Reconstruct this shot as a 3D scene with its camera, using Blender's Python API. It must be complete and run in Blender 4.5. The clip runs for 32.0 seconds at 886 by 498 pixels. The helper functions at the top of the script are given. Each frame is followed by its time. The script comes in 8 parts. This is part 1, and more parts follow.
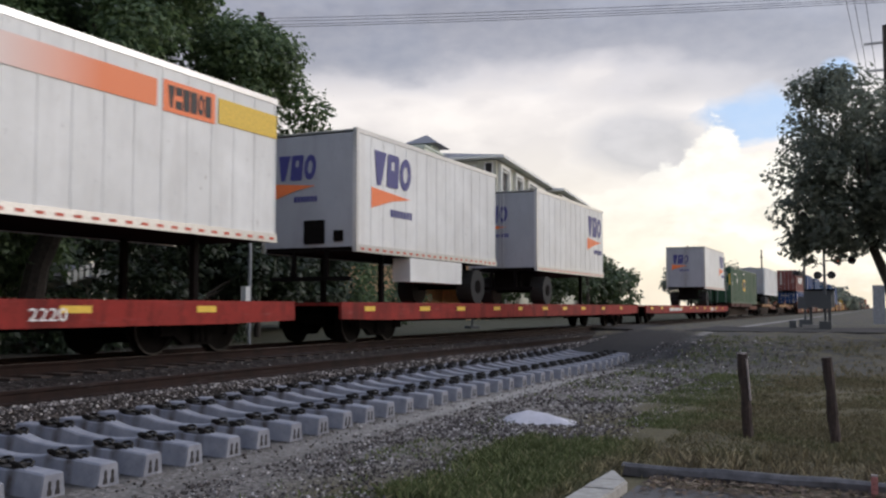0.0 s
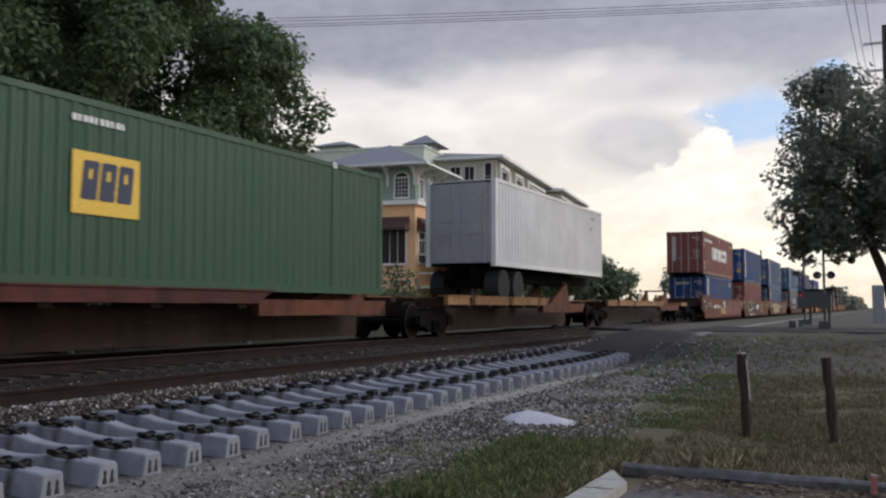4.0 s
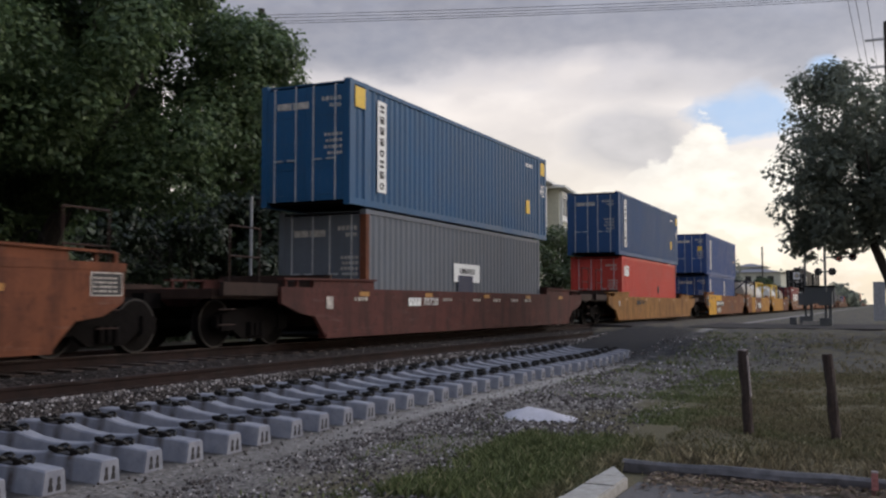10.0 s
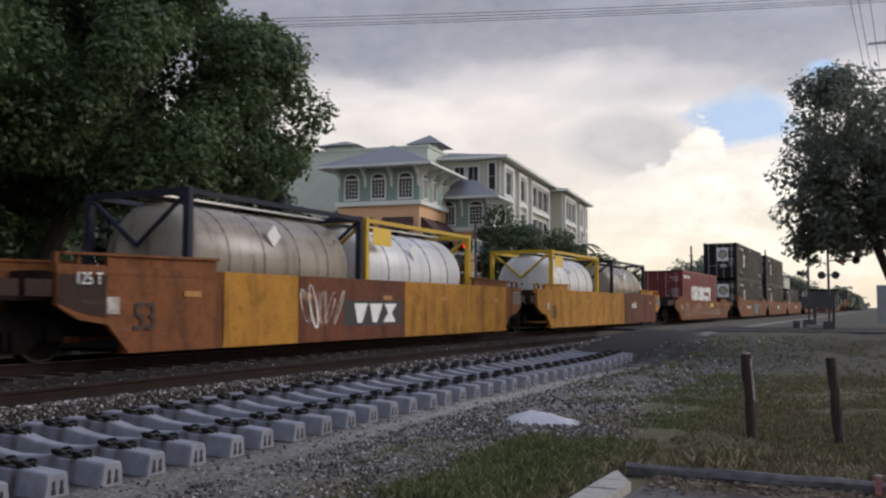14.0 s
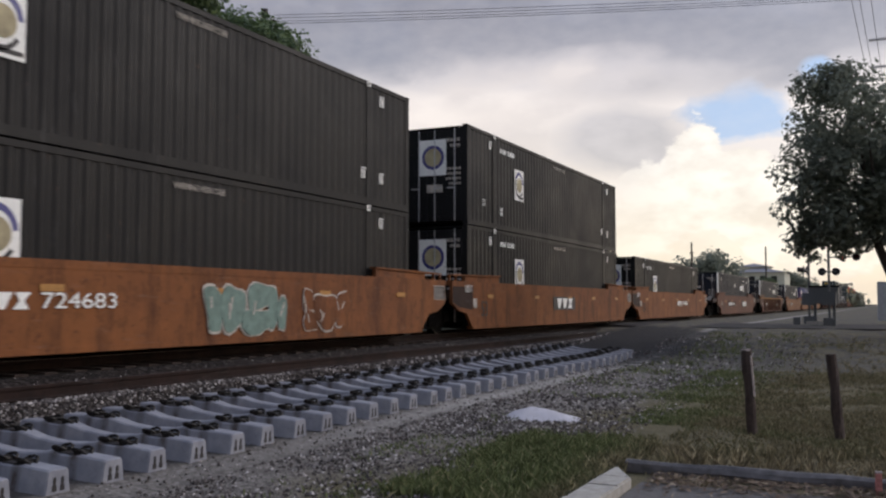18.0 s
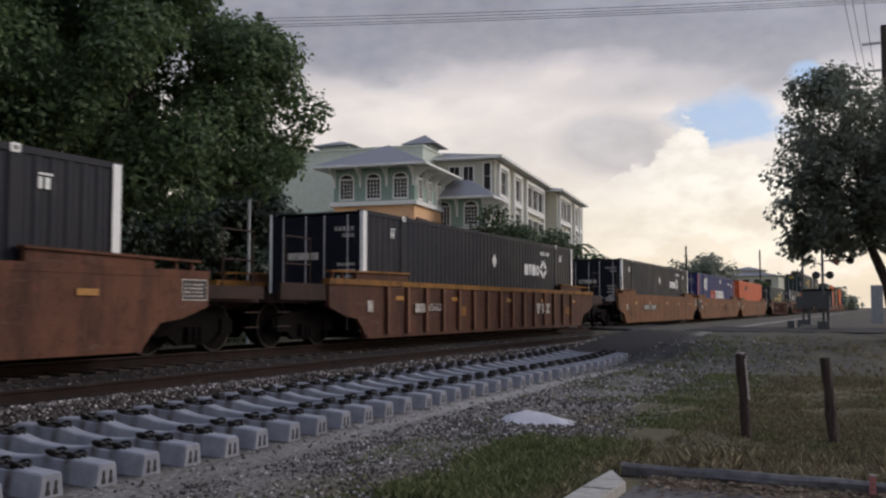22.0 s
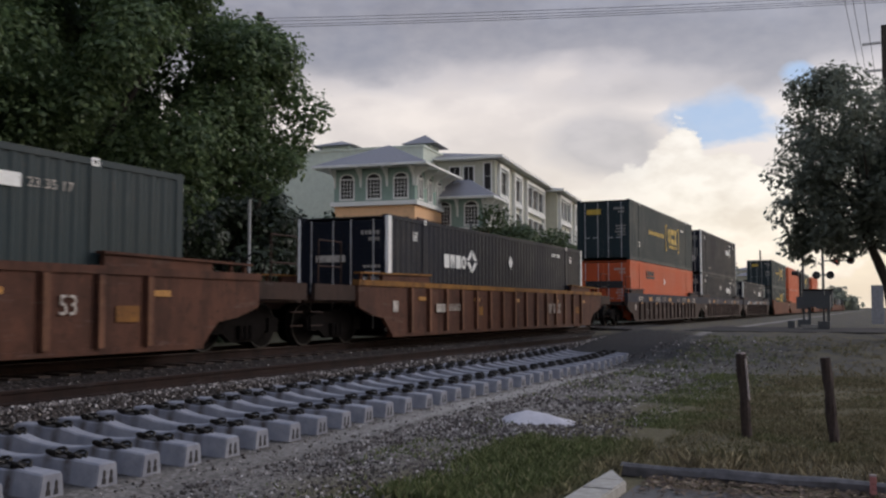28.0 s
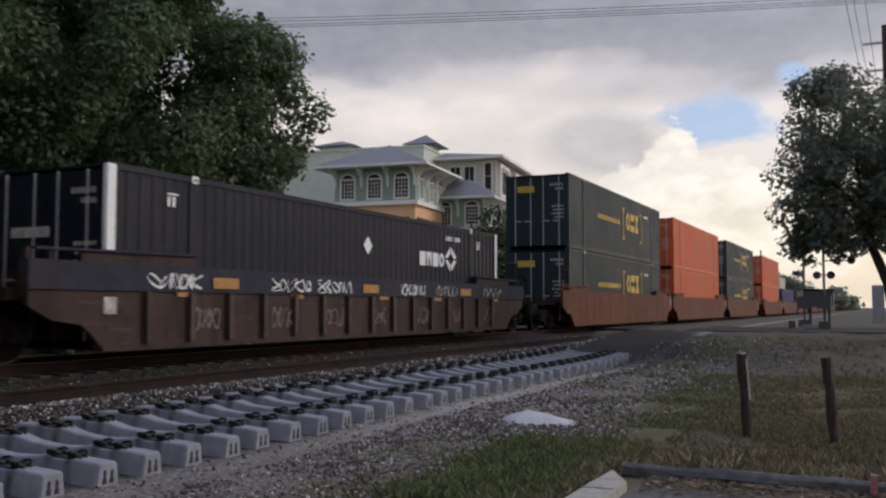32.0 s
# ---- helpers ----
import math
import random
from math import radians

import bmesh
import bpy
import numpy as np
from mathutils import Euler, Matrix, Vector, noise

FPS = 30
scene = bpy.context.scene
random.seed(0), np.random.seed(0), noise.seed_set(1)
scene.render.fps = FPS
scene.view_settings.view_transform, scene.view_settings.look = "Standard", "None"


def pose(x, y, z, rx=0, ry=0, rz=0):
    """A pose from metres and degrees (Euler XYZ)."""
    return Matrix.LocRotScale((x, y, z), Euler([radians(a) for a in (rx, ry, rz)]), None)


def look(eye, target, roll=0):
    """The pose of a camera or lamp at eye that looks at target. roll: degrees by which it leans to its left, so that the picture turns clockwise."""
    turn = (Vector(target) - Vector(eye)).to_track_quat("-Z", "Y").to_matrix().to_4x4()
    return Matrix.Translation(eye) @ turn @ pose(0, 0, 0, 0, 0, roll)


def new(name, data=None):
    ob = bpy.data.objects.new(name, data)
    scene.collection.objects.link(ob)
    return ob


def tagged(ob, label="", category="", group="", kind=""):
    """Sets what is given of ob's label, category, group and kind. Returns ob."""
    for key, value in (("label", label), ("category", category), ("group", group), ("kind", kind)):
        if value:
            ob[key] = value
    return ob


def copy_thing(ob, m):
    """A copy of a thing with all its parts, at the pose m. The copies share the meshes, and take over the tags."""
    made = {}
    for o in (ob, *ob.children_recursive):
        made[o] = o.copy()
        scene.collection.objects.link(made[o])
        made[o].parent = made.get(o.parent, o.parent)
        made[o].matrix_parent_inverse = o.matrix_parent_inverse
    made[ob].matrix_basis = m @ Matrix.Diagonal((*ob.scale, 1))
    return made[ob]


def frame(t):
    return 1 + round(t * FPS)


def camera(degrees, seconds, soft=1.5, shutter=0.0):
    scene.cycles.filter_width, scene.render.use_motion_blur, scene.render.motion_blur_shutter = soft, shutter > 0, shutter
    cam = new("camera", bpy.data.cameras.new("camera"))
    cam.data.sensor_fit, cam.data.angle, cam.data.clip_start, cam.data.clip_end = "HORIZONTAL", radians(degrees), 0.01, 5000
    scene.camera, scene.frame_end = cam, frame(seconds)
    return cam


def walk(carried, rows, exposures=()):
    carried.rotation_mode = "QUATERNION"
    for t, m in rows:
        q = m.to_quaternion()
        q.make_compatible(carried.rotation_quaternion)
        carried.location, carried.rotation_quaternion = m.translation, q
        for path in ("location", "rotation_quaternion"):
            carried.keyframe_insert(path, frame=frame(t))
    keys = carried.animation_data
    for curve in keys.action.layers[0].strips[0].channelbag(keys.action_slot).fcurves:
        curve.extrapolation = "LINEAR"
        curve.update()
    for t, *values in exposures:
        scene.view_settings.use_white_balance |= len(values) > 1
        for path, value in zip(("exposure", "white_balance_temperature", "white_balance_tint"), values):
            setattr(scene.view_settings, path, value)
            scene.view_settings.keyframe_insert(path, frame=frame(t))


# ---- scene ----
# camera: hand-held on one spot, turning by fractions of a degree
EYE = (0.0, 0.0, 1.70)
SPEED = 18.29          # metres a second, towards -x
TRACK_Y = 12.15        # centre line of the track
RAIL_Z = 0.88          # top of the rails


def gaze(yaw, pitch):
    return pose(*EYE, 90 + pitch, 0, yaw - 90)


cam = camera(50.47, 32.0, soft=2.35, shutter=0.12)
walk(cam, [(t, gaze(a, b)) for t, a, b in [(0.0, 25.111, 3.569), (2.2, 25.077, 3.569), (2.5, 24.974, 3.569), (3.3, 25.008, 3.569), (3.5, 25.043, 3.569), (5.5, 25.111, 3.569), (8.0, 25.111, 3.569), (9.0, 25.077, 3.569), (9.3, 25.146, 3.569), (9.5, 25.18, 3.534), (9.8, 25.18, 3.397), (10.0, 25.146, 3.362), (10.5, 25.18, 3.397), (11.0, 25.284, 3.569), (11.5, 25.421, 3.638), (12.0, 25.421, 3.638), (12.5, 25.421, 3.603), (13.0, 25.387, 3.603), (13.5, 25.456, 3.603), (14.0, 25.318, 3.569), (14.5, 25.284, 3.397), (16.5, 25.318, 3.362), (19.0, 25.353, 3.362), (19.5, 25.284, 3.465), (20.0, 25.215, 3.534), (20.5, 25.215, 3.569), (21.0, 25.146, 3.569), (21.5, 25.043, 3.569), (23.0, 25.008, 3.569), (29.0, 25.043, 3.569), (30.0, 25.008, 3.569), (31.0, 25.043, 3.569), (32.0, 25.077, 3.569)]], [
    (0, 0.2, 6300, 13), (0.6, 0.06, 6250, 13), (1.0, -0.02, 6200, 13), (1.6, 0.08, 6250, 13), (2.0, 0.15, 6300, 13), (3.0, 0.2, 6350, 13), (4.0, 0.16, 6350, 13), (6.0, 0.16, 6400, 14),
    (6.5, 0.24, 6450, 14), (6.9, 0.48, 6450, 14), (7.05, 0.46, 6450, 14), (7.4, 0.15, 6450, 14), (7.8, 0.12, 6450, 14), (11, 0.10, 6400, 14), (11.8, 0.28, 6400, 14), (13.2, 0.26, 6400, 14), (13.9, 0.10, 6400, 14), (14.5, 0.12, 6400, 14), (16.3, 0.26, 6400, 14), (16.6, 0.26, 6400, 14), (17.0, 0.0, 6450, 15), (17.3, 0.02, 6450, 15), (17.9, 0.1, 6450, 15), (18.4, 0.06, 6450, 15),
    (19, 0.0, 6450, 15), (21, -0.04, 6500, 15), (24.5, 0.02, 6500, 15), (28.8, -0.04, 6450, 15), (29.3, 0.0, 6450, 15), (29.9, 0.29, 6450, 15), (30.2, 0.25, 6450, 15), (30.6, 0.02, 6450, 15), (32, -0.02, 6450, 15)])

# ---- world and light ----
world = bpy.data.worlds.new("world")
scene.world = world
world.use_nodes = True
wn, wl = world.node_tree.nodes, world.node_tree.links
sky = wn.new("ShaderNodeTexSky")
sky.sky_type, sky.sun_disc = "NISHITA", False
sky.sun_elevation, sky.sun_rotation = radians(28), radians(139)
sky.air_density, sky.dust_density = 1.2, 2.0
wl.new(sky.outputs["Color"], wn["Background"].inputs["Color"])
wn["Background"].inputs["Strength"].default_value = 0.035
sun = new("sun", bpy.data.lights.new("sun", "SUN"))
sun.data.energy, sun.data.angle, sun.data.color = 1.08, radians(24), (1.0, 0.97, 0.92)
sun.matrix_world = look((0, 0, 60), (-60, 70, 10))

# ---- material helpers ----
class Mat:
    """A small builder of node materials."""

    def __init__(self, name):
        self.m = bpy.data.materials.new(name)
        self.m.use_nodes = True
        self.t = self.m.node_tree
        self.b = self.t.nodes["Principled BSDF"]
        self.co = None

    def node(self, kind, **kw):
        n = self.t.nodes.new(kind)
        for k, v in kw.items():
            if k in n.inputs:
                n.inputs[k].default_value = v
        return n

    def link(self, a, b):
        self.t.links.new(a, b)

    def coords(self, scale=(1, 1, 1), world_space=False):
        if world_space:
            src = self.node("ShaderNodeNewGeometry").outputs["Position"]
        else:
            src = self.node("ShaderNodeTexCoord").outputs["Object"]
        mp = self.node("ShaderNodeMapping")
        mp.inputs["Scale"].default_value = scale
        self.link(src, mp.inputs["Vector"])
        return mp.outputs["Vector"]

    def noise(self, scale, detail=3.0, rough=0.55, stretch=(1, 1, 1), world_space=False):
        n = self.node("ShaderNodeTexNoise", Scale=scale, Detail=detail, Roughness=rough)
        self.link(self.coords(stretch, world_space), n.inputs["Vector"])
        return n.outputs["Fac"]

    def ramp(self, fac, stops):
        r = self.node("ShaderNodeValToRGB")
        els = r.color_ramp.elements
        while len(els) < len(stops):
            els.new(0.5)
        for e, (p, c) in zip(els, stops):
            e.position = p
            e.color = (*c, 1) if len(c) == 3 else c
        self.link(fac, r.inputs["Fac"])
        return r.outputs["Color"]

    def val(self, fac, lo, hi, a=0.3, b=0.7):
        r = self.node("ShaderNodeMapRange")
        for k, v in (("From Min", a), ("From Max", b), ("To Min", lo), ("To Max", hi)):
            r.inputs[k].default_value = v
        self.link(fac, r.inputs["Value"])
        return r.outputs["Result"]

    def mix(self, fac, a, b, mode="MIX"):
        n = self.t.nodes.new("ShaderNodeMix")
        n.data_type, n.blend_type = "RGBA", mode
        for s, v in ((n.inputs[0], fac), (n.inputs[6], a), (n.inputs[7], b)):
            if isinstance(v, (int, float)):
                s.default_value = v
            elif isinstance(v, tuple):
                s.default_value = (*v, 1) if len(v) == 3 else v
            else:
                self.link(v, s)
        return n.outputs[2]

    def math(self, op, a, b=0.0, c=0.0):
        n = self.t.nodes.new("ShaderNodeMath")
        n.operation = op
        for s, v in zip(n.inputs, (a, b, c)):
            if isinstance(v, (int, float)):
                s.default_value = v
            else:
                self.link(v, s)
        return n.outputs[0]

    def bump(self, height, strength=0.3, distance=0.01):
        n = self.node("ShaderNodeBump", Strength=strength, Distance=distance)
        self.link(height, n.inputs["Height"])
        self.link(n.outputs["Normal"], self.b.inputs["Normal"])

    def done(self, color=None, rough=None, metal=0.0, spec=None):
        for key, v in (("Base Color", color), ("Roughness", rough), ("Metallic", metal), ("Specular IOR Level", spec)):
            if v is None:
                continue
            if isinstance(v, (int, float)):
                self.b.inputs[key].default_value = v
            elif isinstance(v, tuple):
                self.b.inputs[key].default_value = (*v, 1)
            else:
                self.link(v, self.b.inputs[key])
        return self.m


def scaled(c, k):
    return tuple(min(1.0, x * k) for x in c)


def paint(name, c, dirt=(0.09, 0.075, 0.06), amount=0.35, rough=0.5, streak=1.0, shine=0.4):
    """Weathered painted sheet steel: grime in vertical runs, faded patches, fine grain."""
    m = Mat(name)
    runs = m.noise(2.2, 5.0, 0.6, (1.6, 1.6, 0.22))
    blot = m.noise(0.55, 4.0, 0.6)
    fine = m.noise(16.0, 3.0, 0.6)
    base = m.mix(m.val(blot, 0.0, 1.0), scaled(c, 0.86), scaled(c, 1.12))
    base = m.mix(m.val(runs, 0.0, amount * streak, 0.5, 0.78), base, dirt)
    base = m.mix(m.val(fine, 0.0, 0.16, 0.45, 0.7), base, scaled(dirt, 1.6))
    speck = m.noise(9.0, 6.0, 0.75, (1.0, 1.0, 0.5))
    base = m.mix(m.val(speck, 0.0, 0.55, 0.63, 0.70), base, (0.10, 0.055, 0.035))
    rub = m.noise(4.0, 5.0, 0.7, (2.2, 2.2, 0.35))
    base = m.mix(m.val(rub, 0.0, 0.30, 0.60, 0.70), base, tuple(0.7 * x + 0.07 for x in c))
    m.bump(fine, 0.12, 0.004)
    return m.done(base, m.val(blot, rough - 0.08, rough + 0.14), spec=shine)


def rusty(name, c, rust=(0.10, 0.045, 0.025), amount=0.5, rough=0.75):
    """Old car paint going to rust and soot: broad fading, runs from the top, scabs, scuffs and fine grain."""
    m = Mat(name)
    big = m.noise(0.45, 5.0, 0.65)
    runs = m.noise(1.8, 6.0, 0.65, (1.3, 1.3, 0.25))
    fine = m.noise(22.0, 4.0, 0.7)
    mid = m.noise(2.6, 5.0, 0.7)
    scab = m.noise(7.5, 6.0, 0.75)
    scuff = m.noise(3.0, 5.0, 0.7, (0.35, 1.0, 3.2))
    base = m.mix(m.val(big, 0.0, amount, 0.40, 0.62), c, rust)
    base = m.mix(m.val(runs, 0.0, 0.85, 0.47, 0.66), base, scaled(rust, 0.42))
    base = m.mix(m.val(mid, 0.0, 0.65, 0.52, 0.66), base, scaled(c, 0.42))
    base = m.mix(m.val(mid, 0.45, 0.0, 0.30, 0.45), base, scaled(c, 1.4))
    base = m.mix(m.val(scab, 0.0, 0.8, 0.57, 0.66), base, scaled(rust, 0.55))
    pale = tuple(0.6 * x + 0.10 for x in c)
    base = m.mix(m.val(scuff, 0.0, 0.35, 0.60, 0.70), base, pale)
    base = m.mix(m.val(fine, 0.0, 0.3, 0.4, 0.75), base, scaled(c, 1.2))
    m.bump(fine, 0.25, 0.006)
    return m.done(base, rough, spec=0.25)


def plain(name, c, rough=0.6, metal=0.0, grain=30.0, vary=0.25, bumpy=0.1, spec=None):
    m = Mat(name)
    n = m.noise(grain, 4.0, 0.6)
    base = m.mix(m.val(n, 0.0, 1.0), scaled(c, 1 - vary), scaled(c, 1 + vary))
    m.bump(n, bumpy, 0.004)
    return m.done(base, rough, metal, spec)


# ---- mesh helpers ----
def box(bm, x0, x1, y0, y1, z0, z1):
    v = [bm.verts.new((x, y, z)) for z in (z0, z1) for y in (y0, y1) for x in (x0, x1)]
    for f in ((0, 2, 3, 1), (4, 5, 7, 6), (0, 1, 5, 4), (2, 6, 7, 3), (0, 4, 6, 2), (1, 3, 7, 5)):
        bm.faces.new([v[i] for i in f])
    return bm


def boxes(*rows):
    bm = bmesh.new()
    for r in rows:
        box(bm, *r)
    return bm


def prism(bm, pts, axis, a, b):
    """Extrude a closed outline along an axis from a to b; the outline lies in the two other axes."""
    def place(p, d):
        return {"x": (d, p[0], p[1]), "y": (p[0], d, p[1]), "z": (p[0], p[1], d)}[axis]
    lo = [bm.verts.new(place(p, a)) for p in pts]
    hi = [bm.verts.new(place(p, b)) for p in pts]
    n = len(pts)
    bm.faces.new(lo[::-1])
    bm.faces.new(hi)
    for i in range(n):
        bm.faces.new((lo[i], lo[(i + 1) % n], hi[(i + 1) % n], hi[i]))
    return bm


def tube(bm, p, q, r, r2=None, n=8, caps=True):
    p, q = Vector(p), Vector(q)
    r2 = r if r2 is None else r2
    d = (q - p).normalized()
    u = d.orthogonal().normalized()
    w = d.cross(u)
    ring = [[bm.verts.new(c + (u * math.cos(k * math.tau / n) + w * math.sin(k * math.tau / n)) * s) for k in range(n)] for c, s in ((p, r), (q, r2))]
    for k in range(n):
        bm.faces.new((ring[0][k], ring[0][(k + 1) % n], ring[1][(k + 1) % n], ring[1][k]))
    if caps:
        bm.faces.new(ring[0][::-1])
        bm.faces.new(ring[1])
    return bm


def pipe(bm, pts, r, n=6):
    """A round bar swept along points as one skin."""
    pts = [Vector(p) for p in pts]
    rings, u = [], None
    for i, p in enumerate(pts):
        d = (pts[min(i + 1, len(pts) - 1)] - pts[max(i - 1, 0)]).normalized()
        u = d.orthogonal().normalized() if u is None else (u - d * u.dot(d)).normalized()
        w = d.cross(u)
        rings.append([bm.verts.new(p + (u * math.cos(k * math.tau / n) + w * math.sin(k * math.tau / n)) * r) for k in range(n)])
    for a, b in zip(rings, rings[1:]):
        for k in range(n):
            bm.faces.new((a[k], a[(k + 1) % n], b[(k + 1) % n], b[k]))
    bm.faces.new(rings[0][::-1])
    bm.faces.new(rings[-1])
    return bm


def tubes(*rows, n=8):
    bm = bmesh.new()
    for p, q, r in rows:
        tube(bm, p, q, r, n=n)
    return bm


def mesh_of(bm, name, *mats, smooth=False):
    me = bpy.data.meshes.new(name)
    bmesh.ops.recalc_face_normals(bm, faces=bm.faces)
    bm.to_mesh(me)
    bm.free()
    for m in mats:
        me.materials.append(m)
    if smooth:
        me.polygons.foreach_set("use_smooth", [True] * len(me.polygons))
    return me


def part(name, bm, material, parent, label="", at=None, smooth=False):
    """Link a bmesh (or a ready mesh) as one mesh object under a thing or a part."""
    me = bm if isinstance(bm, bpy.types.Mesh) else mesh_of(bm, name, material, smooth=smooth)
    ob = new(name, me)
    ob.parent = parent
    if at is not None:
        ob.matrix_basis = at if isinstance(at, Matrix) else Matrix.Translation(at)
    return tagged(ob, label) if label else ob


def thing(name, m, label, category, group="", kind=""):
    ob = new(name)
    ob.empty_display_size = 0.2
    ob.matrix_basis = m
    return tagged(ob, label, category, group, kind)


def solid(name, bm, material, label, category, m=None, group="", kind="", smooth=False):
    ob = new(name, mesh_of(bm, name, material, smooth=smooth))
    if m is not None:
        ob.matrix_basis = m
    return tagged(ob, label, category, group, kind)


def pydata(name, verts, faces, *mats):
    me = bpy.data.meshes.new(name)
    me.from_pydata([tuple(v) for v in verts], [], faces)
    for m in mats:
        me.materials.append(m)
    me.update()
    return me


FONTS = {}


def lettering(text, size):
    """Mesh of a line of built-in lettering, in the x-z plane, facing -y, centred."""
    key = (text, size)
    if key not in FONTS:
        cu = bpy.data.curves.new("lettering", "FONT")
        cu.body, cu.size, cu.extrude = text, size, 0.002
        cu.align_x, cu.align_y = "CENTER", "CENTER"
        tmp = bpy.data.objects.new("lettering", cu)
        me = bpy.data.meshes.new_from_object(tmp)
        me.transform(Matrix.Rotation(radians(90), 4, "X"))
        bpy.data.objects.remove(tmp)
        FONTS[key] = me
    return FONTS[key]


def write(text, size, material, parent, at, label="", squeeze=1.0):
    me = lettering(text, size).copy()
    me.materials.clear()
    me.materials.append(material)
    me.transform(Matrix.Diagonal((squeeze, 1, 1, 1)))
    return part("lettering", me, material, parent, label, at)

# ---- materials ----


def tie_concrete():
    """Grey concrete with air pits, damp patches and rust stains round the clips."""
    m = Mat("tie concrete")
    pos = m.node("ShaderNodeSeparateXYZ")
    m.link(m.node("ShaderNodeTexCoord").outputs["Object"], pos.inputs[0])
    fine, mid = m.noise(60.0, 4.0, 0.7), m.noise(5.0, 5.0, 0.65, world_space=True)
    base = m.mix(m.val(mid, 0.0, 1.0), (0.185, 0.190, 0.225), (0.285, 0.290, 0.325))
    base = m.mix(m.val(fine, 0.0, 0.7, 0.58, 0.70), base, (0.12, 0.12, 0.13))
    near = None
    for y in (0.41, 0.67, TIE_LEN - 0.67, TIE_LEN - 0.41):
        d = m.val(m.math("ABSOLUTE", m.math("SUBTRACT", pos.outputs[1], y)), 1.0, 0.0, 0.02, 0.085)
        near = d if near is None else m.math("MAXIMUM", near, d)
    stain = m.math("MULTIPLY", near, m.val(mid, 0.15, 0.95, 0.35, 0.6))
    base = m.mix(stain, base, (0.075, 0.06, 0.055))
    m.bump(fine, 0.25, 0.004)
    return m.done(base, 0.9, spec=0.25)


TIE_Y0, TIE_LEN = 6.75, 2.59
CONCRETE = tie_concrete()
CLIP = plain("clip steel", (0.016, 0.014, 0.013), 0.6, 0.4)
RAIL_RUST = rusty("rail rust", (0.022, 0.011, 0.009), (0.014, 0.008, 0.007), 0.5, 0.9)
RAIL_TOP = plain("polished rail head", (0.16, 0.14, 0.13), 0.45, 1.0, 60, 0.2, 0.02)
WOOD_POST = plain("weathered post wood", (0.040, 0.026, 0.022), 0.9, 0, 18, 0.4, 0.5)
PALE_WOOD = plain("pale split wood", (0.34, 0.29, 0.28), 0.9, 0, 14, 0.35, 0.4)
LOG = plain("old timber", (0.085, 0.08, 0.085), 0.9, 0, 9, 0.4, 0.5)
KERB = plain("kerb concrete", (0.33, 0.31, 0.28), 0.9, 0, 10, 0.22, 0.35)
SAND = plain("pale sand", (0.50, 0.48, 0.52), 0.95, 0, 6, 0.12, 0.3)
# trucks and undersides: shade below the cars is put into these near-black colours
STEEL_DARK = plain("sooty shade-dark steel", (0.0075, 0.0062, 0.0058), 0.9, 0.0, 12, 0.35, 0.15, 0.06)
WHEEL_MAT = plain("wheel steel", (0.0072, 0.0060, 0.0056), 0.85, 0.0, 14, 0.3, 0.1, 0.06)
TREAD = plain("worn wheel tread", (0.03, 0.026, 0.024), 0.6, 0.5)
WHITE_MARK = plain("white marking", (0.78, 0.78, 0.76), 0.6, 0, 20, 0.1, 0.03)
FADED_MARK = plain("faded white marking", (0.42, 0.38, 0.34), 0.75, 0, 9, 0.4, 0.05)
DULL_MARK = plain("nearly worn-off marking", (0.21, 0.17, 0.15), 0.8, 0, 9, 0.4, 0.05)
YELLOW_MARK = plain("yellow marking", (0.72, 0.47, 0.05), 0.55, 0, 20, 0.15, 0.03)
BLACK_MARK = plain("black marking", (0.018, 0.016, 0.018), 0.6, 0, 20, 0.2, 0.03)
GALV = plain("galvanised steel", (0.42, 0.42, 0.43), 0.45, 0.7, 18, 0.15, 0.05)


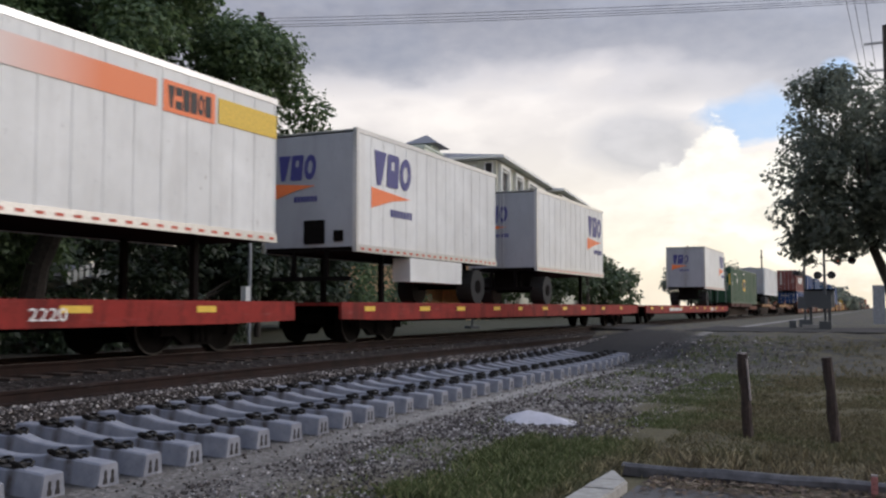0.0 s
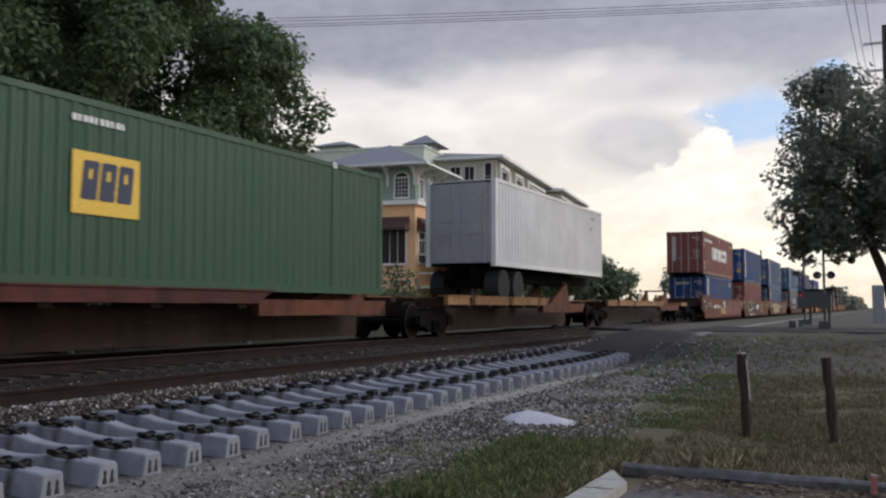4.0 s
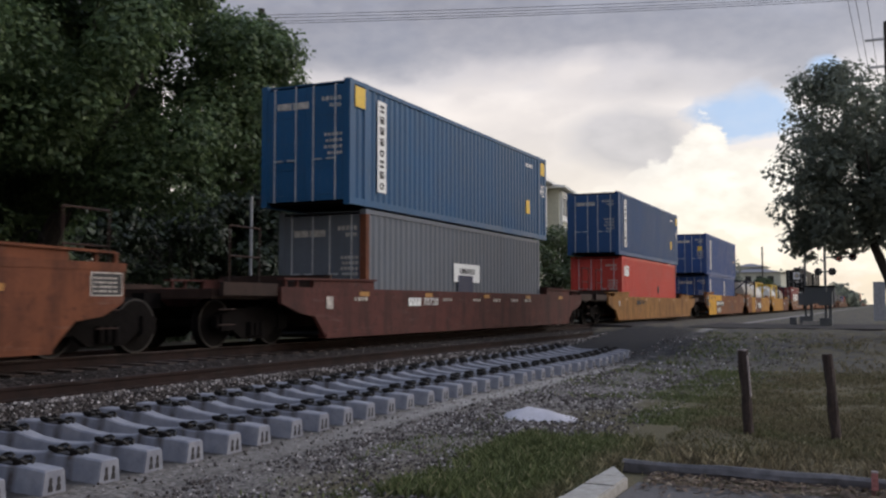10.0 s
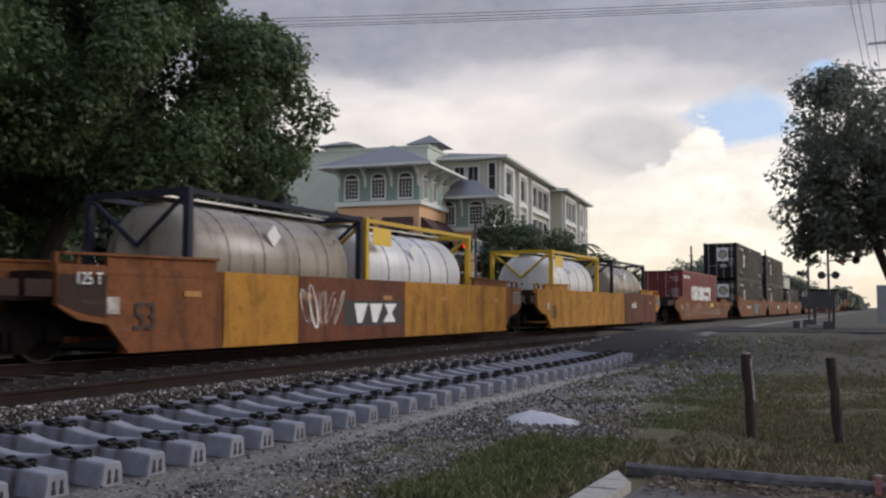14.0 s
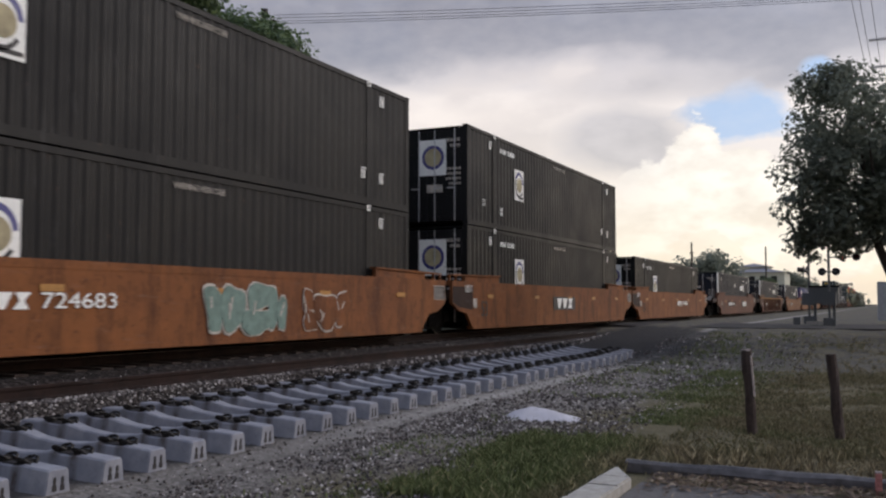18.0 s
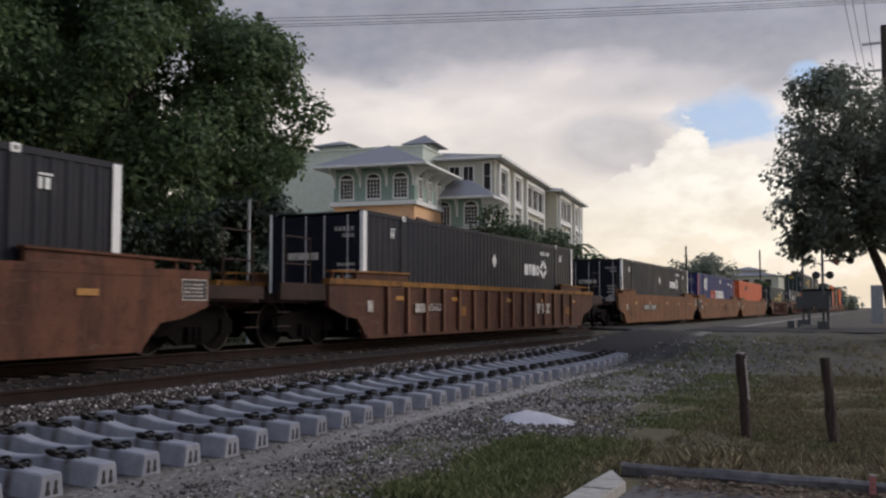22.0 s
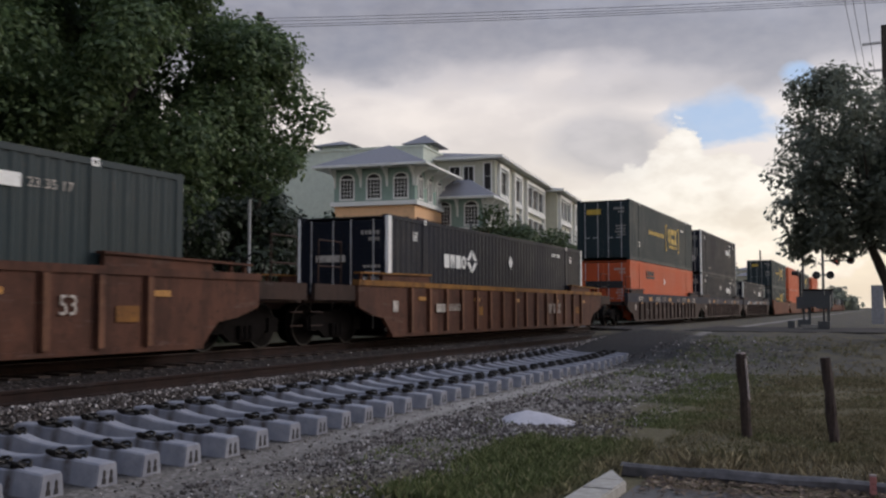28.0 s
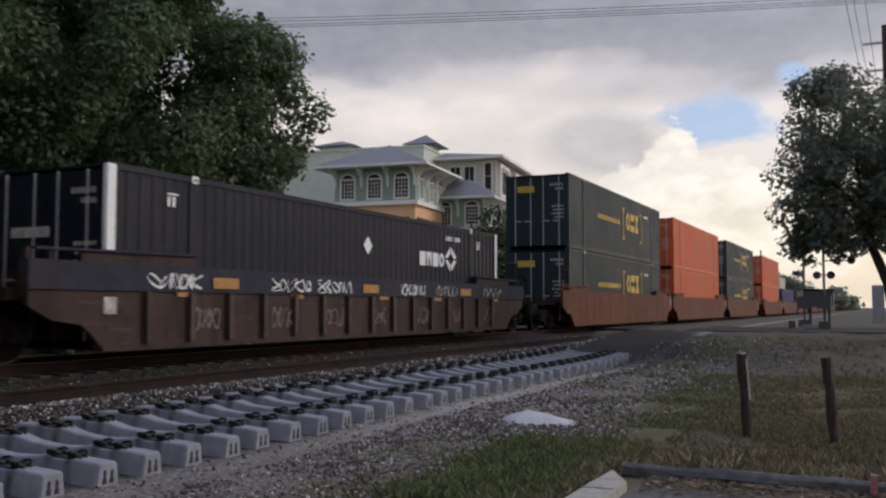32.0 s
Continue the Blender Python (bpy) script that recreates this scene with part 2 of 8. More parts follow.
def ground_material():
    """Dirt, gravel and thin grass, by place."""
    m = Mat("ground")
    pos = m.node("ShaderNodeSeparateXYZ")
    m.link(m.node("ShaderNodeNewGeometry").outputs["Position"], pos.inputs[0])
    x, y = pos.outputs[0], pos.outputs[1]
    wob = m.noise(0.35, 4.0, 0.6, world_space=True)
    mid = m.noise(2.2, 4.0, 0.6, world_space=True)
    fine = m.noise(14.0, 4.0, 0.7, world_space=True)
    vor = m.node("ShaderNodeTexVoronoi", Scale=22.0)
    m.link(m.coords((1, 1, 1), True), vor.inputs["Vector"])
    stone = m.ramp(vor.outputs["Color"], [(0.0, (0.10, 0.095, 0.09)), (0.5, (0.20, 0.185, 0.17)), (1.0, (0.42, 0.39, 0.36))])
    gravel = m.mix(m.val(fine, 0.0, 0.75, 0.35, 0.65), stone, (0.11, 0.095, 0.08))
    dirt = m.mix(m.val(mid, 0.0, 1.0), (0.058, 0.055, 0.052), (0.145, 0.139, 0.132))
    dirt = m.mix(m.val(fine, 0.0, 0.5), dirt, (0.075, 0.073, 0.07))
    grass = m.mix(m.val(mid, 0.0, 1.0), (0.105, 0.093, 0.050), (0.185, 0.156, 0.088))
    grass = m.mix(m.val(fine, 0.0, 0.5), grass, (0.095, 0.084, 0.06))
    # gravel near the ties, grass on the near side, dirt between
    edge = m.math("ADD", m.math("ADD", y, m.math("MULTIPLY", m.math("SUBTRACT", x, 10.0), 0.1)), m.math("MULTIPLY", m.math("SUBTRACT", wob, 0.5), 3.0))
    g_fac = m.val(edge, 0.0, 1.0, 4.0, 5.0)
    far = m.math("ADD", x, m.math("MULTIPLY", m.math("SUBTRACT", mid, 0.5), 8.0))
    base = m.mix(g_fac, grass, gravel)
    base = m.mix(m.val(far, 0.0, 0.9, 19.0, 27.0), base, dirt)
    patch = m.math("MULTIPLY", m.val(mid, 0.0, 0.8, 0.44, 0.56), m.val(far, 0.0, 1.0, 24.0, 30.0))
    base = m.mix(patch, base, grass)
    beyond = m.val(y, 0.0, 1.0, 14.2, 15.5)
    base = m.mix(beyond, base, m.mix(m.val(mid, 0.0, 1.0), (0.05, 0.055, 0.03), (0.09, 0.08, 0.055)))
    # darker gravel between and beyond the ties, up to x = 28
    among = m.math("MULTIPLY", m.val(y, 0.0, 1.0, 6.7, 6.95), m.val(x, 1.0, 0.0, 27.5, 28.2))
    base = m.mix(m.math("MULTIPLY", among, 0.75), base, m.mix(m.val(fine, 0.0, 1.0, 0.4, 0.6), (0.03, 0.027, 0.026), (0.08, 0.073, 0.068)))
    # strip of pale crushed stone along the ties, and a dark patch at the crossing
    wander = m.math("MULTIPLY", m.math("SUBTRACT", mid, 0.5), 0.9)
    strip = m.math("ABSOLUTE", m.math("SUBTRACT", m.math("ADD", y, wander), 6.42))
    strip = m.math("MULTIPLY", m.val(strip, 1.0, 0.0, 0.08, 0.34), m.val(x, 0.08, 0.75, 8.0, 15.0))
    base = m.mix(strip, base, m.mix(m.val(fine, 0.0, 1.0, 0.35, 0.65), (0.50, 0.48, 0.45), (0.33, 0.31, 0.285)))
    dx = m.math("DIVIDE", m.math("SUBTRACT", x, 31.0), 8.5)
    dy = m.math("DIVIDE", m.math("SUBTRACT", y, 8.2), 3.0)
    dark_spot = m.math("ADD", m.math("ADD", m.math("MULTIPLY", dx, dx), m.math("MULTIPLY", dy, dy)), m.math("MULTIPLY", m.math("SUBTRACT", mid, 0.5), 1.4))
    base = m.mix(m.val(dark_spot, 0.92, 0.0, 0.55, 1.15), base, (0.022, 0.021, 0.023))
    h = m.math("ADD", fine, m.math("MULTIPLY", vor.outputs["Distance"], 0.6))
    m.bump(h, 0.6, 0.03)
    base = m.mix(1.0, base, (0.82, 0.81, 0.82), "MULTIPLY")
    return m.done(base, 0.95, spec=0.2)


def ballast_material():
    m = Mat("ballast stone")
    rnd = m.node("ShaderNodeNewGeometry").outputs["Random Per Island"]
    base = m.ramp(rnd, [(0.0, (0.028, 0.023, 0.021)), (0.45, (0.066, 0.054, 0.051)), (0.78, (0.17, 0.148, 0.14)), (1.0, (0.55, 0.51, 0.49))])
    return m.done(base, 0.9)


def bed_material():
    m = Mat("ballast bed")
    vor = m.node("ShaderNodeTexVoronoi", Scale=17.0)
    m.link(m.coords((1, 1, 1), True), vor.inputs["Vector"])
    base = m.ramp(vor.outputs["Color"], [(0.1, (0.010, 0.0085, 0.008)), (0.6, (0.022, 0.017, 0.0155)), (0.96, (0.085, 0.072, 0.066))])
    m.bump(vor.outputs["Distance"], 0.8, 0.05)
    return m.done(base, 0.95, spec=0.15)


def smooth01(t):
    t = min(1.0, max(0.0, t))
    return t * t * (3 - 2 * t)


def rise(x):
    return 0.07 * smooth01((x - 7) / 8) + 0.68 * smooth01((x - 24) / 16)


PROFILE = ((-9000, 0.0), (6.4, 0.0), (9.35, 0.11), (9.62, 0.44), (10.1, 0.55), (10.6, 0.68), (13.8, 0.68), (14.7, 0.42), (17, 0.32), (9000, 0.32))


def ground_z(x, y):
    for (a, za), (b, zb) in zip(PROFILE, PROFILE[1:]):
        if a <= y <= b:
            z = za + (zb - za) * (y - a) / (b - a)
            break
    r = rise(x)
    return max(z, r) if y > 9.3 else z + r * (1 - max(0.0, (z - r)) if z else 1)


# ---- ground: one sheet to the horizon ----
def spread(lo, hi, step, reach):
    """Even steps between lo and hi, then ever longer ones out to the reach."""
    a = list(np.arange(lo, hi + step / 2, step))
    d, up, down = step, [a[-1]], [a[0]]
    while up[-1] < reach:
        d *= 1.35
        up.append(up[-1] + d)
        down.append(down[-1] - d)
    return down[:0:-1] + a + up[1:]


gx, gy = spread(-4, 52, 0.5, 4200), spread(-4, 20, 0.25, 4200)
verts, faces = [], []
for x in gx:
    for y in gy:
        near = 1.0 if -6 < x < 60 and -6 < y < 9.2 else 0.0
        bumpy = 0.05 * noise.noise((x * 0.7, y * 0.7, 0)) + 0.025 * noise.noise((x * 2.1, y * 2.1, 3))
        verts.append((x, y, ground_z(x, y) + near * bumpy * (0.25 if 6.2 < y < 9.4 or (x < 9.4 and y < 2.6) else 1.0) - 0.01))
ny = len(gy)
for i in range(len(gx) - 1):
    for j in range(ny - 1):
        faces.append((i * ny + j, (i + 1) * ny + j, (i + 1) * ny + j + 1, i * ny + j + 1))
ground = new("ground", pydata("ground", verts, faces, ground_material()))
tagged(ground, "bare gravelly dirt with thin dry grass beside a railway", "ground", kind="structure")
ground.data.polygons.foreach_set("use_smooth", [True] * len(ground.data.polygons))

# ballast bed of the main track
bm = bmesh.new()
prism(bm, [(9.5, 0.3), (9.64, 0.455), (10.1, 0.565), (10.6, 0.70), (13.8, 0.70), (14.8, 0.4), (14.8, 0.2)], "x", -60, 900)
bed = solid("ballast_bed", bm, bed_material(), "dark stained ballast bed under the rails", "ballast", kind="structure")


# ---- rails ----
def rail_section(h=0.17):
    return [(-0.07, 0), (0.07, 0), (0.07, 0.012), (0.012, 0.03), (0.010, h - 0.045), (0.036, h - 0.035), (0.036, h - 0.004), (0.026, h), (-0.026, h), (-0.036, h - 0.004), (-0.036, h - 0.035), (-0.010, h - 0.045), (-0.012, 0.03), (-0.07, 0.012)]


for side in (-1, 1):
    bm = bmesh.new()
    prism(bm, [(TRACK_Y + side * 0.755 + a, RAIL_Z - 0.17 + b) for a, b in rail_section()], "x", -60, 900)
    r = solid("rail", bm, RAIL_RUST, "rusty steel rail of the main track with a bright head", "rail", group="rails of the main track", kind="structure")
    part("rail_head", boxes((-60, 900, TRACK_Y + side * 0.755 - 0.025, TRACK_Y + side * 0.755 + 0.025, RAIL_Z - 0.004, RAIL_Z + 0.003)), RAIL_TOP, r, "polished running surface")
# spare rail lying on the ballast shoulder
bm = bmesh.new()
prism(bm, [(9.83 + a, 0.50 + b) for a, b in rail_section()], "x", -30, 34)
spare = solid("spare_rail", bm, RAIL_RUST, "long rusty spare rail lying on the ballast shoulder", "rail")
part("rail_head", boxes((-30, 34, 9.806, 9.854, 0.668, 0.6735)), rusty("dull rail head rust", (0.034, 0.019, 0.015), (0.02, 0.011, 0.009), 0.5, 0.8), spare, "dull rusty running surface")

# wooden ties of the main track, mostly sunk in the ballast
tie_mesh = mesh_of(boxes((-0.11, 0.11, -1.3, 1.3, -0.16, 0.01)), "track_tie", WOOD_POST)
for i in range(150):
    ob = new("track_tie", tie_mesh)
    ob.matrix_basis = pose(-12 + i * 0.52, TRACK_Y + 0.02 * math.sin(i * 1.7), 0.715)
    ob.parent = bed


# ---- concrete ties laid out in a row ----
TIE_TILT = math.degrees(math.atan2(0.105, 2.59))


def tie_body():
    """Concrete tie: tapered ends, rail seats, dipped and narrowed middle. Near end at y = 0."""
    L = TIE_LEN
    stations = ((0.0, 0.135, 0.100, 0.215), (0.02, 0.142, 0.108, 0.225), (0.36, 0.142, 0.106, 0.235), (0.42, 0.140, 0.104, 0.222), (0.66, 0.138, 0.102, 0.222), (0.72, 0.136, 0.100, 0.240),
                (0.98, 0.130, 0.088, 0.190), (1.295, 0.126, 0.082, 0.170))
    rows = list(stations) + [(L - y, a, b, z) for y, a, b, z in stations[-2::-1]]
    bm = bmesh.new()
    rings = []
    for y, a, b, z in rows:
        rings.append([bm.verts.new(c) for c in ((-a, y, 0), (a, y, 0), (b + 0.006, y, z - 0.015), (b - 0.012, y, z), (-b + 0.012, y, z), (-b - 0.006, y, z - 0.015))])
    for p, q in zip(rings, rings[1:]):
        for k in range(6):
            bm.faces.new((p[k], p[(k + 1) % 6], q[(k + 1) % 6], q[k]))
    bm.faces.new(rings[0][::-1])
    bm.faces.new(rings[-1])
    return bm


def clip_mesh():
    """Spring clip: two bent round bars with a loop standing up."""
    bm = bmesh.new()
    for sx in (-1, 1):
        pts = [(sx * 0.03, -0.085, 0.02), (sx * 0.075, -0.06, 0.058), (sx * 0.09, 0.0, 0.072), (sx * 0.075, 0.055, 0.06), (sx * 0.03, 0.07, 0.035)]
        pipe(bm, pts, 0.015, 6)
    box(bm, -0.07, 0.07, -0.05, 0.045, 0, 0.05)
    return mesh_of(bm, "spring_clip", CLIP)


TIE_MESH = mesh_of(tie_body(), "tie_body", CONCRETE)
CLIP_MESH = clip_mesh()
PAD_MESH = mesh_of(boxes((-0.085, 0.085, -0.085, 0.085, 0, 0.012)), "seat_pad", BLACK_MARK)
bm = bmesh.new()
prism(bm, [(-0.026, 0.0), (0.026, 0.0), (0.024, 0.045), (0.012, 0.06), (0.018, 0.085), (0.014, 0.118), (0.0, 0.13), (-0.014, 0.118), (-0.018, 0.085), (-0.012, 0.06), (-0.024, 0.045)], "y", -0.004, 0.02)
SLOT_MESH = mesh_of(bm, "strand_slot", BLACK_MARK)
first = None
for i in range(38):
    x = 4.32 + i * 0.635
    if x > 27.6:
        break
    m = pose(x, TIE_Y0, rise(x) + 0.004, TIE_TILT, 0, 0)
    if first is None:
        first = thing("concrete_tie", m, "grey concrete railway tie with black spring clips on bare ground", "railway tie", "row of new concrete ties")
        part("tie_body", TIE_MESH, CONCRETE, first)
        for y in (0.54, TIE_LEN - 0.54):
            part("seat_pad", PAD_MESH, BLACK_MARK, first, at=(0, y, 0.221))
            for d in (-0.13, 0.13):
                part("spring_clip", CLIP_MESH, CLIP, first, "black steel spring clip", pose(0, y + d, 0.215, 0, 0, 0 if d < 0 else 180))
        for sx in (-0.045, 0.045):
            part("strand_slot", SLOT_MESH, BLACK_MARK, first, at=(sx, 0.0, 0.03))
    else:
        rng = random.Random(i)
        copy_thing(first, m @ pose(rng.uniform(-0.012, 0.012), rng.uniform(-0.03, 0.03), 0, 0, 0, rng.uniform(-0.7, 0.7)))

# ---- the train ----
TRAIN = []             # moving things with their place along the train


def rolling(name, s, label, category, group=""):
    ob = thing(name, pose(s, TRACK_Y, RAIL_Z), label, category, group)
    TRAIN.append((ob, s))
    return ob


def wheel_meshes():
    bm = bmesh.new()
    tube(bm, (0, -0.065, 0), (0, 0.065, 0), 0.455, n=28)
    tube(bm, (0, 0.065, 0), (0, 0.095, 0), 0.485, n=28)
    tube(bm, (0, -0.10, 0), (0, -0.06, 0), 0.13, n=14)
    tyre = bmesh.new()
    for k in range(28):
        a, b = k * math.tau / 28, (k + 1) * math.tau / 28
        prism(tyre, [(r * math.cos(t), r * math.sin(t)) for r, t in ((0.452, a), (0.452, b), (0.425, b), (0.425, a))], "y", -0.070, -0.064)
    return mesh_of(bm, "wheel", WHEEL_MAT), mesh_of(tyre, "tread", TREAD)


WHEEL, WHEEL_RIM = wheel_meshes()


def frame_mesh():
    """Cast side frame with two spring windows."""
    bm = bmesh.new()
    prism(bm, [(-1.12, 0.38), (-0.72, 0.38), (-0.38, 0.16), (0.38, 0.16), (0.72, 0.38), (1.12, 0.38), (1.12, 0.60), (0.55, 0.74), (-0.55, 0.74), (-1.12, 0.60)], "y", -0.06, 0.06)
    for sx in (-1, 1):
        box(bm, sx * 0.89 - 0.15, sx * 0.89 + 0.15, -0.11, 0.0, 0.33, 0.62)
    for k in (-0.16, 0, 0.16):
        tube(bm, (k, -0.09, 0.22), (k, -0.09, 0.48), 0.065, n=8)
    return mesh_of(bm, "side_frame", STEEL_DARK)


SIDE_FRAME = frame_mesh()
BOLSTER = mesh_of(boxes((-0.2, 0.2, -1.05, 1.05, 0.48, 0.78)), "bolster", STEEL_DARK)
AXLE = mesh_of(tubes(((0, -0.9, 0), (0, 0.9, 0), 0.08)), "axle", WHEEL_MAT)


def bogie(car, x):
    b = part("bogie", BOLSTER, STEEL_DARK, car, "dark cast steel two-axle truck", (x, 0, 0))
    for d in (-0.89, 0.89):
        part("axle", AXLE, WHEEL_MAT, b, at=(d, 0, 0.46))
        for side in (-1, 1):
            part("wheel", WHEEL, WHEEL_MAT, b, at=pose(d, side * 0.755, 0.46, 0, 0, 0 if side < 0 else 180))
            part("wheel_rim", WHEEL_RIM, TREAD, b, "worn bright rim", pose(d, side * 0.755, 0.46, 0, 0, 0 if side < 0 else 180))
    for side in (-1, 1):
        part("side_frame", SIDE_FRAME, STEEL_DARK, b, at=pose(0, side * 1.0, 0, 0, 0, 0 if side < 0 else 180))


# ---- containers ----
BAR_STEEL = plain("lock rod steel", (0.45, 0.45, 0.46), 0.5, 0.6)


def corrugated(x0, x1, z0, z1, y, out, pitch=0.28, depth=0.036, taper=0.07):
    """Vertical trapezoid corrugations between x0 and x1, facing out (-1 or 1)."""
    n = max(1, round((x1 - x0) / pitch))
    p = (x1 - x0) / n
    prof = []
    for i in range(n):
        a = x0 + i * p
        prof += [(a, 0), (a + p * 0.26, 0), (a + p * 0.5, depth), (a + p * 0.76, depth)]
    prof.append((x1, 0))
    vs, fs = [], []
    for x, d in prof:
        yy = y - out * d
        vs += [(x, yy, z0), (x, yy, z1)]
    for i in range(len(prof) - 1):
        f = (2 * i, 2 * i + 2, 2 * i + 3, 2 * i + 1)
        fs.append(f if out < 0 else f[::-1])
    return vs, fs


def bars(parent, material, x, z, w, h, y, n=5, name="marking", label=""):
    """A line of writing too small to read: a row of plain bars."""
    rng = random.Random(int(x * 977 + z * 331 + w * 17) & 0xFFFF)
    bm = bmesh.new()
    step = w / n
    for i in range(n):
        box(bm, x + i * step, x + i * step + step * rng.uniform(0.45, 0.8), y - 0.003, y + 0.003, z, z + h)
    return tagged(part(name, bm, material, parent), label or "row of small plain bars", kind="stuff")


def plate(parent, material, x0, x1, z0, z1, y, name="marking", label=""):
    return part(name, boxes((x0, x1, y - 0.003, y + 0.003, z0, z1)), material, parent, label)


def shape(parent, material, pts, y, name="emblem", label=""):
    bm = bmesh.new()
    prism(bm, pts, "y", y - 0.003, y + 0.003)
    return part(name, bm, material, parent, label)


DEPTH = {2.438: 0.036, 2.59: 0.022}       # how deep the side ribs are, by the width of the box


def container(s0, s1, z0, H, mat, label, W=2.438, posts=None, trim=None, end_mat=None, name="shipping_container", doors=True, pitch=0.28, category="shipping container"):
    """A steel box from s0 to s1 along the train, floor at z0 above the rails, with doors on its leading end."""
    L = s1 - s0
    trim = trim or mat
    end_mat = end_mat or mat
    c = rolling(name, (s0 + s1) / 2, label, category, "containers of the train")
    h, w = L / 2, W / 2
    inner = (L - 12.19) / 2 if posts else 0.0
    edges = [-h + 0.16] + ([-h + inner - 0.08, -h + inner + 0.10, h - inner - 0.10, h - inner + 0.08] if inner > 0.2 else []) + [h - 0.16]
    for side in (-1, 1):
        vs, fs = [], []
        for a, b in zip(edges[::2], edges[1::2]):
            v2, f2 = corrugated(a, b, z0 + 0.16, z0 + H - 0.10, side * (w - 0.012), side, pitch, DEPTH[W])
            fs += [tuple(i + len(vs) for i in f) for f in f2]
            vs += v2
        part("side_panel", pydata("side_panel", vs, fs, mat), mat, c)
        rails = boxes((-h + 0.14, h - 0.14, side * w - 0.05, side * w + 0.05, z0 + 0.01, z0 + 0.165)) if side > 0 else boxes((-h + 0.14, h - 0.14, -w, -w + 0.08, z0 + 0.01, z0 + 0.165))
        part("bottom_rail", rails, trim, c)
        part("top_rail", boxes((-h + 0.14, h - 0.14, min(side * w, side * (w - 0.07)), max(side * w, side * (w - 0.07)), z0 + H - 0.105, z0 + H - 0.005)), trim, c)
    for sx in (-1, 1):
        for sy in (-1, 1):
            part("corner_post", boxes((min(sx * h, sx * (h - 0.16)), max(sx * h, sx * (h - 0.16)), min(sy * w, sy * (w - 0.15)), max(sy * w, sy * (w - 0.15)), z0 + 0.115, z0 + H - 0.118)), trim, c)
            for z in (z0, z0 + H - 0.118):
                part("corner_casting", boxes((min(sx * (h + 0.004), sx * (h - 0.175)), max(sx * (h + 0.004), sx * (h - 0.175)), min(sy * (w + 0.004), sy * (w - 0.16)), max(sy * (w + 0.004), sy * (w - 0.16)), z, z + 0.118)), trim, c)
            if inner > 0.2:
                xx = sx * (h - inner)
                part("lifting_post", boxes((xx - 0.09, xx + 0.09, min(sy * (w + 0.004), sy * (w - 0.1)), max(sy * (w + 0.004), sy * (w - 0.1)), z0 + 0.0, z0 + H + 0.004)), trim, c)
    part("roof", boxes((-h + 0.1, h - 0.1, -w + 0.05, w - 0.05, z0 + H - 0.05, z0 + H - 0.02)), mat, c)
    part("floor", boxes((-h + 0.1, h - 0.1, -w + 0.05, w - 0.05, z0 + 0.06, z0 + 0.12)), STEEL_DARK, c)
    vs, fs = corrugated(-w + 0.14, w - 0.14, z0 + 0.12, z0 + H - 0.12, 0, 1)
    vs = [(h - 0.03 + y, x, z) for x, y, z in vs]
    part("front_wall", pydata("front_wall", vs, fs, end_mat), end_mat, c)
    for k in (0, 1):
        a = -w + 0.15 if k == 0 else 0.006
        b = -0.006 if k == 0 else w - 0.15
        d = part("door", boxes((-h + 0.02, -h + 0.06, a, b, z0 + 0.12, z0 + H - 0.12)), end_mat, c)
        if abs(s0 - 350) < 320:
            for j in range(4):
                zz = z0 + 0.25 + j * (H - 0.45) / 4
                part("door_panel", boxes((-h + 0.008, -h + 0.024, a + 0.06, b - 0.06, zz, zz + (H - 0.45) / 4 * 0.75)), end_mat, d)
        for q in (0.22, 0.78):
            yy = a + (b - a) * q
            part("lock_rod", tubes(((-h - 0.012, yy, z0 + 0.1), (-h - 0.012, yy, z0 + H - 0.1), 0.019), n=6), BAR_STEEL, d, "galvanised lock rod")
            part("handle", boxes((-h - 0.04, -h - 0.02, yy - 0.02, yy + 0.34 * (1 if q < 0.5 else -1) * 0.7, z0 + 1.05, z0 + 1.09) if q < 0.5 else (-h - 0.04, -h - 0.02, yy - 0.24, yy + 0.02, z0 + 1.05, z0 + 1.09)), BAR_STEEL, d)
    # small writing on the doors
    bm = bmesh.new()
    rng = random.Random(int(s0 * 10))
    for j, (y0, wd, zz, hh) in enumerate(((-w + 0.25, 0.55, H - 0.48, 0.10), (-w + 0.25, 0.32, H - 0.64, 0.09), (-w + 0.22, 0.5, H * 0.55, 0.07), (-w + 0.22, 0.45, H * 0.50, 0.07), (-w + 0.22, 0.5, H * 0.45, 0.07), (-w + 0.22, 0.4, H * 0.40, 0.07))):
        n = 5
        for i in range(n):
            box(bm, -h + 0.002, -h + 0.008, y0 + wd * i / n, y0 + wd * (i + 0.65) / n, z0 + zz, z0 + zz + hh)
    tagged(part("door_marking", bm, FADED_MARK, c), "rows of small white door markings", kind="stuff")
    return c, h, w


# ---- well cars ----
WELL_SOOT = rusty("sooty brown car paint", (0.040, 0.020, 0.014), (0.022, 0.012, 0.010), 0.6)


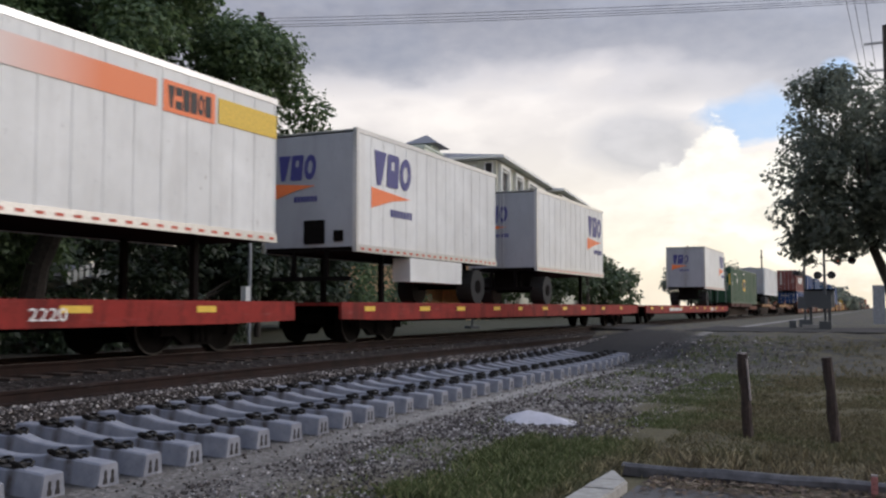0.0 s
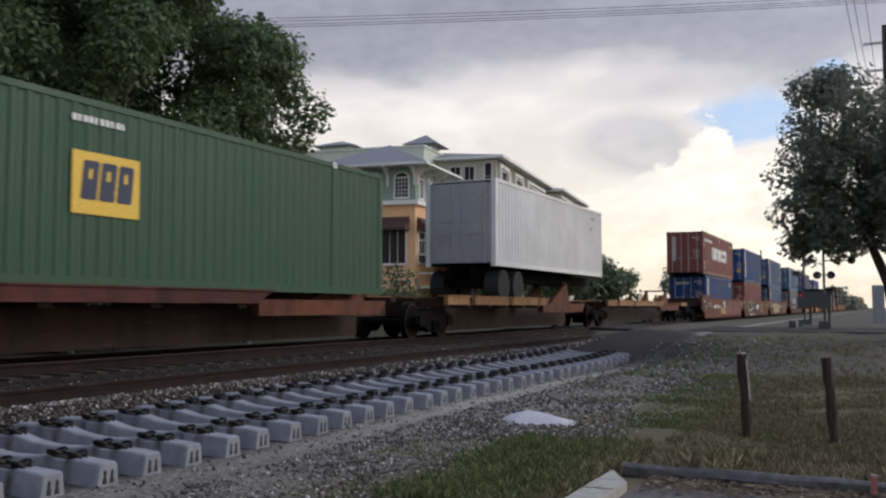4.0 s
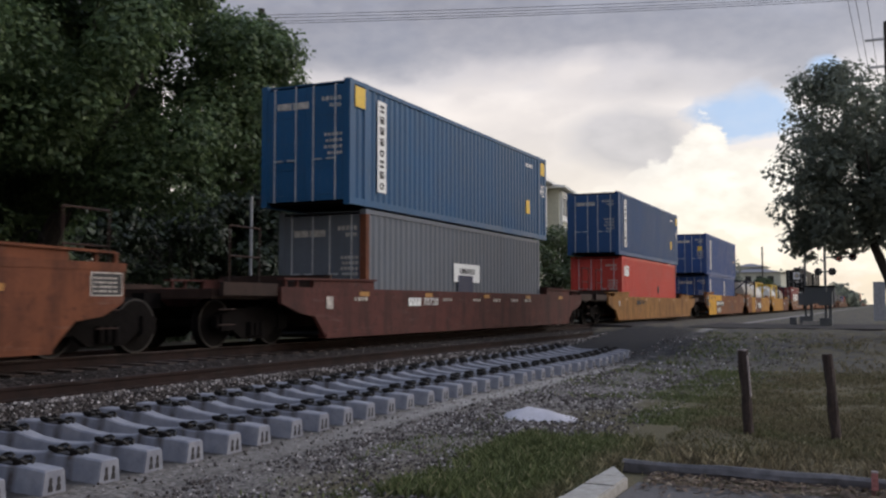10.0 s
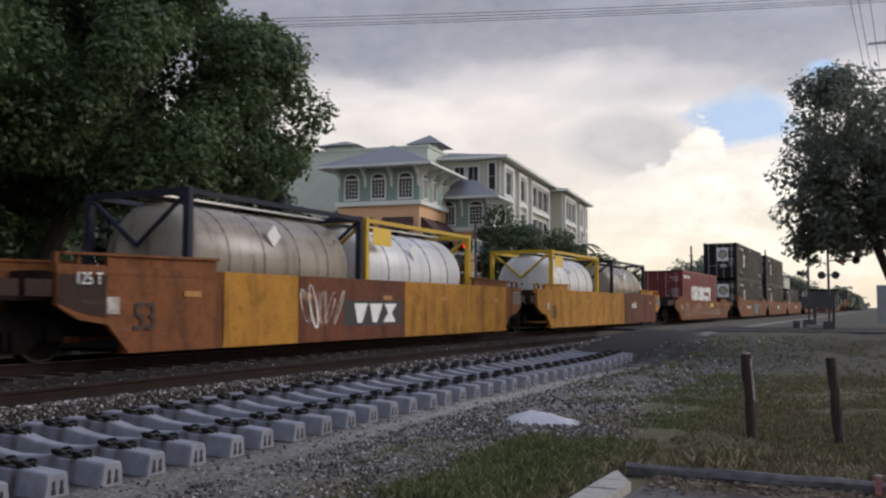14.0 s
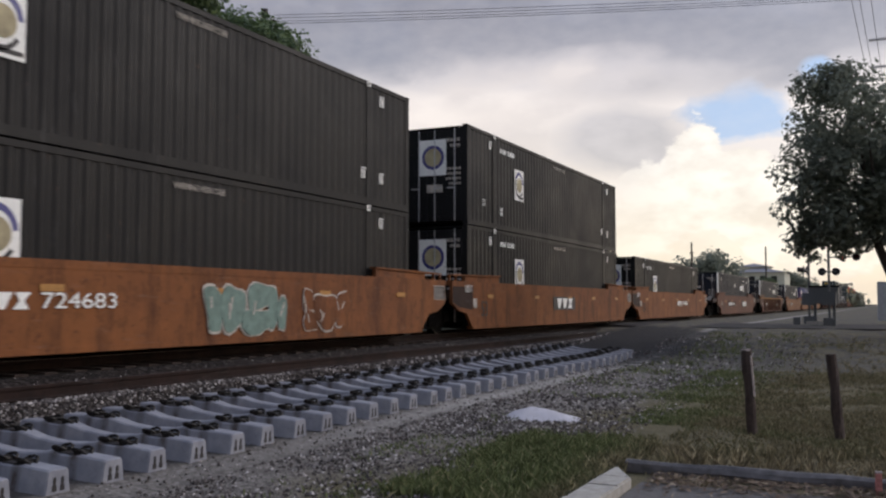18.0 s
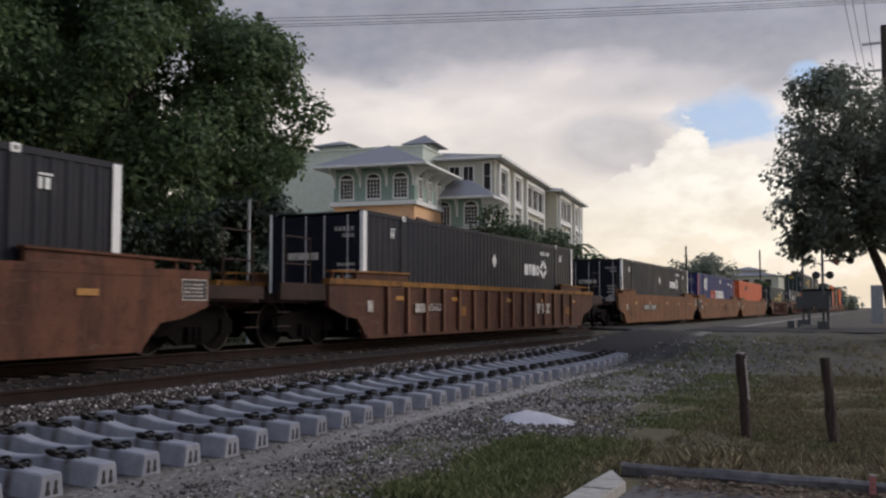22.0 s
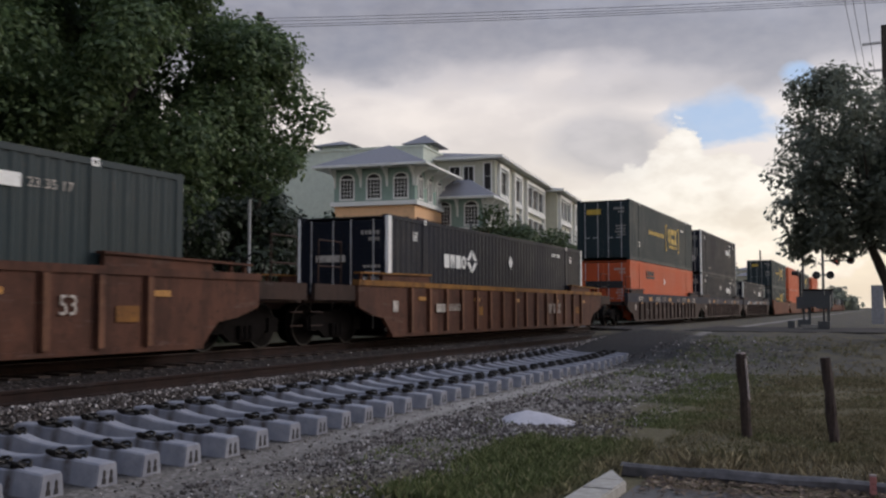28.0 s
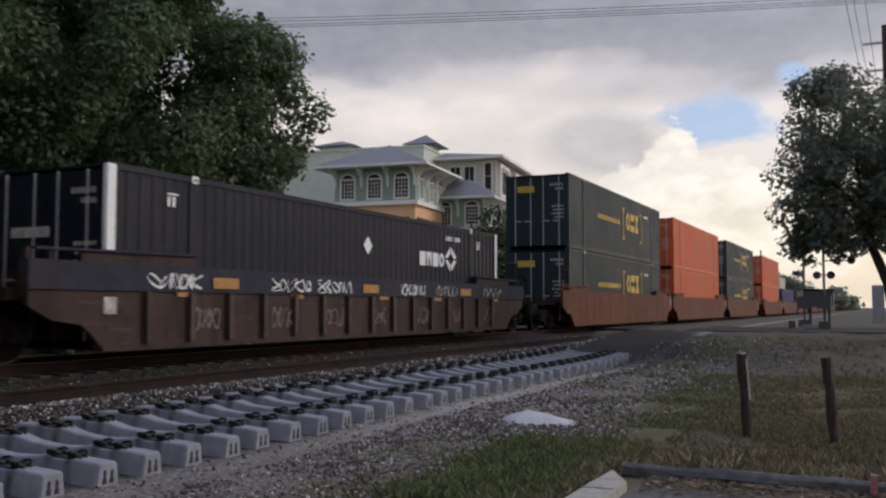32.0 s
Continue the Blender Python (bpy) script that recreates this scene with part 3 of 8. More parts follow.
def well_car(s, mat, label, half=8.9, left=True, right=True, single=False, ribbed=False, top=1.45, top_mat=None, name="well_car", low=0.15, chord=0.125):
    """A low-slung container car with deep sides, its end platforms and trucks."""
    car = rolling(name, s, label, "railway car", "well cars of the train")
    top_mat = top_mat or mat
    y = 1.555
    low_end, high_end = half - 0.55, half + (1.05 if single else 0.82)     # where the bottom edge and the top edge stop
    rim = top - chord + 0.005
    for side in (-1, 1):
        bm = bmesh.new()
        end = [(low_end, low), (low_end + 0.18, low + 0.2), (low_end + 0.42, 0.57), (low_end + 0.95, 0.64), (high_end - 0.04, 0.82), (high_end, 0.86), (high_end, rim)]
        prism(bm, end + [(-x, z) for x, z in end[::-1]], "y", min(side * y, side * (y - 0.09)), max(side * y, side * (y - 0.09)))
        part("side_sill", bm, mat, car)
        yy = side * (y + 0.035) if ribbed else side * (y + 0.008)
        part("top_chord", boxes((-high_end - 0.03, high_end + 0.03, min(yy, side * (y - 0.16)), max(yy, side * (y - 0.16)), top - chord, top)), top_mat, car)
        part("bottom_chord", boxes((-low_end, low_end, min(side * (y + 0.02), side * (y - 0.2)), max(side * (y + 0.02), side * (y - 0.2)), low - 0.03, low + 0.06)), mat, car)
        if ribbed:
            n = 15
            for i in range(n):
                xx = -7.43 + i * 1.03
                bm = bmesh.new()
                prism(bm, [(xx - 0.05, low + 0.06), (xx + 0.05, low + 0.06), (xx + 0.07, top - chord - 0.005), (xx - 0.07, top - chord - 0.005)], "y", min(side * y, side * (y + 0.075)), max(side * y, side * (y + 0.075)))
                rib = part("rib", bm, mat, car)
                # near-side ribs get an outer edge paler than the rib itself
                part("rib_edge", boxes((xx - 0.062, xx + 0.062, min(side * (y + 0.076), side * (y + 0.088)), max(side * (y + 0.076), side * (y + 0.088)), low + 0.07, top - chord - 0.02)), RIB_DARK if top > 1.46 else RIB_EDGE, rib, "paler outer edge") if side < 0 else None
        # raised guide at each end of the well
        for sx in (-1, 1):
            bm = bmesh.new()
            prism(bm, [(sx * (half - 2.75), top - 0.02), (sx * (half - 0.2), top - 0.02), (sx * (half - 0.2), top + 0.19), (sx * (half - 2.75), top + 0.19)], "y", min(side * 1.38, side * 1.47), max(side * 1.38, side * 1.47))
            part("end_guide", bm, mat, car)
            bm = bmesh.new()
            prism(bm, [(sx * (half - 2.8), top + 0.192), (sx * (high_end - 0.15), top + 0.14), (sx * (high_end - 0.15), top + 0.18), (sx * (half - 2.8), top + 0.232)], "y", min(side * 1.34, side * 1.52), max(side * 1.34, side * 1.52))
            part("guide_cap", bm, top_mat, car)
            for u in (0.35, 0.75):
                x = sx * (half + u)
                part("guide_post", boxes((x - 0.03, x + 0.03, min(side * 1.40, side * 1.46), max(side * 1.40, side * 1.46), top - 0.02, top + 0.165)), mat, car)
    if not ribbed and top > 1.3:
        x0, x1 = high_end - 0.66, high_end - 0.06
        frame = part("data_panel", boxes((x0, x1, -y - 0.006, -y - 0.001, 0.96, 1.28)), BLACK_MARK, car, "black data panel with white rim and rows of small bars")
        part("panel_rim", boxes((x0 - 0.02, x1 + 0.02, -y - 0.010, -y - 0.007, 1.28, 1.30), (x0 - 0.02, x1 + 0.02, -y - 0.010, -y - 0.007, 0.94, 0.96), (x0 - 0.02, x0, -y - 0.010, -y - 0.007, 0.96, 1.28), (x1, x1 + 0.02, -y - 0.010, -y - 0.007, 0.96, 1.28)), FADED_MARK, frame)
        for k in range(4):
            bars(frame, FADED_MARK, x0 + 0.05, 1.0 + k * 0.065, 0.48, 0.03, -y - 0.009, 5)
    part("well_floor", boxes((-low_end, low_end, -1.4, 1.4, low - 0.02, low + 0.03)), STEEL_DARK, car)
    reach = 11.75 if single else 9.87
    for sx in (-1, 1):
        a, b = sorted((sx * (half - 0.9), sx * reach))
        part("end_platform", boxes((a, b, -1.3, 1.3, 0.92, 1.10)), WELL_SOOT, car, "sooty brown end platform")
        part("bulkhead", boxes((min(sx * (half - 0.95), sx * (half - 0.85)), max(sx * (half - 0.95), sx * (half - 0.85)), -1.45, 1.45, 0.35, 1.45)), WELL_SOOT, car)
        a, b = sorted((sx * (high_end + 0.04), sx * max(high_end + 0.05, reach - 0.1)))
        for sy in (-1, 1):
            part("end_sill", boxes((a, b, min(sy * 1.5, sy * 1.4), max(sy * 1.5, sy * 1.4), 0.98, 1.32 if ribbed else 1.22)), WELL_SOOT, car)
        if single or (sx < 0 and left) or (sx > 0 and right):
            bogie(car, sx * (10.15 if single else 9.87))
        if single or (sx < 0 and left == 2) or (sx > 0 and right == 2):
            part("coupler", boxes((min(sx * reach, sx * (reach + 0.42)), max(sx * reach, sx * (reach + 0.42)), -0.14, 0.14, 0.75, 1.02)), STEEL_DARK, car)
            x = sx * (reach - 0.35)
            part("handrail", tubes(((x, -1.42, 1.1), (x, -1.42, 2.25), 0.018), ((x - sx * 0.9, -1.42, 1.1), (x - sx * 0.9, -1.42, 2.25), 0.018), ((x, -1.42, 2.25), (x - sx * 0.9, -1.42, 2.25), 0.018), ((x, -1.42, 1.7), (x - sx * 0.9, -1.42, 1.7), 0.018), n=6), WELL_SOOT, car)
            bm = bmesh.new()
            pipe(bm, [(x, 0.2 + 0.26 * math.cos(t), 1.75 + 0.26 * math.sin(t)) for t in np.linspace(0, math.tau, 15)], 0.016, 5)
            for t in (0.5, 2.6, 4.7):
                tube(bm, (x, 0.2, 1.75), (x, 0.2 + 0.26 * math.cos(t), 1.75 + 0.26 * math.sin(t)), 0.012, n=5)
            part("brake_wheel", bm, STEEL_DARK, car)
            part("ladder", tubes(*[((x + sx * 0.25, -1.4, 0.45 + k * 0.28), (x + sx * 0.25 - sx * 0.45, -1.4, 0.45 + k * 0.28), 0.014) for k in range(3)], n=5), WELL_SOOT, car)
    return car


def flat_car(s0, s1, mat, label, deck=0.93):
    car = rolling("flat_car", (s0 + s1) / 2, label, "railway car", "flat cars of the train")
    h = (s1 - s0) / 2
    part("deck", boxes((-h, h, -1.4, 1.4, deck - 0.07, deck)), mat, car)
    for side in (-1, 1):
        bm = bmesh.new()
        prism(bm, [(-h, deck - 0.36), (-h + 2.2, deck - 0.40), (h - 2.2, deck - 0.40), (h, deck - 0.36), (h, deck + 0.012), (-h, deck + 0.012)], "y", min(side * 1.40, side * 1.47), max(side * 1.40, side * 1.47))
        part("side_sill", bm, mat, car)
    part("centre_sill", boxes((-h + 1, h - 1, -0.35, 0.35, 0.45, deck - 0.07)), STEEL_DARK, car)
    for sx in (-1, 1):
        bogie(car, sx * (h - 2.4))
        part("coupler", boxes((min(sx * h, sx * (h + 0.75)), max(sx * h, sx * (h + 0.75)), -0.14, 0.14, 0.68, 0.95)), STEEL_DARK, car)
    rng = random.Random(int(s0))
    x = -h + 1.0
    while x < h - 1:
        plate(car, YELLOW_MARK, x, x + rng.uniform(0.35, 0.6), deck - 0.19, deck - 0.08, -1.474, "reflector", "yellow reflective plate")
        x += rng.uniform(2.0, 3.0)
    return car

# ---- paints of the train ----
RED_FLAT = rusty("red flat car paint", (0.25, 0.022, 0.016), (0.15, 0.02, 0.016), 0.35)
WHITE_BOX = paint("white trailer paint", (0.74, 0.74, 0.73), (0.45, 0.43, 0.41), 0.3, 0.45)
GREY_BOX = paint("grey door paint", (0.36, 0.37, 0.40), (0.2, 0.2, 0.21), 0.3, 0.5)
SILVER = plain("trailer aluminium", (0.55, 0.55, 0.56), 0.35, 0.8, 20, 0.15, 0.04)
GREEN_BOX = paint("green container paint", (0.009, 0.058, 0.026), (0.03, 0.06, 0.04), amount=0.3)
MAROON = paint("maroon container paint", (0.17, 0.042, 0.036), (0.08, 0.04, 0.035), amount=0.3)
RED_BROWN = paint("red-brown container paint", (0.16, 0.030, 0.024), (0.07, 0.03, 0.025), amount=0.35)
CRIMSON = paint("crimson container paint", (0.18, 0.020, 0.022), (0.06, 0.03, 0.03), amount=0.25)
BLUE = paint("blue container paint", (0.010, 0.047, 0.165), (0.03, 0.04, 0.06), amount=0.3, rough=0.45, shine=0.22)
BLUE_MID = paint("mid blue container paint", (0.020, 0.068, 0.175), (0.05, 0.065, 0.085), amount=0.35, rough=0.45, shine=0.28)
BLUE_TEAL = paint("teal blue container paint", (0.009, 0.076, 0.18), (0.03, 0.055, 0.08), amount=0.3, rough=0.42)
BLUE_DARK = paint("dark blue container paint", (0.010, 0.020, 0.065), (0.03, 0.03, 0.04), amount=0.25)
GREY_CONT = paint("grey container paint", (0.115, 0.13, 0.155), (0.06, 0.06, 0.06), amount=0.3)
RED_CONT = paint("red container paint", (0.54, 0.048, 0.033), (0.22, 0.05, 0.035), amount=0.25)
BLACK_CONT = paint("black container paint", (0.0075, 0.0072, 0.0082), (0.014, 0.0135, 0.0135), 0.3, 0.5, shine=0.2)
NAVY_BLACK = paint("blue-black container paint", (0.0060, 0.0080, 0.0165), (0.010, 0.013, 0.021), 0.3, 0.5, shine=0.22)
SLATE_GREEN = paint("slate green container paint", (0.017, 0.031, 0.036), (0.026, 0.034, 0.036), 0.3, 0.5, shine=0.25)
STACK_BLUE = paint("violet blue container paint", (0.017, 0.027, 0.118), (0.025, 0.027, 0.05), amount=0.25, shine=0.2)
ORANGE_BOX = paint("orange container paint", (0.55, 0.088, 0.02), (0.16, 0.05, 0.03), 0.3, 0.5)
ROYAL = paint("royal blue container paint", (0.013, 0.056, 0.20), (0.05, 0.07, 0.10), amount=0.25)
SHELF = rusty("worn tan shelf paint", (0.34, 0.19, 0.085), (0.20, 0.10, 0.05), 0.5)
REFLECT = plain("worn reflector", (0.36, 0.165, 0.03), 0.5, 0, 12, 0.3, 0.03)
WELL_YELLOW_CLEAN = rusty("clean yellow well car paint", (0.66, 0.35, 0.03), (0.45, 0.20, 0.03), 0.3)
WELL_FADED = rusty("faded orange well car paint", (0.19, 0.078, 0.028), (0.10, 0.042, 0.02), 0.5)
CHORD_YELLOW = rusty("worn yellow top chord paint", (0.27, 0.125, 0.022), (0.11, 0.045, 0.02), 0.75)
WELL_BROWN = rusty("brown-orange well car paint", (0.15, 0.048, 0.020), (0.08, 0.028, 0.018), 0.6)
WELL_ORANGE = rusty("orange well car paint", (0.20, 0.072, 0.022), (0.115, 0.040, 0.018), 0.55)
WELL_YELLOW = rusty("yellow well car paint", (0.44, 0.21, 0.026), (0.28, 0.115, 0.022), 0.4)
WELL_RUSSET = rusty("russet well car paint", (0.125, 0.050, 0.028), (0.075, 0.032, 0.021), 0.55)
WELL_MAROON = rusty("dark red well car paint", (0.085, 0.024, 0.019), (0.045, 0.019, 0.016), 0.5)
WELL_RIBBED = rusty("rust brown ribbed car paint", (0.092, 0.036, 0.021), (0.052, 0.022, 0.015), 0.6)
RIB_EDGE = rusty("tan rib edge paint", (0.19, 0.088, 0.050), (0.10, 0.045, 0.028), 0.5)
RIB_DARK = rusty("grey-brown rib edge paint", (0.085, 0.058, 0.05), (0.045, 0.03, 0.026), 0.5)
WELL_AMBER = rusty("amber well car paint", (0.29, 0.135, 0.032), (0.17, 0.07, 0.022), 0.45)
WELL_DARK = rusty("dark brown ribbed car paint", (0.055, 0.032, 0.025), (0.032, 0.019, 0.016), 0.6)
NAVY_CHORD = rusty("navy top chord paint", (0.02, 0.024, 0.045), (0.05, 0.035, 0.03), 0.4)
YELLOW_PAINT = paint("yellow frame paint", (0.60, 0.37, 0.02), (0.2, 0.12, 0.04), amount=0.3)
TANK_WHITE = paint("white tank cladding", (0.66, 0.66, 0.66), (0.3, 0.28, 0.25), 0.45, 0.35)
TANK_GREY = paint("soiled tank cladding", (0.30, 0.255, 0.205), (0.065, 0.045, 0.03), 0.95, 0.32)
TANK_BAND = plain("dark tank band", (0.09, 0.08, 0.075), 0.5, 0.3)
LOGO_BLUE = plain("dark blue emblem", (0.05, 0.05, 0.2), 0.5, 0, 20, 0.1, 0.02)
LOGO_ORANGE = plain("orange emblem", (0.85, 0.2, 0.06), 0.5, 0, 20, 0.1, 0.02)
LOGO_RED = plain("red emblem", (0.5, 0.08, 0.05), 0.5, 0, 20, 0.1, 0.02)
GOLD = plain("gold emblem", (0.55, 0.36, 0.05), 0.55, 0, 12, 0.2, 0.02)
CREAM = plain("cream spray paint", (0.36, 0.31, 0.19), 0.7, 0, 3, 0.35, 0.03)
INK = plain("dull black spray paint", (0.022, 0.018, 0.017), 0.75, 0, 5, 0.3, 0.03)
SPRAY_RED = plain("faded red spray paint", (0.20, 0.045, 0.028), 0.7, 0, 5, 0.3, 0.03)
SPRAY_TEAL = plain("teal spray paint", (0.13, 0.20, 0.175), 0.7, 0, 5, 0.3, 0.03)
TYRE = plain("tyre rubber", (0.02, 0.02, 0.02), 0.85)


def flat_train():
    flat_car(-11.2, 15.8, RED_FLAT, "red steel flat car loaded with white road trailers")
    flat_car(17.6, 44.7, RED_FLAT, "red steel flat car loaded with two white trailers")
    flat_car(46.5, 73.3, RED_FLAT, "red steel flat car with one white trailer at its end")


def trailer(s0, s1, label, front=False, emblem=True, top=4.96, low=2.10):
    """A white road trailer standing on a flat car: ribbed sides, landing legs, axle."""
    L = s1 - s0
    c = rolling("road_trailer", (s0 + s1) / 2, label, "trailer", "road trailers on the train")
    h, w, deck = L / 2, 1.29, 0.94
    for side in (-1, 1):
        bm = boxes((-h + 0.05, h - 0.05, min(side * w, side * (w - 0.04)), max(side * w, side * (w - 0.04)), low + 0.16, top - 0.10))
        n = int(L / 0.61)
        part("side_panel", bm, WHITE_BOX, c)
        bm = bmesh.new()
        for i in range(n + 1):
            xx = -h + 0.1 + i * (L - 0.2) / n
            box(bm, xx - 0.02, xx + 0.02, min(side * w, side * (w + 0.008)), max(side * w, side * (w + 0.008)), low + 0.16, top - 0.1)
        part("panel_joint", bm, WHITE_BOX, c)
        part("bottom_rail", boxes((-h, h, min(side * (w + 0.014), side * (w - 0.05)), max(side * (w + 0.014), side * (w - 0.05)), low, low + 0.17)), SILVER, c)
        part("top_rail", boxes((-h, h, min(side * (w + 0.014), side * (w - 0.05)), max(side * (w + 0.014), side * (w - 0.05)), top - 0.11, top)), SILVER, c)
        bm = bmesh.new()
        for i in range(int(L / 0.35)):
            xx = -h + 0.2 + i * 0.35
            box(bm, xx, xx + 0.15, side * (w + 0.018) - 0.003, side * (w + 0.018) + 0.003, low + 0.05, low + 0.10)
        tagged(part("reflector_strip", bm, LOGO_RED, c), "dashed red and white reflective tape", kind="stuff")
    part("roof", boxes((-h + 0.03, h - 0.03, -w + 0.03, w - 0.03, top - 0.06, top - 0.02)), SILVER, c)
    part("floor", boxes((-h + 0.03, h - 0.03, -w + 0.03, w - 0.03, low + 0.02, low + 0.12)), STEEL_DARK, c)
    part("front_wall", boxes((h - 0.04, h - 0.005, -w + 0.04, w - 0.04, low + 0.1, top - 0.08)), WHITE_BOX, c)
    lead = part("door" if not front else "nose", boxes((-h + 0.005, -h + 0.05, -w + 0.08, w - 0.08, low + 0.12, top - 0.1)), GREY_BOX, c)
    for sy in (-1, 1):
        part("corner_post", boxes((-h - 0.005, -h + 0.1, min(sy * (w + 0.012), sy * (w - 0.09)), max(sy * (w + 0.012), sy * (w - 0.09)), low, top)), SILVER, c)
    if front:
        part("air_fittings", boxes((-h - 0.05, -h + 0.01, -0.45, 0.1, low + 0.2, low + 0.75), (-h - 0.03, -h + 0.01, -0.95, -0.7, low + 0.25, low + 0.5)), STEEL_DARK, c, "dark hose box on the nose")
        part("side_box", boxes((-h + 2.7, -h + 5.9, -w - 0.01, -w + 0.5, low - 0.62, low - 0.02)), WHITE_BOX, c, "white skirt box below the floor")
    else:
        part("lock_rod", tubes(((-h - 0.02, -0.06, low + 0.1), (-h - 0.02, -0.06, top - 0.1), 0.018), ((-h - 0.02, 0.06, low + 0.1), (-h - 0.02, 0.06, top - 0.1), 0.018), n=6), BAR_STEEL, lead)
    part("rear_bumper", boxes((-h + 0.05, -h + 0.14, -1.1, 1.1, deck + 0.5, deck + 0.6), (-h + 0.05, -h + 0.14, -0.5, -0.4, deck + 0.5, low + 0.05), (-h + 0.05, -h + 0.14, 0.4, 0.5, deck + 0.5, low + 0.05)), STEEL_DARK, c)
    ax = -h + 1.3 if not front else h - 1.3
    lx = h - 1.9 if not front else -h + 2.0
    for sy in (-1, 1):
        t = part("tyre", tubes(((ax, sy * 1.22, deck + 0.5), (ax, sy * 0.72, deck + 0.5), 0.5), n=20), TYRE, c)
        part("hub", tubes(((ax, sy * 1.24, deck + 0.5), (ax, sy * 1.1, deck + 0.5), 0.2), n=12), STEEL_DARK, t)
        part("landing_leg", boxes((lx - 0.06, lx + 0.06, min(sy * 0.9, sy * 0.78), max(sy * 0.9, sy * 0.78), deck + 0.02, low + 0.05), (lx - 0.14, lx + 0.14, min(sy * 0.95, sy * 0.73), max(sy * 0.95, sy * 0.73), deck, deck + 0.03)), STEEL_DARK, c)
    part("axle_frame", boxes((ax - 0.8, ax + 0.8, -0.5, 0.5, deck + 0.5, low + 0.05), (ax - 0.06, ax + 0.06, -0.8, 0.8, deck + 0.42, deck + 0.58)), STEEL_DARK, c)
    if emblem:
        x0 = (h - 2.35) if not front else (-h + 0.72)
        three_blocks(c, x0, top - 1.22, 2.0, 0.82, -w - 0.012)
        three_blocks(c, -0.9, top - 1.15, 1.1, 0.6, -h - 0.008, end=True)
    return c, h, w


def hollow(bm, outer, inner, y0, y1):
    """A closed band between two outlines of the same length."""
    n = len(outer)
    v = [[bm.verts.new((p[0], y, p[1])) for p in ring] for ring, y in ((outer, y0), (inner, y0), (inner, y1), (outer, y1))]
    for a, b in ((0, 1), (1, 2), (2, 3), (3, 0)):
        for i in range(n):
            bm.faces.new((v[a][i], v[a][(i + 1) % n], v[b][(i + 1) % n], v[b][i]))


def plain_shapes(bm, pattern, x, z, w, h, y0, y1, lean=0.0, gap=0.14):
    """A row of plain shapes: o ring, b hollow block, f full block, l narrow block, v and n wedges, w and m pairs of wedges, x two wedges tip to tip, a two bars."""
    k = w / len(pattern)
    for i, c in enumerate(pattern):
        a, b = x + i * k + gap * k / 2, x + (i + 1) * k - gap * k / 2
        m, r = (a + b) / 2, (b - a) / 2

        def leaned(pts):
            return [(u + lean * (q - z), q) for u, q in pts]
        if c == "o":
            turn = np.linspace(0, math.tau, 15)[:-1]
            hollow(bm, leaned([(m + r * math.cos(t), z + h / 2 + h / 2 * math.sin(t)) for t in turn]), leaned([(m + 0.42 * r * math.cos(t), z + h / 2 + 0.26 * h * math.sin(t)) for t in turn]), y0, y1)
        elif c in "bf":
            q = 0.18 * r
            out = [(a + q, z), (b - q, z), (b, z + q), (b, z + h - q), (b - q, z + h), (a + q, z + h), (a, z + h - q), (a, z + q)]
            if c == "f":
                prism(bm, leaned(out), "y", y0, y1)
            else:
                hollow(bm, leaned(out), leaned([(m + (u - m) * 0.26, z + 0.66 * h + (v - z - h / 2) * 0.26) for u, v in out]), y0, y1)
        elif c == "l":
            prism(bm, leaned([(m - 0.5 * r, z), (m + 0.5 * r, z), (m + 0.5 * r, z + h), (m - 0.5 * r, z + h)]), "y", y0, y1)
        elif c in "vw":
            for p, q in ((a, b),) if c == "v" else ((a, m), (m, b)):
                prism(bm, leaned([((p + q) / 2 - 0.16 * (q - p), z), ((p + q) / 2 + 0.16 * (q - p), z), (q, z + h), (p, z + h)]), "y", y0, y1)
        elif c in "nm":
            for p, q in ((a, b),) if c == "n" else ((a, m), (m, b)):
                prism(bm, leaned([(p, z), (q, z), ((p + q) / 2 + 0.16 * (q - p), z + h), ((p + q) / 2 - 0.16 * (q - p), z + h)]), "y", y0, y1)
        elif c == "x":
            prism(bm, leaned([(a, z), (b, z), (m + 0.3 * r, z + h / 2), (b, z + h), (a, z + h), (m - 0.3 * r, z + h / 2)]), "y", y0, y1)
        else:
            prism(bm, leaned([(a, z), (b, z), (b, z + 0.36 * h), (a, z + 0.36 * h)]), "y", y0, y1)
            prism(bm, leaned([(a, z + 0.62 * h), (b, z + 0.62 * h), (b, z + h), (a, z + h)]), "y", y0, y1)
    return bm


def three_blocks(c, x, z, w, h, y, end=False):
    """A freight firm's mark as plain shapes: three leaning dark blue shapes over an orange flash."""
    fm = bmesh.new()
    prism(fm, [(x - 0.02 * w, z - 0.10 * h), (x + w * 0.98, z - 0.24 * h), (x + w * 0.5, z - 0.40 * h), (x - 0.02 * w, z - 0.70 * h)], "y", -0.003, 0.003)
    tm = bmesh.new()
    for i in range(7):
        box(tm, x + w * (0.46 + i * 0.085), x + w * (0.52 + i * 0.085), -0.003, 0.003, z - 0.86 * h, z - 0.64 * h)
    m = Matrix.Translation((0, y, 0)) if not end else Matrix.Translation((y, 0, 0)) @ Matrix.Rotation(radians(-90), 4, "Z")
    for i, ch in enumerate("vbo"):
        part("emblem_block", plain_shapes(bmesh.new(), ch, x + i * w / 3, z, w / 3, h, -0.003, 0.003, 0.08, 0.1), LOGO_BLUE, c, "dark blue block mark", m)
    part("emblem_flash", fm, LOGO_ORANGE, c, "orange flash under the mark", m)
    tagged(part("emblem_line", tm, LOGO_BLUE, c, "", m), "row of small dark blue bars", kind="stuff")


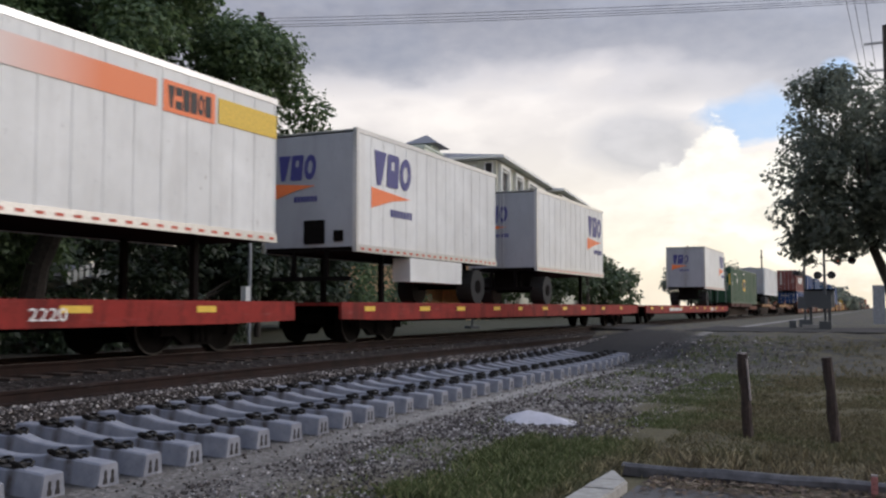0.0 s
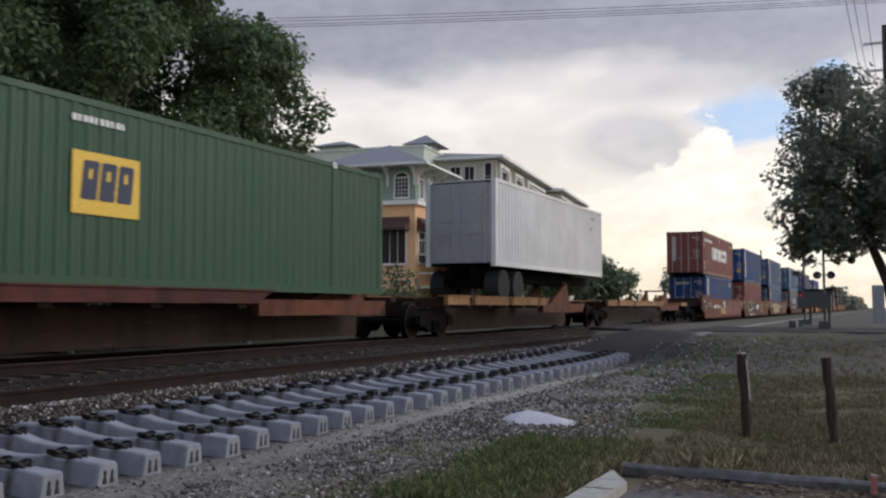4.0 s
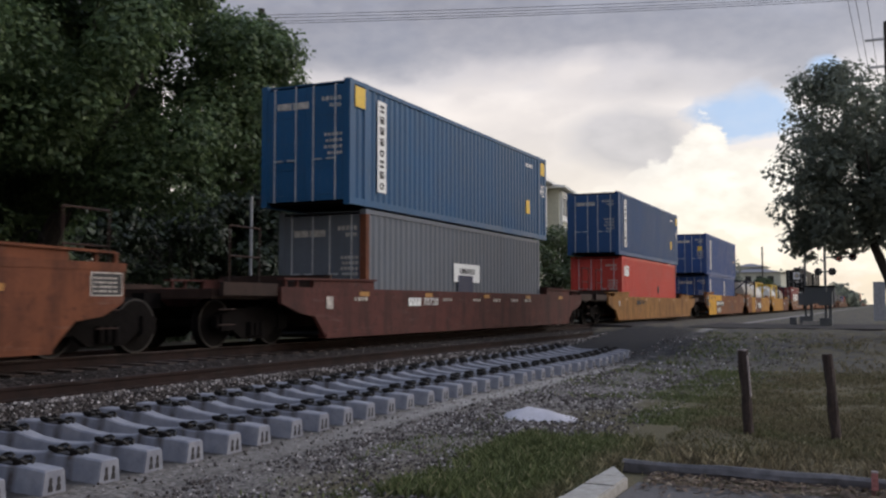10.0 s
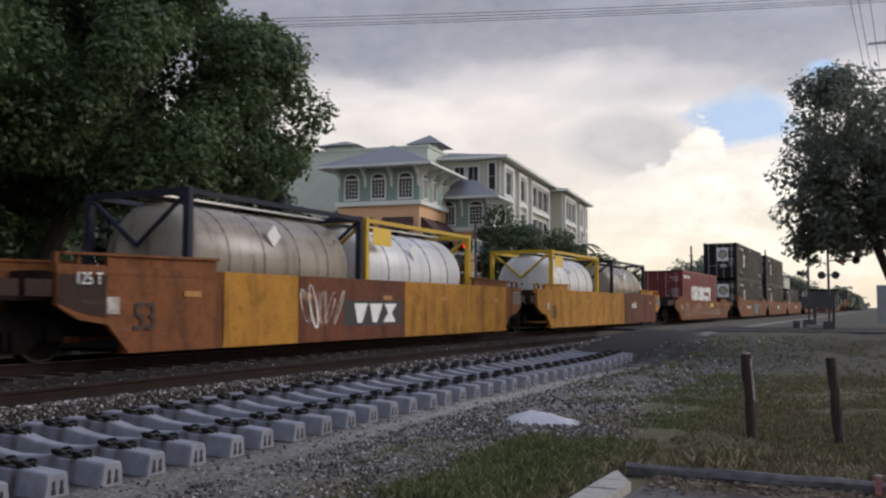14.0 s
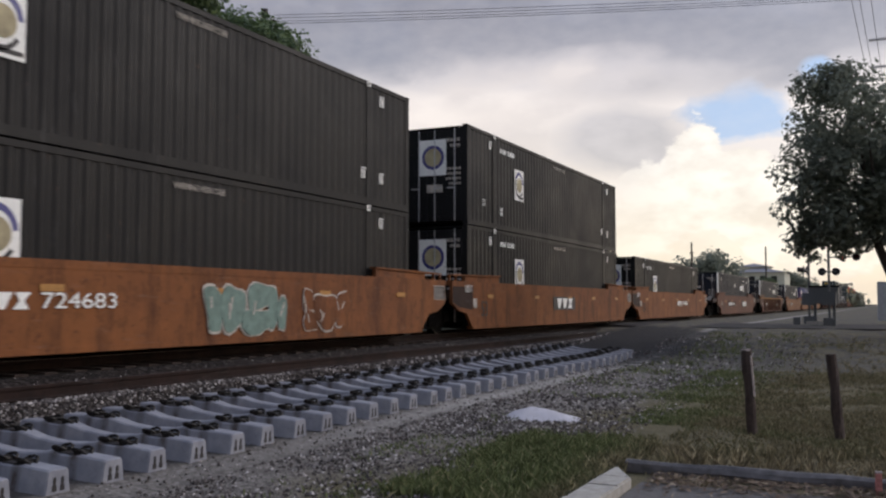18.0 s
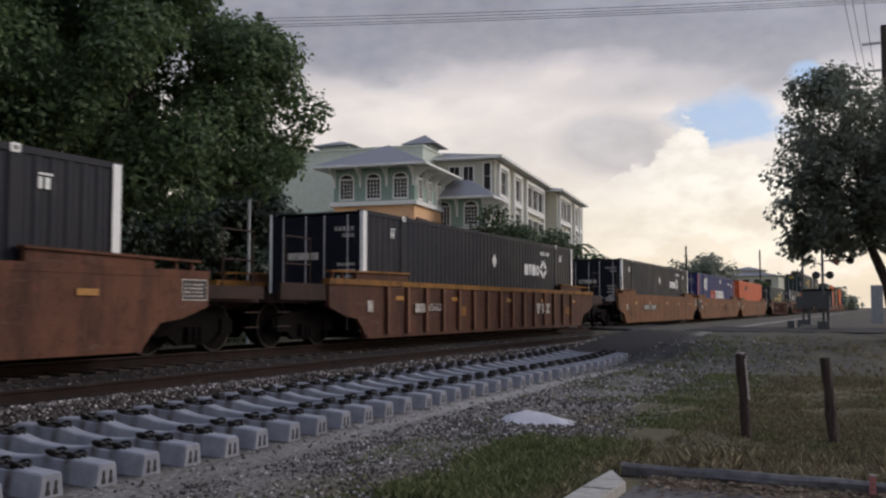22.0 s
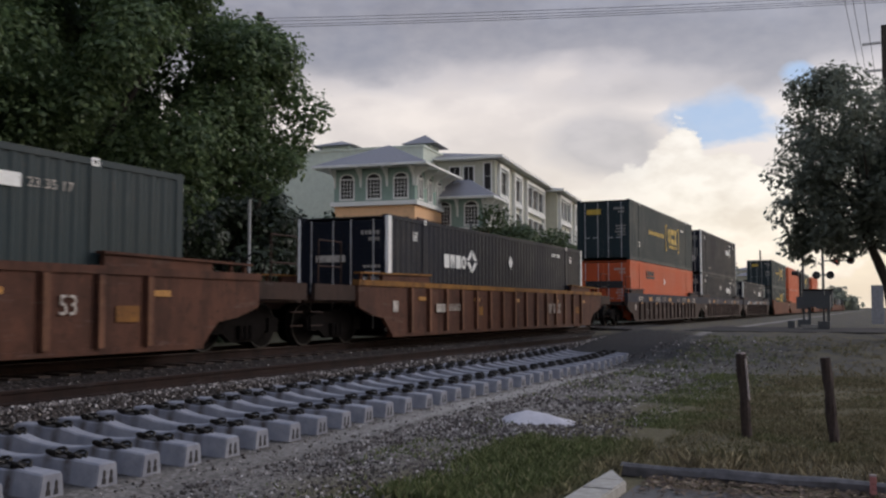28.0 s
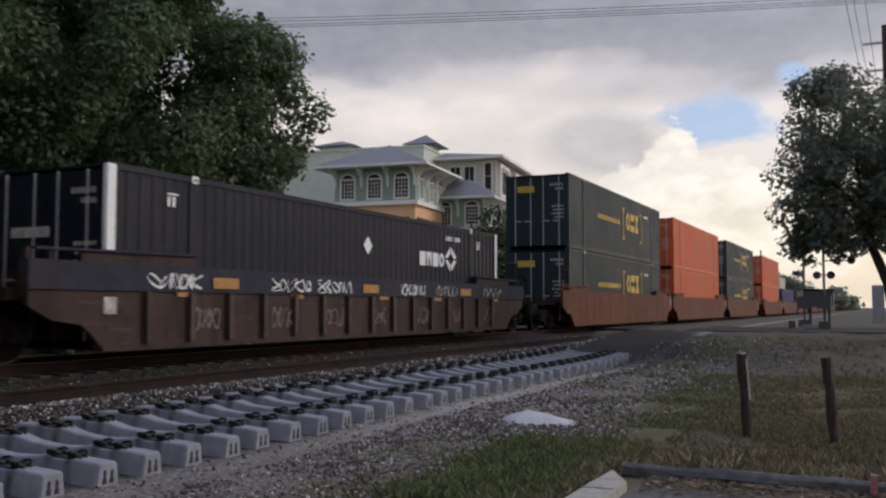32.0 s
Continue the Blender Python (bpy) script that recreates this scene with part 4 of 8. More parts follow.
def block_word(c, mat, x, z, w, h, y, pattern, label="row of plain white shapes", lean=0.0):
    """A name as plain shapes: large ones each a part, small ones joined."""
    if h < 0.4:
        ob = part("block_mark", plain_shapes(bmesh.new(), pattern, x, z, w, h, y - 0.003, y + 0.003, lean), mat, c)
        return tagged(ob, label, kind="stuff")
    k = w / len(pattern)
    for i, ch in enumerate(pattern):
        part("block_mark", plain_shapes(bmesh.new(), ch, x + i * k, z, k, h, y - 0.003, y + 0.003, lean), mat, c, label.replace("row of ", "").replace("shapes", "shape").replace("three ", ""))


def side_strip(c, w, x, z0, z1):
    """White upright strip with a column of dark shapes."""
    plate(c, WHITE_MARK, x, x + 0.43, z0, z1, -w - 0.006, "name_strip", "upright white strip with dark shapes")
    bm = bmesh.new()
    k = (z1 - z0 - 0.08) / 8
    for i, ch in enumerate("obaobbbs"):
        plain_shapes(bm, ch, x + 0.11, z0 + 0.07 + i * k, 0.21, k * 0.68, -w - 0.013, -w - 0.009, 0, 0.05)
    tagged(part("strip_pattern", bm, BLACK_MARK, c), "column of small dark shapes", kind="stuff")


def box_marks(c, h, w, z0, H, mat=WHITE_MARK):
    bars(c, mat, h - 1.45, z0 + H - 0.45, 0.7, 0.11, -w - 0.006, 6)
    bars(c, mat, h - 1.45, z0 + H - 0.62, 0.35, 0.10, -w - 0.006, 3)


def white_plates(c, h, w, z0, H):
    bm = boxes((-h + 0.0, -h + 0.008, -0.1, 0.34, z0 + H - 0.62, z0 + H - 0.46), (-h + 0.0, -h + 0.008, 0.38, 0.78, z0 + H - 0.62, z0 + H - 0.46))
    part("door_plate", bm, FADED_MARK, c, "pale door plate")


def yellow_corner(c, h, w, z0, H):
    plate(c, YELLOW_MARK, -h + 0.22, -h + 0.68, z0 + H - 0.62, z0 + H - 0.14, -w - 0.008, "warning_plate", "yellow height warning plate")


def stacked():
    """Boxes in the well cars, in order along the train."""
    f, u = 0.46, 3.10
    # first articulated set
    c, h, w = container(137.9, 151.6, u, 2.9, MAROON, "maroon forty-five foot container with white shapes above a blue one", posts=True)
    block_word(c, WHITE_MARK, -3.38, 4.22, 6.9, 0.88, -w - 0.006, "obofoav")
    bars(c, WHITE_MARK, -h + 1.0, 5.35, 2.6, 0.16, -w - 0.006, 13)
    plate(c, WHITE_MARK, 0.04, 0.16, 5.6, 5.84, -w - 0.006)
    bars(c, FADED_MARK, 5.0, 5.48, 0.85, 0.12, -w - 0.006, 6)
    strip_end(c, h, w, u, 2.9)
    for text, size, z in (("45'", 0.34, 5.42), ('102"', 0.24, 5.05), ("45'", 0.30, 3.85), ('102"', 0.22, 3.52)):
        write(text, size, WHITE_MARK, c, (-h + 0.46, -w - 0.008, z), "white painted size figure", 0.85)
    c, h, w = container(138.65, 150.85, f, 2.59, BLUE, "dark blue forty foot container low in a well car")
    side_strip(c, w, -h + 0.75, f + 1.0, f + 2.35); white_plates(c, h, w, f, 2.59); box_marks(c, h, w, f, 2.59)
    c, h, w = container(158.4, 170.6, u, 2.88, BLUE, "bright blue forty foot container with a white name strip")
    side_strip(c, w, -5.36, 3.5, 5.68); yellow_on_door(c, h, w, u); yellow_corner2(c, h, w, u); white_plates(c, h, w, u, 2.88)
    c, h, w = container(158.4, 170.6, f, 2.59, RED_BROWN, "red-brown forty foot container under a blue one")
    disc(c, SPRAY_TEAL, -5.0, f + 1.85, 0.17, -w - 0.006)
    bars(c, WHITE_MARK, -h + 0.3, f + 2.4, 0.5, 0.06, -w - 0.006, 4)
    c, h, w = container(177.35, 191.05, u, 2.9, BLUE_MID, "faded blue forty-five foot container with white name strip", posts=True)
    side_strip(c, w, -5.3, 3.4, 5.62); yellow_corner(c, h, w, u, 2.9); white_plates(c, h, w, u, 2.9); forty_five(c, h, w, u, 2.9); yellow_on_door(c, h, w, u)
    c, h, w = container(178.1, 190.3, f, 2.59, BLUE_TEAL, "blue forty foot container with a rusty corner post", trim=BLUE_MID)
    side_strip(c, w, -5.4, f + 0.75, f + 2.25); white_plates(c, h, w, f, 2.59); box_marks(c, h, w, f, 2.59)
    part("rusty_post", boxes((-h - 0.006, -h + 0.15, -w - 0.008, -w + 0.16, f + 0.12, f + 2.47)), WELL_BROWN, c, "rust-stained corner post")
    # two single cars
    c, h, w = container(201.2, 214.9, u, 2.9, BLUE_TEAL, "teal blue forty-five foot container above a grey one", posts=True)
    side_strip(c, w, -5.57, 3.5, 5.72); yellow_corner(c, h, w, u, 2.9); white_plates(c, h, w, u, 2.9); forty_five(c, h, w, u, 2.9)
    c, h, w = container(201.95, 214.15, f, 2.59, GREY_CONT, "grey forty foot container with a white and dark panel")
    plate(c, WHITE_MARK, -1.16, 0.69, 1.45, 1.97, -w - 0.006, "panel", "white panel with a dark emblem")
    bars(c, BLACK_MARK, -0.75, 1.68, 1.1, 0.16, -w - 0.011, 8)
    plate(c, BLUE_DARK, -0.88, 0.16, 0.9, 1.64, -w - 0.014, "emblem"); white_plates(c, h, w, f, 2.59)
    part("rusty_post", boxes((-h - 0.006, -h + 0.15, -w - 0.008, -w + 0.16, f + 0.12, f + 2.47)), WELL_BROWN, c, "rust-stained corner post")
    c, h, w = container(225.1, 238.6, u, 2.9, BLUE_MID, "blue forty-five foot container above a red one", posts=True)
    side_strip(c, w, -5.75, 3.5, 5.72); white_plates(c, h, w, u, 2.9); forty_five(c, h, w, u, 2.9)
    c, h, w = container(225.6, 237.8, f, 2.59, RED_CONT, "bright red forty foot container with white mark")
    block_word(c, WHITE_MARK, -5.8, 2.13, 0.95, 0.49, -w - 0.006, "obb", lean=0.1)
    plate(c, BLACK_MARK, 1.35, 1.7, 1.42, 1.76, -w - 0.006, "placard")
    # articulated set with tanks
    f, u = 0.27, 2.88
    c, h, w = container(248.5, 262.2, u, 2.78, ROYAL, "royal blue forty-five foot container with white name strip", posts=True)
    side_strip(c, w, -5.41, 3.25, 5.27); white_plates(c, h, w, u, 2.78); yellow_on_door(c, h, w, u + 0.8)
    plate(c, YELLOW_MARK, h - 1.25, h - 1.1, u + 1.2, u + 1.4, -w - 0.008, "warning_plate", "small yellow plate")
    for a, b in ((249.15, 255.15), (255.3, 261.4)):
        c, h, w = container(a, b, f, 2.59, ROYAL, "blue twenty foot container low in a yellow well car")
        side_strip(c, w, -2.5, f + 0.55, f + 2.25); white_plates(c, h, w, f, 2.59)
    tank(268.85, 274.85, TANK_GREY, NAVY_CHORD, "soiled cream tank container in a dark navy frame")
    tank(275.0, 281.05, TANK_WHITE, YELLOW_PAINT, "white tank container in a yellow frame")
    tank(288.4, 294.4, TANK_WHITE, YELLOW_PAINT, "white tank container in a yellow frame")
    tank(296.6, 302.6, TANK_GREY, NAVY_CHORD, "soiled cream tank container in a dark navy frame")
    c, h, w = container(312.2, 324.4, 0.46, 2.59, CRIMSON, "crimson forty foot container with large white shapes")
    block_word(c, WHITE_MARK, -3.5, 1.27, 7.0, 0.89, -w - 0.006, "obofoav")
    bars(c, WHITE_MARK, -h + 0.35, 2.58, 1.95, 0.17, -w - 0.006, 13)
    bars(c, WHITE_MARK, h - 0.5, 1.6, 0.1, 0.9, -w - 0.006, 1)
    # black fifty-three foot boxes
    for s, levels in ((342.0, 2), (361.9, 2), (381.6, 1)):
        for k in range(levels):
            z = 0.2 + k * 2.92
            c, h, w = container(s - 8.12, s + 8.12, z, 2.9, BLACK_CONT, "black fifty-three foot container with a round emblem plate", W=2.59, posts=True)
            emblem_plate(c, h, w, z, 2.9); long_marks(c, h, w, z, 2.9, ("XFEU", "668192") if s == 381.6 else None)
    # blue-black boxes with white corner strips
    for s, levels in ((405.5, 1), (429.35, 1), (453.2, 1), (540.3, 1), (583.95, 2), (604.3, 1)):
        for k in range(levels):
            z = 0.2 + k * 2.92
            c, h, w = container(s - 8.1, s + 8.1, z, 2.9, NAVY_BLACK, "blue-black fifty-three foot container with white end strips", W=2.59, posts=True)
            white_ends(c, h, w, z, 2.9, flip=s == 540.3, diamond=not k); end_marks(c, h, w, z, 2.9)
            if k:
                fitted(c, "TOP LIFT ONLY", -5.5, -4.4, z + 0.43, FADED_MARK, -w - 0.007, 0.13)
    c, h, w = container(464.8, 481.0, 0.2, 2.9, STACK_BLUE, "violet blue fifty-three foot container with red end trim", W=2.59, posts=True)
    for sx in (-1, 1):
        plate(c, LOGO_RED, min(sx * (h - 0.22), sx * h), max(sx * (h - 0.22), sx * h), 0.3, 3.0, -w - 0.008, "end_strip", "red end strip")
    block_word(c, LOGO_RED, -2.98, 1.5, 1.95, 0.55, -w - 0.006, "bnoab", "row of plain red shapes")
    block_word(c, WHITE_MARK, -0.93, 1.5, 3.75, 0.55, -w - 0.006, "avnobvbnlm")
    round_mark(c, -5.3, 2.42, -w - 0.006)
    write("53", 0.36, WHITE_MARK, c, (6.96, -w - 0.007, 2.5), "", 0.8)
    bars(c, WHITE_MARK, 1.1, 2.6, 0.45, 0.26, -w - 0.006, 3)
    bars(c, WHITE_MARK, 5.0, 2.55, 0.9, 0.14, -w - 0.006, 7)
    c, h, w = container(484.5, 500.7, 0.2, 2.9, ORANGE_BOX, "bright orange fifty-three foot container in a brown well car", W=2.59, posts=True)
    bars(c, BLACK_MARK, -4.7, 2.45, 1.8, 0.24, -w - 0.006, 9)
    plate(c, BLACK_MARK, -4.7, -2.9, 2.32, 2.4, -w - 0.006)
    c, h, w = container(508.6, 524.8, 0.2, 2.9, SLATE_GREEN, "slate green fifty-three foot container with gold mark", W=2.59, posts=True)
    gold_mark(c, h, w, 0.2, code=False)
    fitted(c, "23 35 17", 4.84, 5.67, 2.59, FADED_MARK, -w - 0.007, 0.2)
    plate(c, WHITE_MARK, 4.34, 4.73, 2.5, 2.7, -w - 0.006, "number_plate", "white number plate")
    c, h, w = container(556.4, 572.6, 3.12, 2.9, SLATE_GREEN, "slate green fifty-three foot container above an orange one", W=2.59, posts=True)
    gold_mark(c, h, w, 3.12, True)
    write("53", 0.4, WHITE_MARK, c, (-h + 1.9, -w - 0.007, 3.12 + 0.8), "", 0.7)
    c, h, w = container(556.4, 572.6, 0.2, 2.9, ORANGE_BOX, "bright orange fifty-three foot container under a green one", W=2.59, posts=True)
    bars(c, BLACK_MARK, -4.7, 2.45, 1.8, 0.24, -w - 0.006, 9)
    plate(c, BLACK_MARK, -4.72, -2.85, 2.30, 2.41, -w - 0.006)
    part("door_mark", boxes((-h - 0.03, -h - 0.02, -0.95, 0.9, 1.75, 2.1)), BLACK_MARK, c, "faded dark bar on the doors")
    shape(c, WHITE_MARK, [(-0.37, 2.40), (-0.2, 2.21), (-0.37, 2.03), (-0.54, 2.21)], -w - 0.008, "diamond", "white diamond plate")
    for s, up, lo in ((628.0, SLATE_GREEN, SLATE_GREEN), (647.9, ORANGE_BOX, ORANGE_BOX), (668.1, SLATE_GREEN, SLATE_GREEN), (691.6, ORANGE_BOX, ORANGE_BOX), (711.4, STACK_BLUE, None), (731.2, NAVY_BLACK, None), (755, SLATE_GREEN, None), (775, NAVY_BLACK, None), (795, GREY_CONT, None), (819, NAVY_BLACK, None)):
        for k, m in enumerate((lo, up)):
            if m is None:
                continue
            z = 0.2 + (2.92 if k and lo else 0)
            words = "slate green" if m is SLATE_GREEN else "orange" if m is ORANGE_BOX else "dark blue" if m is not GREY_CONT else "grey"
            c, h, w = container(s - 8.1, s + 8.1, z, 2.9, m, words + " fifty-three foot container in a brown well car", W=2.59, posts=True)
            if m is SLATE_GREEN:
                gold_mark(c, h, w, z)


def disc(c, mat, x, z, r, y):
    bm = bmesh.new()
    tube(bm, (x, y + 0.003, z), (x, y - 0.003, z), r, n=20)
    part("emblem", bm, mat, c, "small round emblem")


def strip_end(c, h, w, z0, H):
    part("door_strip", boxes((-h - 0.002, -h + 0.006, w - 0.62, w - 0.34, z0 + 0.9, z0 + H - 0.35)), FADED_MARK, c, "pale upright strip on the door")


def yellow_on_door(c, h, w, z0):
    part("door_plate", boxes((-h - 0.002, -h + 0.006, -w + 0.3, -w + 0.6, z0 + 0.8, z0 + 1.1)), YELLOW_MARK, c, "yellow door plate")


def yellow_corner2(c, h, w, z0):
    plate(c, YELLOW_MARK, h - 0.5, h - 0.18, z0 + 0.35, z0 + 0.7, -w - 0.008, "warning_plate", "yellow plate")


def forty_five(c, h, w, z0, H):
    write("45", 0.62, WHITE_MARK, c, (h - 0.42, -w - 0.007, z0 + H - 1.2), "white painted number", 0.75)
    plate(c, YELLOW_MARK, h - 0.6, h - 0.2, z0 + H - 0.62, z0 + H - 0.18, -w - 0.008, "warning_plate", "yellow plate")
    bars(c, WHITE_MARK, h - 2.1, z0 + H - 0.5, 0.65, 0.11, -w - 0.006, 6)
    plate(c, YELLOW_MARK, h - 2.1, h - 1.75, z0 + H - 2.1, z0 + H - 1.65, -w - 0.006, "warning_plate", "yellow plate")


def emblem_plate(c, h, w, z0, H):
    x, z = -4.36, z0 + 1.07
    p = plate(c, WHITE_MARK, x, x + 0.81, z, z + 1.0, -w - 0.006, "emblem_plate", "white plate with a round emblem")
    for y, ob in ((None, p),):
        bm = bmesh.new()
        for i in range(9):
            t0, t1 = 0.15 + i * 0.28, 0.15 + (i + 1) * 0.28
            prism(bm, [(x + 0.4 + r * math.cos(t), z + 0.5 + r * 1.15 * math.sin(t)) for r, t in ((0.38, t0), (0.38, t1), (0.29, t1), (0.29, t0))], "y", -w - 0.013, -w - 0.009)
        part("emblem_arc", bm, LOGO_BLUE, p, "blue arc")
        bm = bmesh.new()
        for i in range(12):
            t0, t1 = 2.7 + i * 0.25, 2.7 + (i + 1) * 0.25
            prism(bm, [(x + 0.4 + r * math.cos(t), z + 0.5 + r * 1.15 * math.sin(t)) for r, t in ((0.36, t0), (0.36, t1), (0.29, t1), (0.29, t0))], "y", -w - 0.013, -w - 0.009)
        box(bm, x + 0.35, x + 0.78, -w - 0.013, -w - 0.009, z + 0.06, z + 0.13)
        part("emblem_ring", bm, BLACK_MARK, p, "black open ring")
        disc(p, CREAM, x + 0.42, z + 0.5, 0.24, -w - 0.012)
    q = part("emblem_plate", boxes((-h - 0.008, -h + 0.006, -0.62, 0.25, z0 + H - 1.45, z0 + H - 0.4)), WHITE_MARK, c, "white plate with a round emblem")
    bm = bmesh.new()
    tube(bm, (-h - 0.008, -0.2, z0 + H - 0.92), (-h - 0.012, -0.2, z0 + H - 0.92), 0.36, n=20)
    part("emblem_ring", bm, LOGO_BLUE, q)
    bm = bmesh.new()
    tube(bm, (-h - 0.012, -0.2, z0 + H - 0.92), (-h - 0.016, -0.2, z0 + H - 0.92), 0.27, n=20)
    part("emblem_disc", bm, CREAM, q)
    part("door_plate", boxes((-h - 0.008, -h + 0.006, -0.5, 0.0, z0 + H - 1.95, z0 + H - 1.72)), FADED_MARK, c, "pale door plate")


def corner_marks(c, h, w, z0, H):
    for xx in (-6.05, 6.1):
        plate(c, WHITE_MARK, xx - 0.09, xx + 0.07, z0 + H - 0.12, z0 + H + 0.008, -w - 0.012, "casting_patch", "white corner patch")
        plate(c, BLACK_MARK, xx - 0.04, xx + 0.02, z0 + H - 0.09, z0 + H - 0.03, -w - 0.017, "casting_hole")


def fitted(c, text, x0, x1, z, mat, y, size):
    """A word of the given height fitted between x0 and x1."""
    me = lettering(text, size)
    wide = max(v.co.x for v in me.vertices) - min(v.co.x for v in me.vertices)
    write(text, size, mat, c, ((x0 + x1) / 2, y, z), "white painted marking", (x1 - x0) / wide)


def long_marks(c, h, w, z0, H, mark=None):
    write("53", 0.3, WHITE_MARK, c, (-6.92, -w - 0.007, z0 + 0.72), "", 0.8)
    if mark:
        fitted(c, mark[0], -5.83, -5.37, z0 + H - 0.47, WHITE_MARK, -w - 0.007, 0.2)
        fitted(c, mark[1], -5.26, -4.61, z0 + H - 0.47, WHITE_MARK, -w - 0.007, 0.2)
    else:
        bars(c, WHITE_MARK, -5.6, z0 + H - 0.5, 0.5, 0.15, -w - 0.006, 4)
        bars(c, WHITE_MARK, -5.0, z0 + H - 0.5, 0.62, 0.15, -w - 0.006, 6)
    write("WARNING HIGH CUBE", 0.155, FADED_MARK, c, (0.2, -w - 0.007, z0 + H - 0.27), "", 0.85)
    corner_marks(c, h, w, z0, H)
    for xx, zz in ((-6.5, H - 0.5), (6.6, H - 0.5), (6.6, 0.55), (5.75, 0.6), (-5.6, 0.45)):
        bars(c, WHITE_MARK, xx, z0 + zz, 0.22, 0.2, -w - 0.006, 2)
        plate(c, WHITE_MARK, xx, xx + 0.22, z0 + zz + 0.22, z0 + zz + 0.25, -w - 0.006)


def end_marks(c, h, w, z0, H):
    corner_marks(c, h, w, z0, H)
    bars(c, WHITE_MARK, 4.35, z0 + H - 0.44, 0.5, 0.12, -w - 0.006, 4)
    bars(c, WHITE_MARK, 4.95, z0 + H - 0.44, 0.35, 0.12, -w - 0.006, 3)
    for xx in (-6.75, 6.5):
        bars(c, WHITE_MARK, xx, z0 + H - 0.58, 0.24, 0.17, -w - 0.006, 2)
        plate(c, WHITE_MARK, xx, xx + 0.26, z0 + H - 0.38, z0 + H - 0.35, -w - 0.006)


def white_ends(c, h, w, z0, H, flip=False, diamond=True):
    for sx in (-1, 1):
        a, b = sorted((sx * (h - 0.17), sx * (h + 0.006)))
        plate(c, WHITE_MARK, a, b, z0 + 0.05, z0 + H - 0.03, -w - 0.008, "end_strip", "white end strip")
        part("end_strip", boxes((min(sx * h, sx * (h + 0.012)), max(sx * h, sx * (h + 0.012)), -w, -w + 0.07, z0 + 0.05, z0 + H - 0.03)), WHITE_MARK, c)
        part("end_strip", boxes((min(sx * h, sx * (h + 0.012)), max(sx * h, sx * (h + 0.012)), w - 0.07, w, z0 + 0.05, z0 + H - 0.03)), WHITE_MARK, c)
    x = 2.72 if not flip else -4.9
    block_word(c, WHITE_MARK, x, z0 + 1.72, 1.55, 0.37, -w - 0.006, "fwfo")
    e, zc = x + 1.95, z0 + 1.96
    bm = bmesh.new()
    for p, q in (((0, 1), (1, 0)), ((1, 0), (0, -1)), ((0, -1), (-1, 0)), ((-1, 0), (0, 1))):
        prism(bm, [(e + 0.42 * (p[0] * 0.9 + q[0] * 0.1) * k, zc + 0.37 * (p[1] * 0.9 + q[1] * 0.1) * k) for k in (1.0,)] + [(e + 0.42 * (p[0] * 0.1 + q[0] * 0.9), zc + 0.37 * (p[1] * 0.1 + q[1] * 0.9)), (e + 0.22 * (p[0] * 0.1 + q[0] * 0.9), zc + 0.19 * (p[1] * 0.1 + q[1] * 0.9)), (e + 0.22 * (p[0] * 0.9 + q[0] * 0.1), zc + 0.19 * (p[1] * 0.9 + q[1] * 0.1))], "y", -w - 0.009, -w - 0.003)
    part("emblem", bm, WHITE_MARK, c, "white open diamond emblem")
    dx = 0.04 if not flip else 0.2
    if diamond:
        shape(c, WHITE_MARK, [(dx, z0 + 2.28), (dx + 0.2, z0 + 2.07), (dx, z0 + 1.86), (dx - 0.2, z0 + 2.07)], -w - 0.006, "diamond", "small white diamond")
    bm = boxes((-h - 0.03, -h - 0.02, -0.1, 0.75, z0 + 1.75, z0 + 1.92))
    part("door_mark", bm, FADED_MARK, c, "faded mark on the doors")
    bm = bmesh.new()
    prism(bm, [(-0.75, z0 + 1.25), (-0.5, z0 + 1.0), (-0.75, z0 + 0.75), (-1.0, z0 + 1.0)], "x", -h - 0.03, -h - 0.02)
    part("door_diamond", bm, FADED_MARK, c)


def round_mark(c, x, z, y):
    bm = bmesh.new()
    for p, q in (((0, 1), (1, 0)), ((1, 0), (0, -1)), ((0, -1), (-1, 0)), ((-1, 0), (0, 1))):
        prism(bm, [(x + 0.42 * p[0], z + 0.45 * p[1]), (x + 0.42 * q[0], z + 0.45 * q[1]), (x + 0.2 * q[0], z + 0.2 * q[1]), (x + 0.2 * p[0], z + 0.2 * p[1])], "y", y - 0.003, y + 0.003)
    for k in range(10):
        zz = z - 0.4 + k * 0.088
        box(bm, x + 0.15 + 0.03 * abs(k - 5), x + 0.85 + 0.045 * k * (1 - k / 14), y - 0.003, y + 0.003, zz, zz + 0.035)
    part("emblem", bm, WHITE_MARK, c, "white diamond emblem with bars")


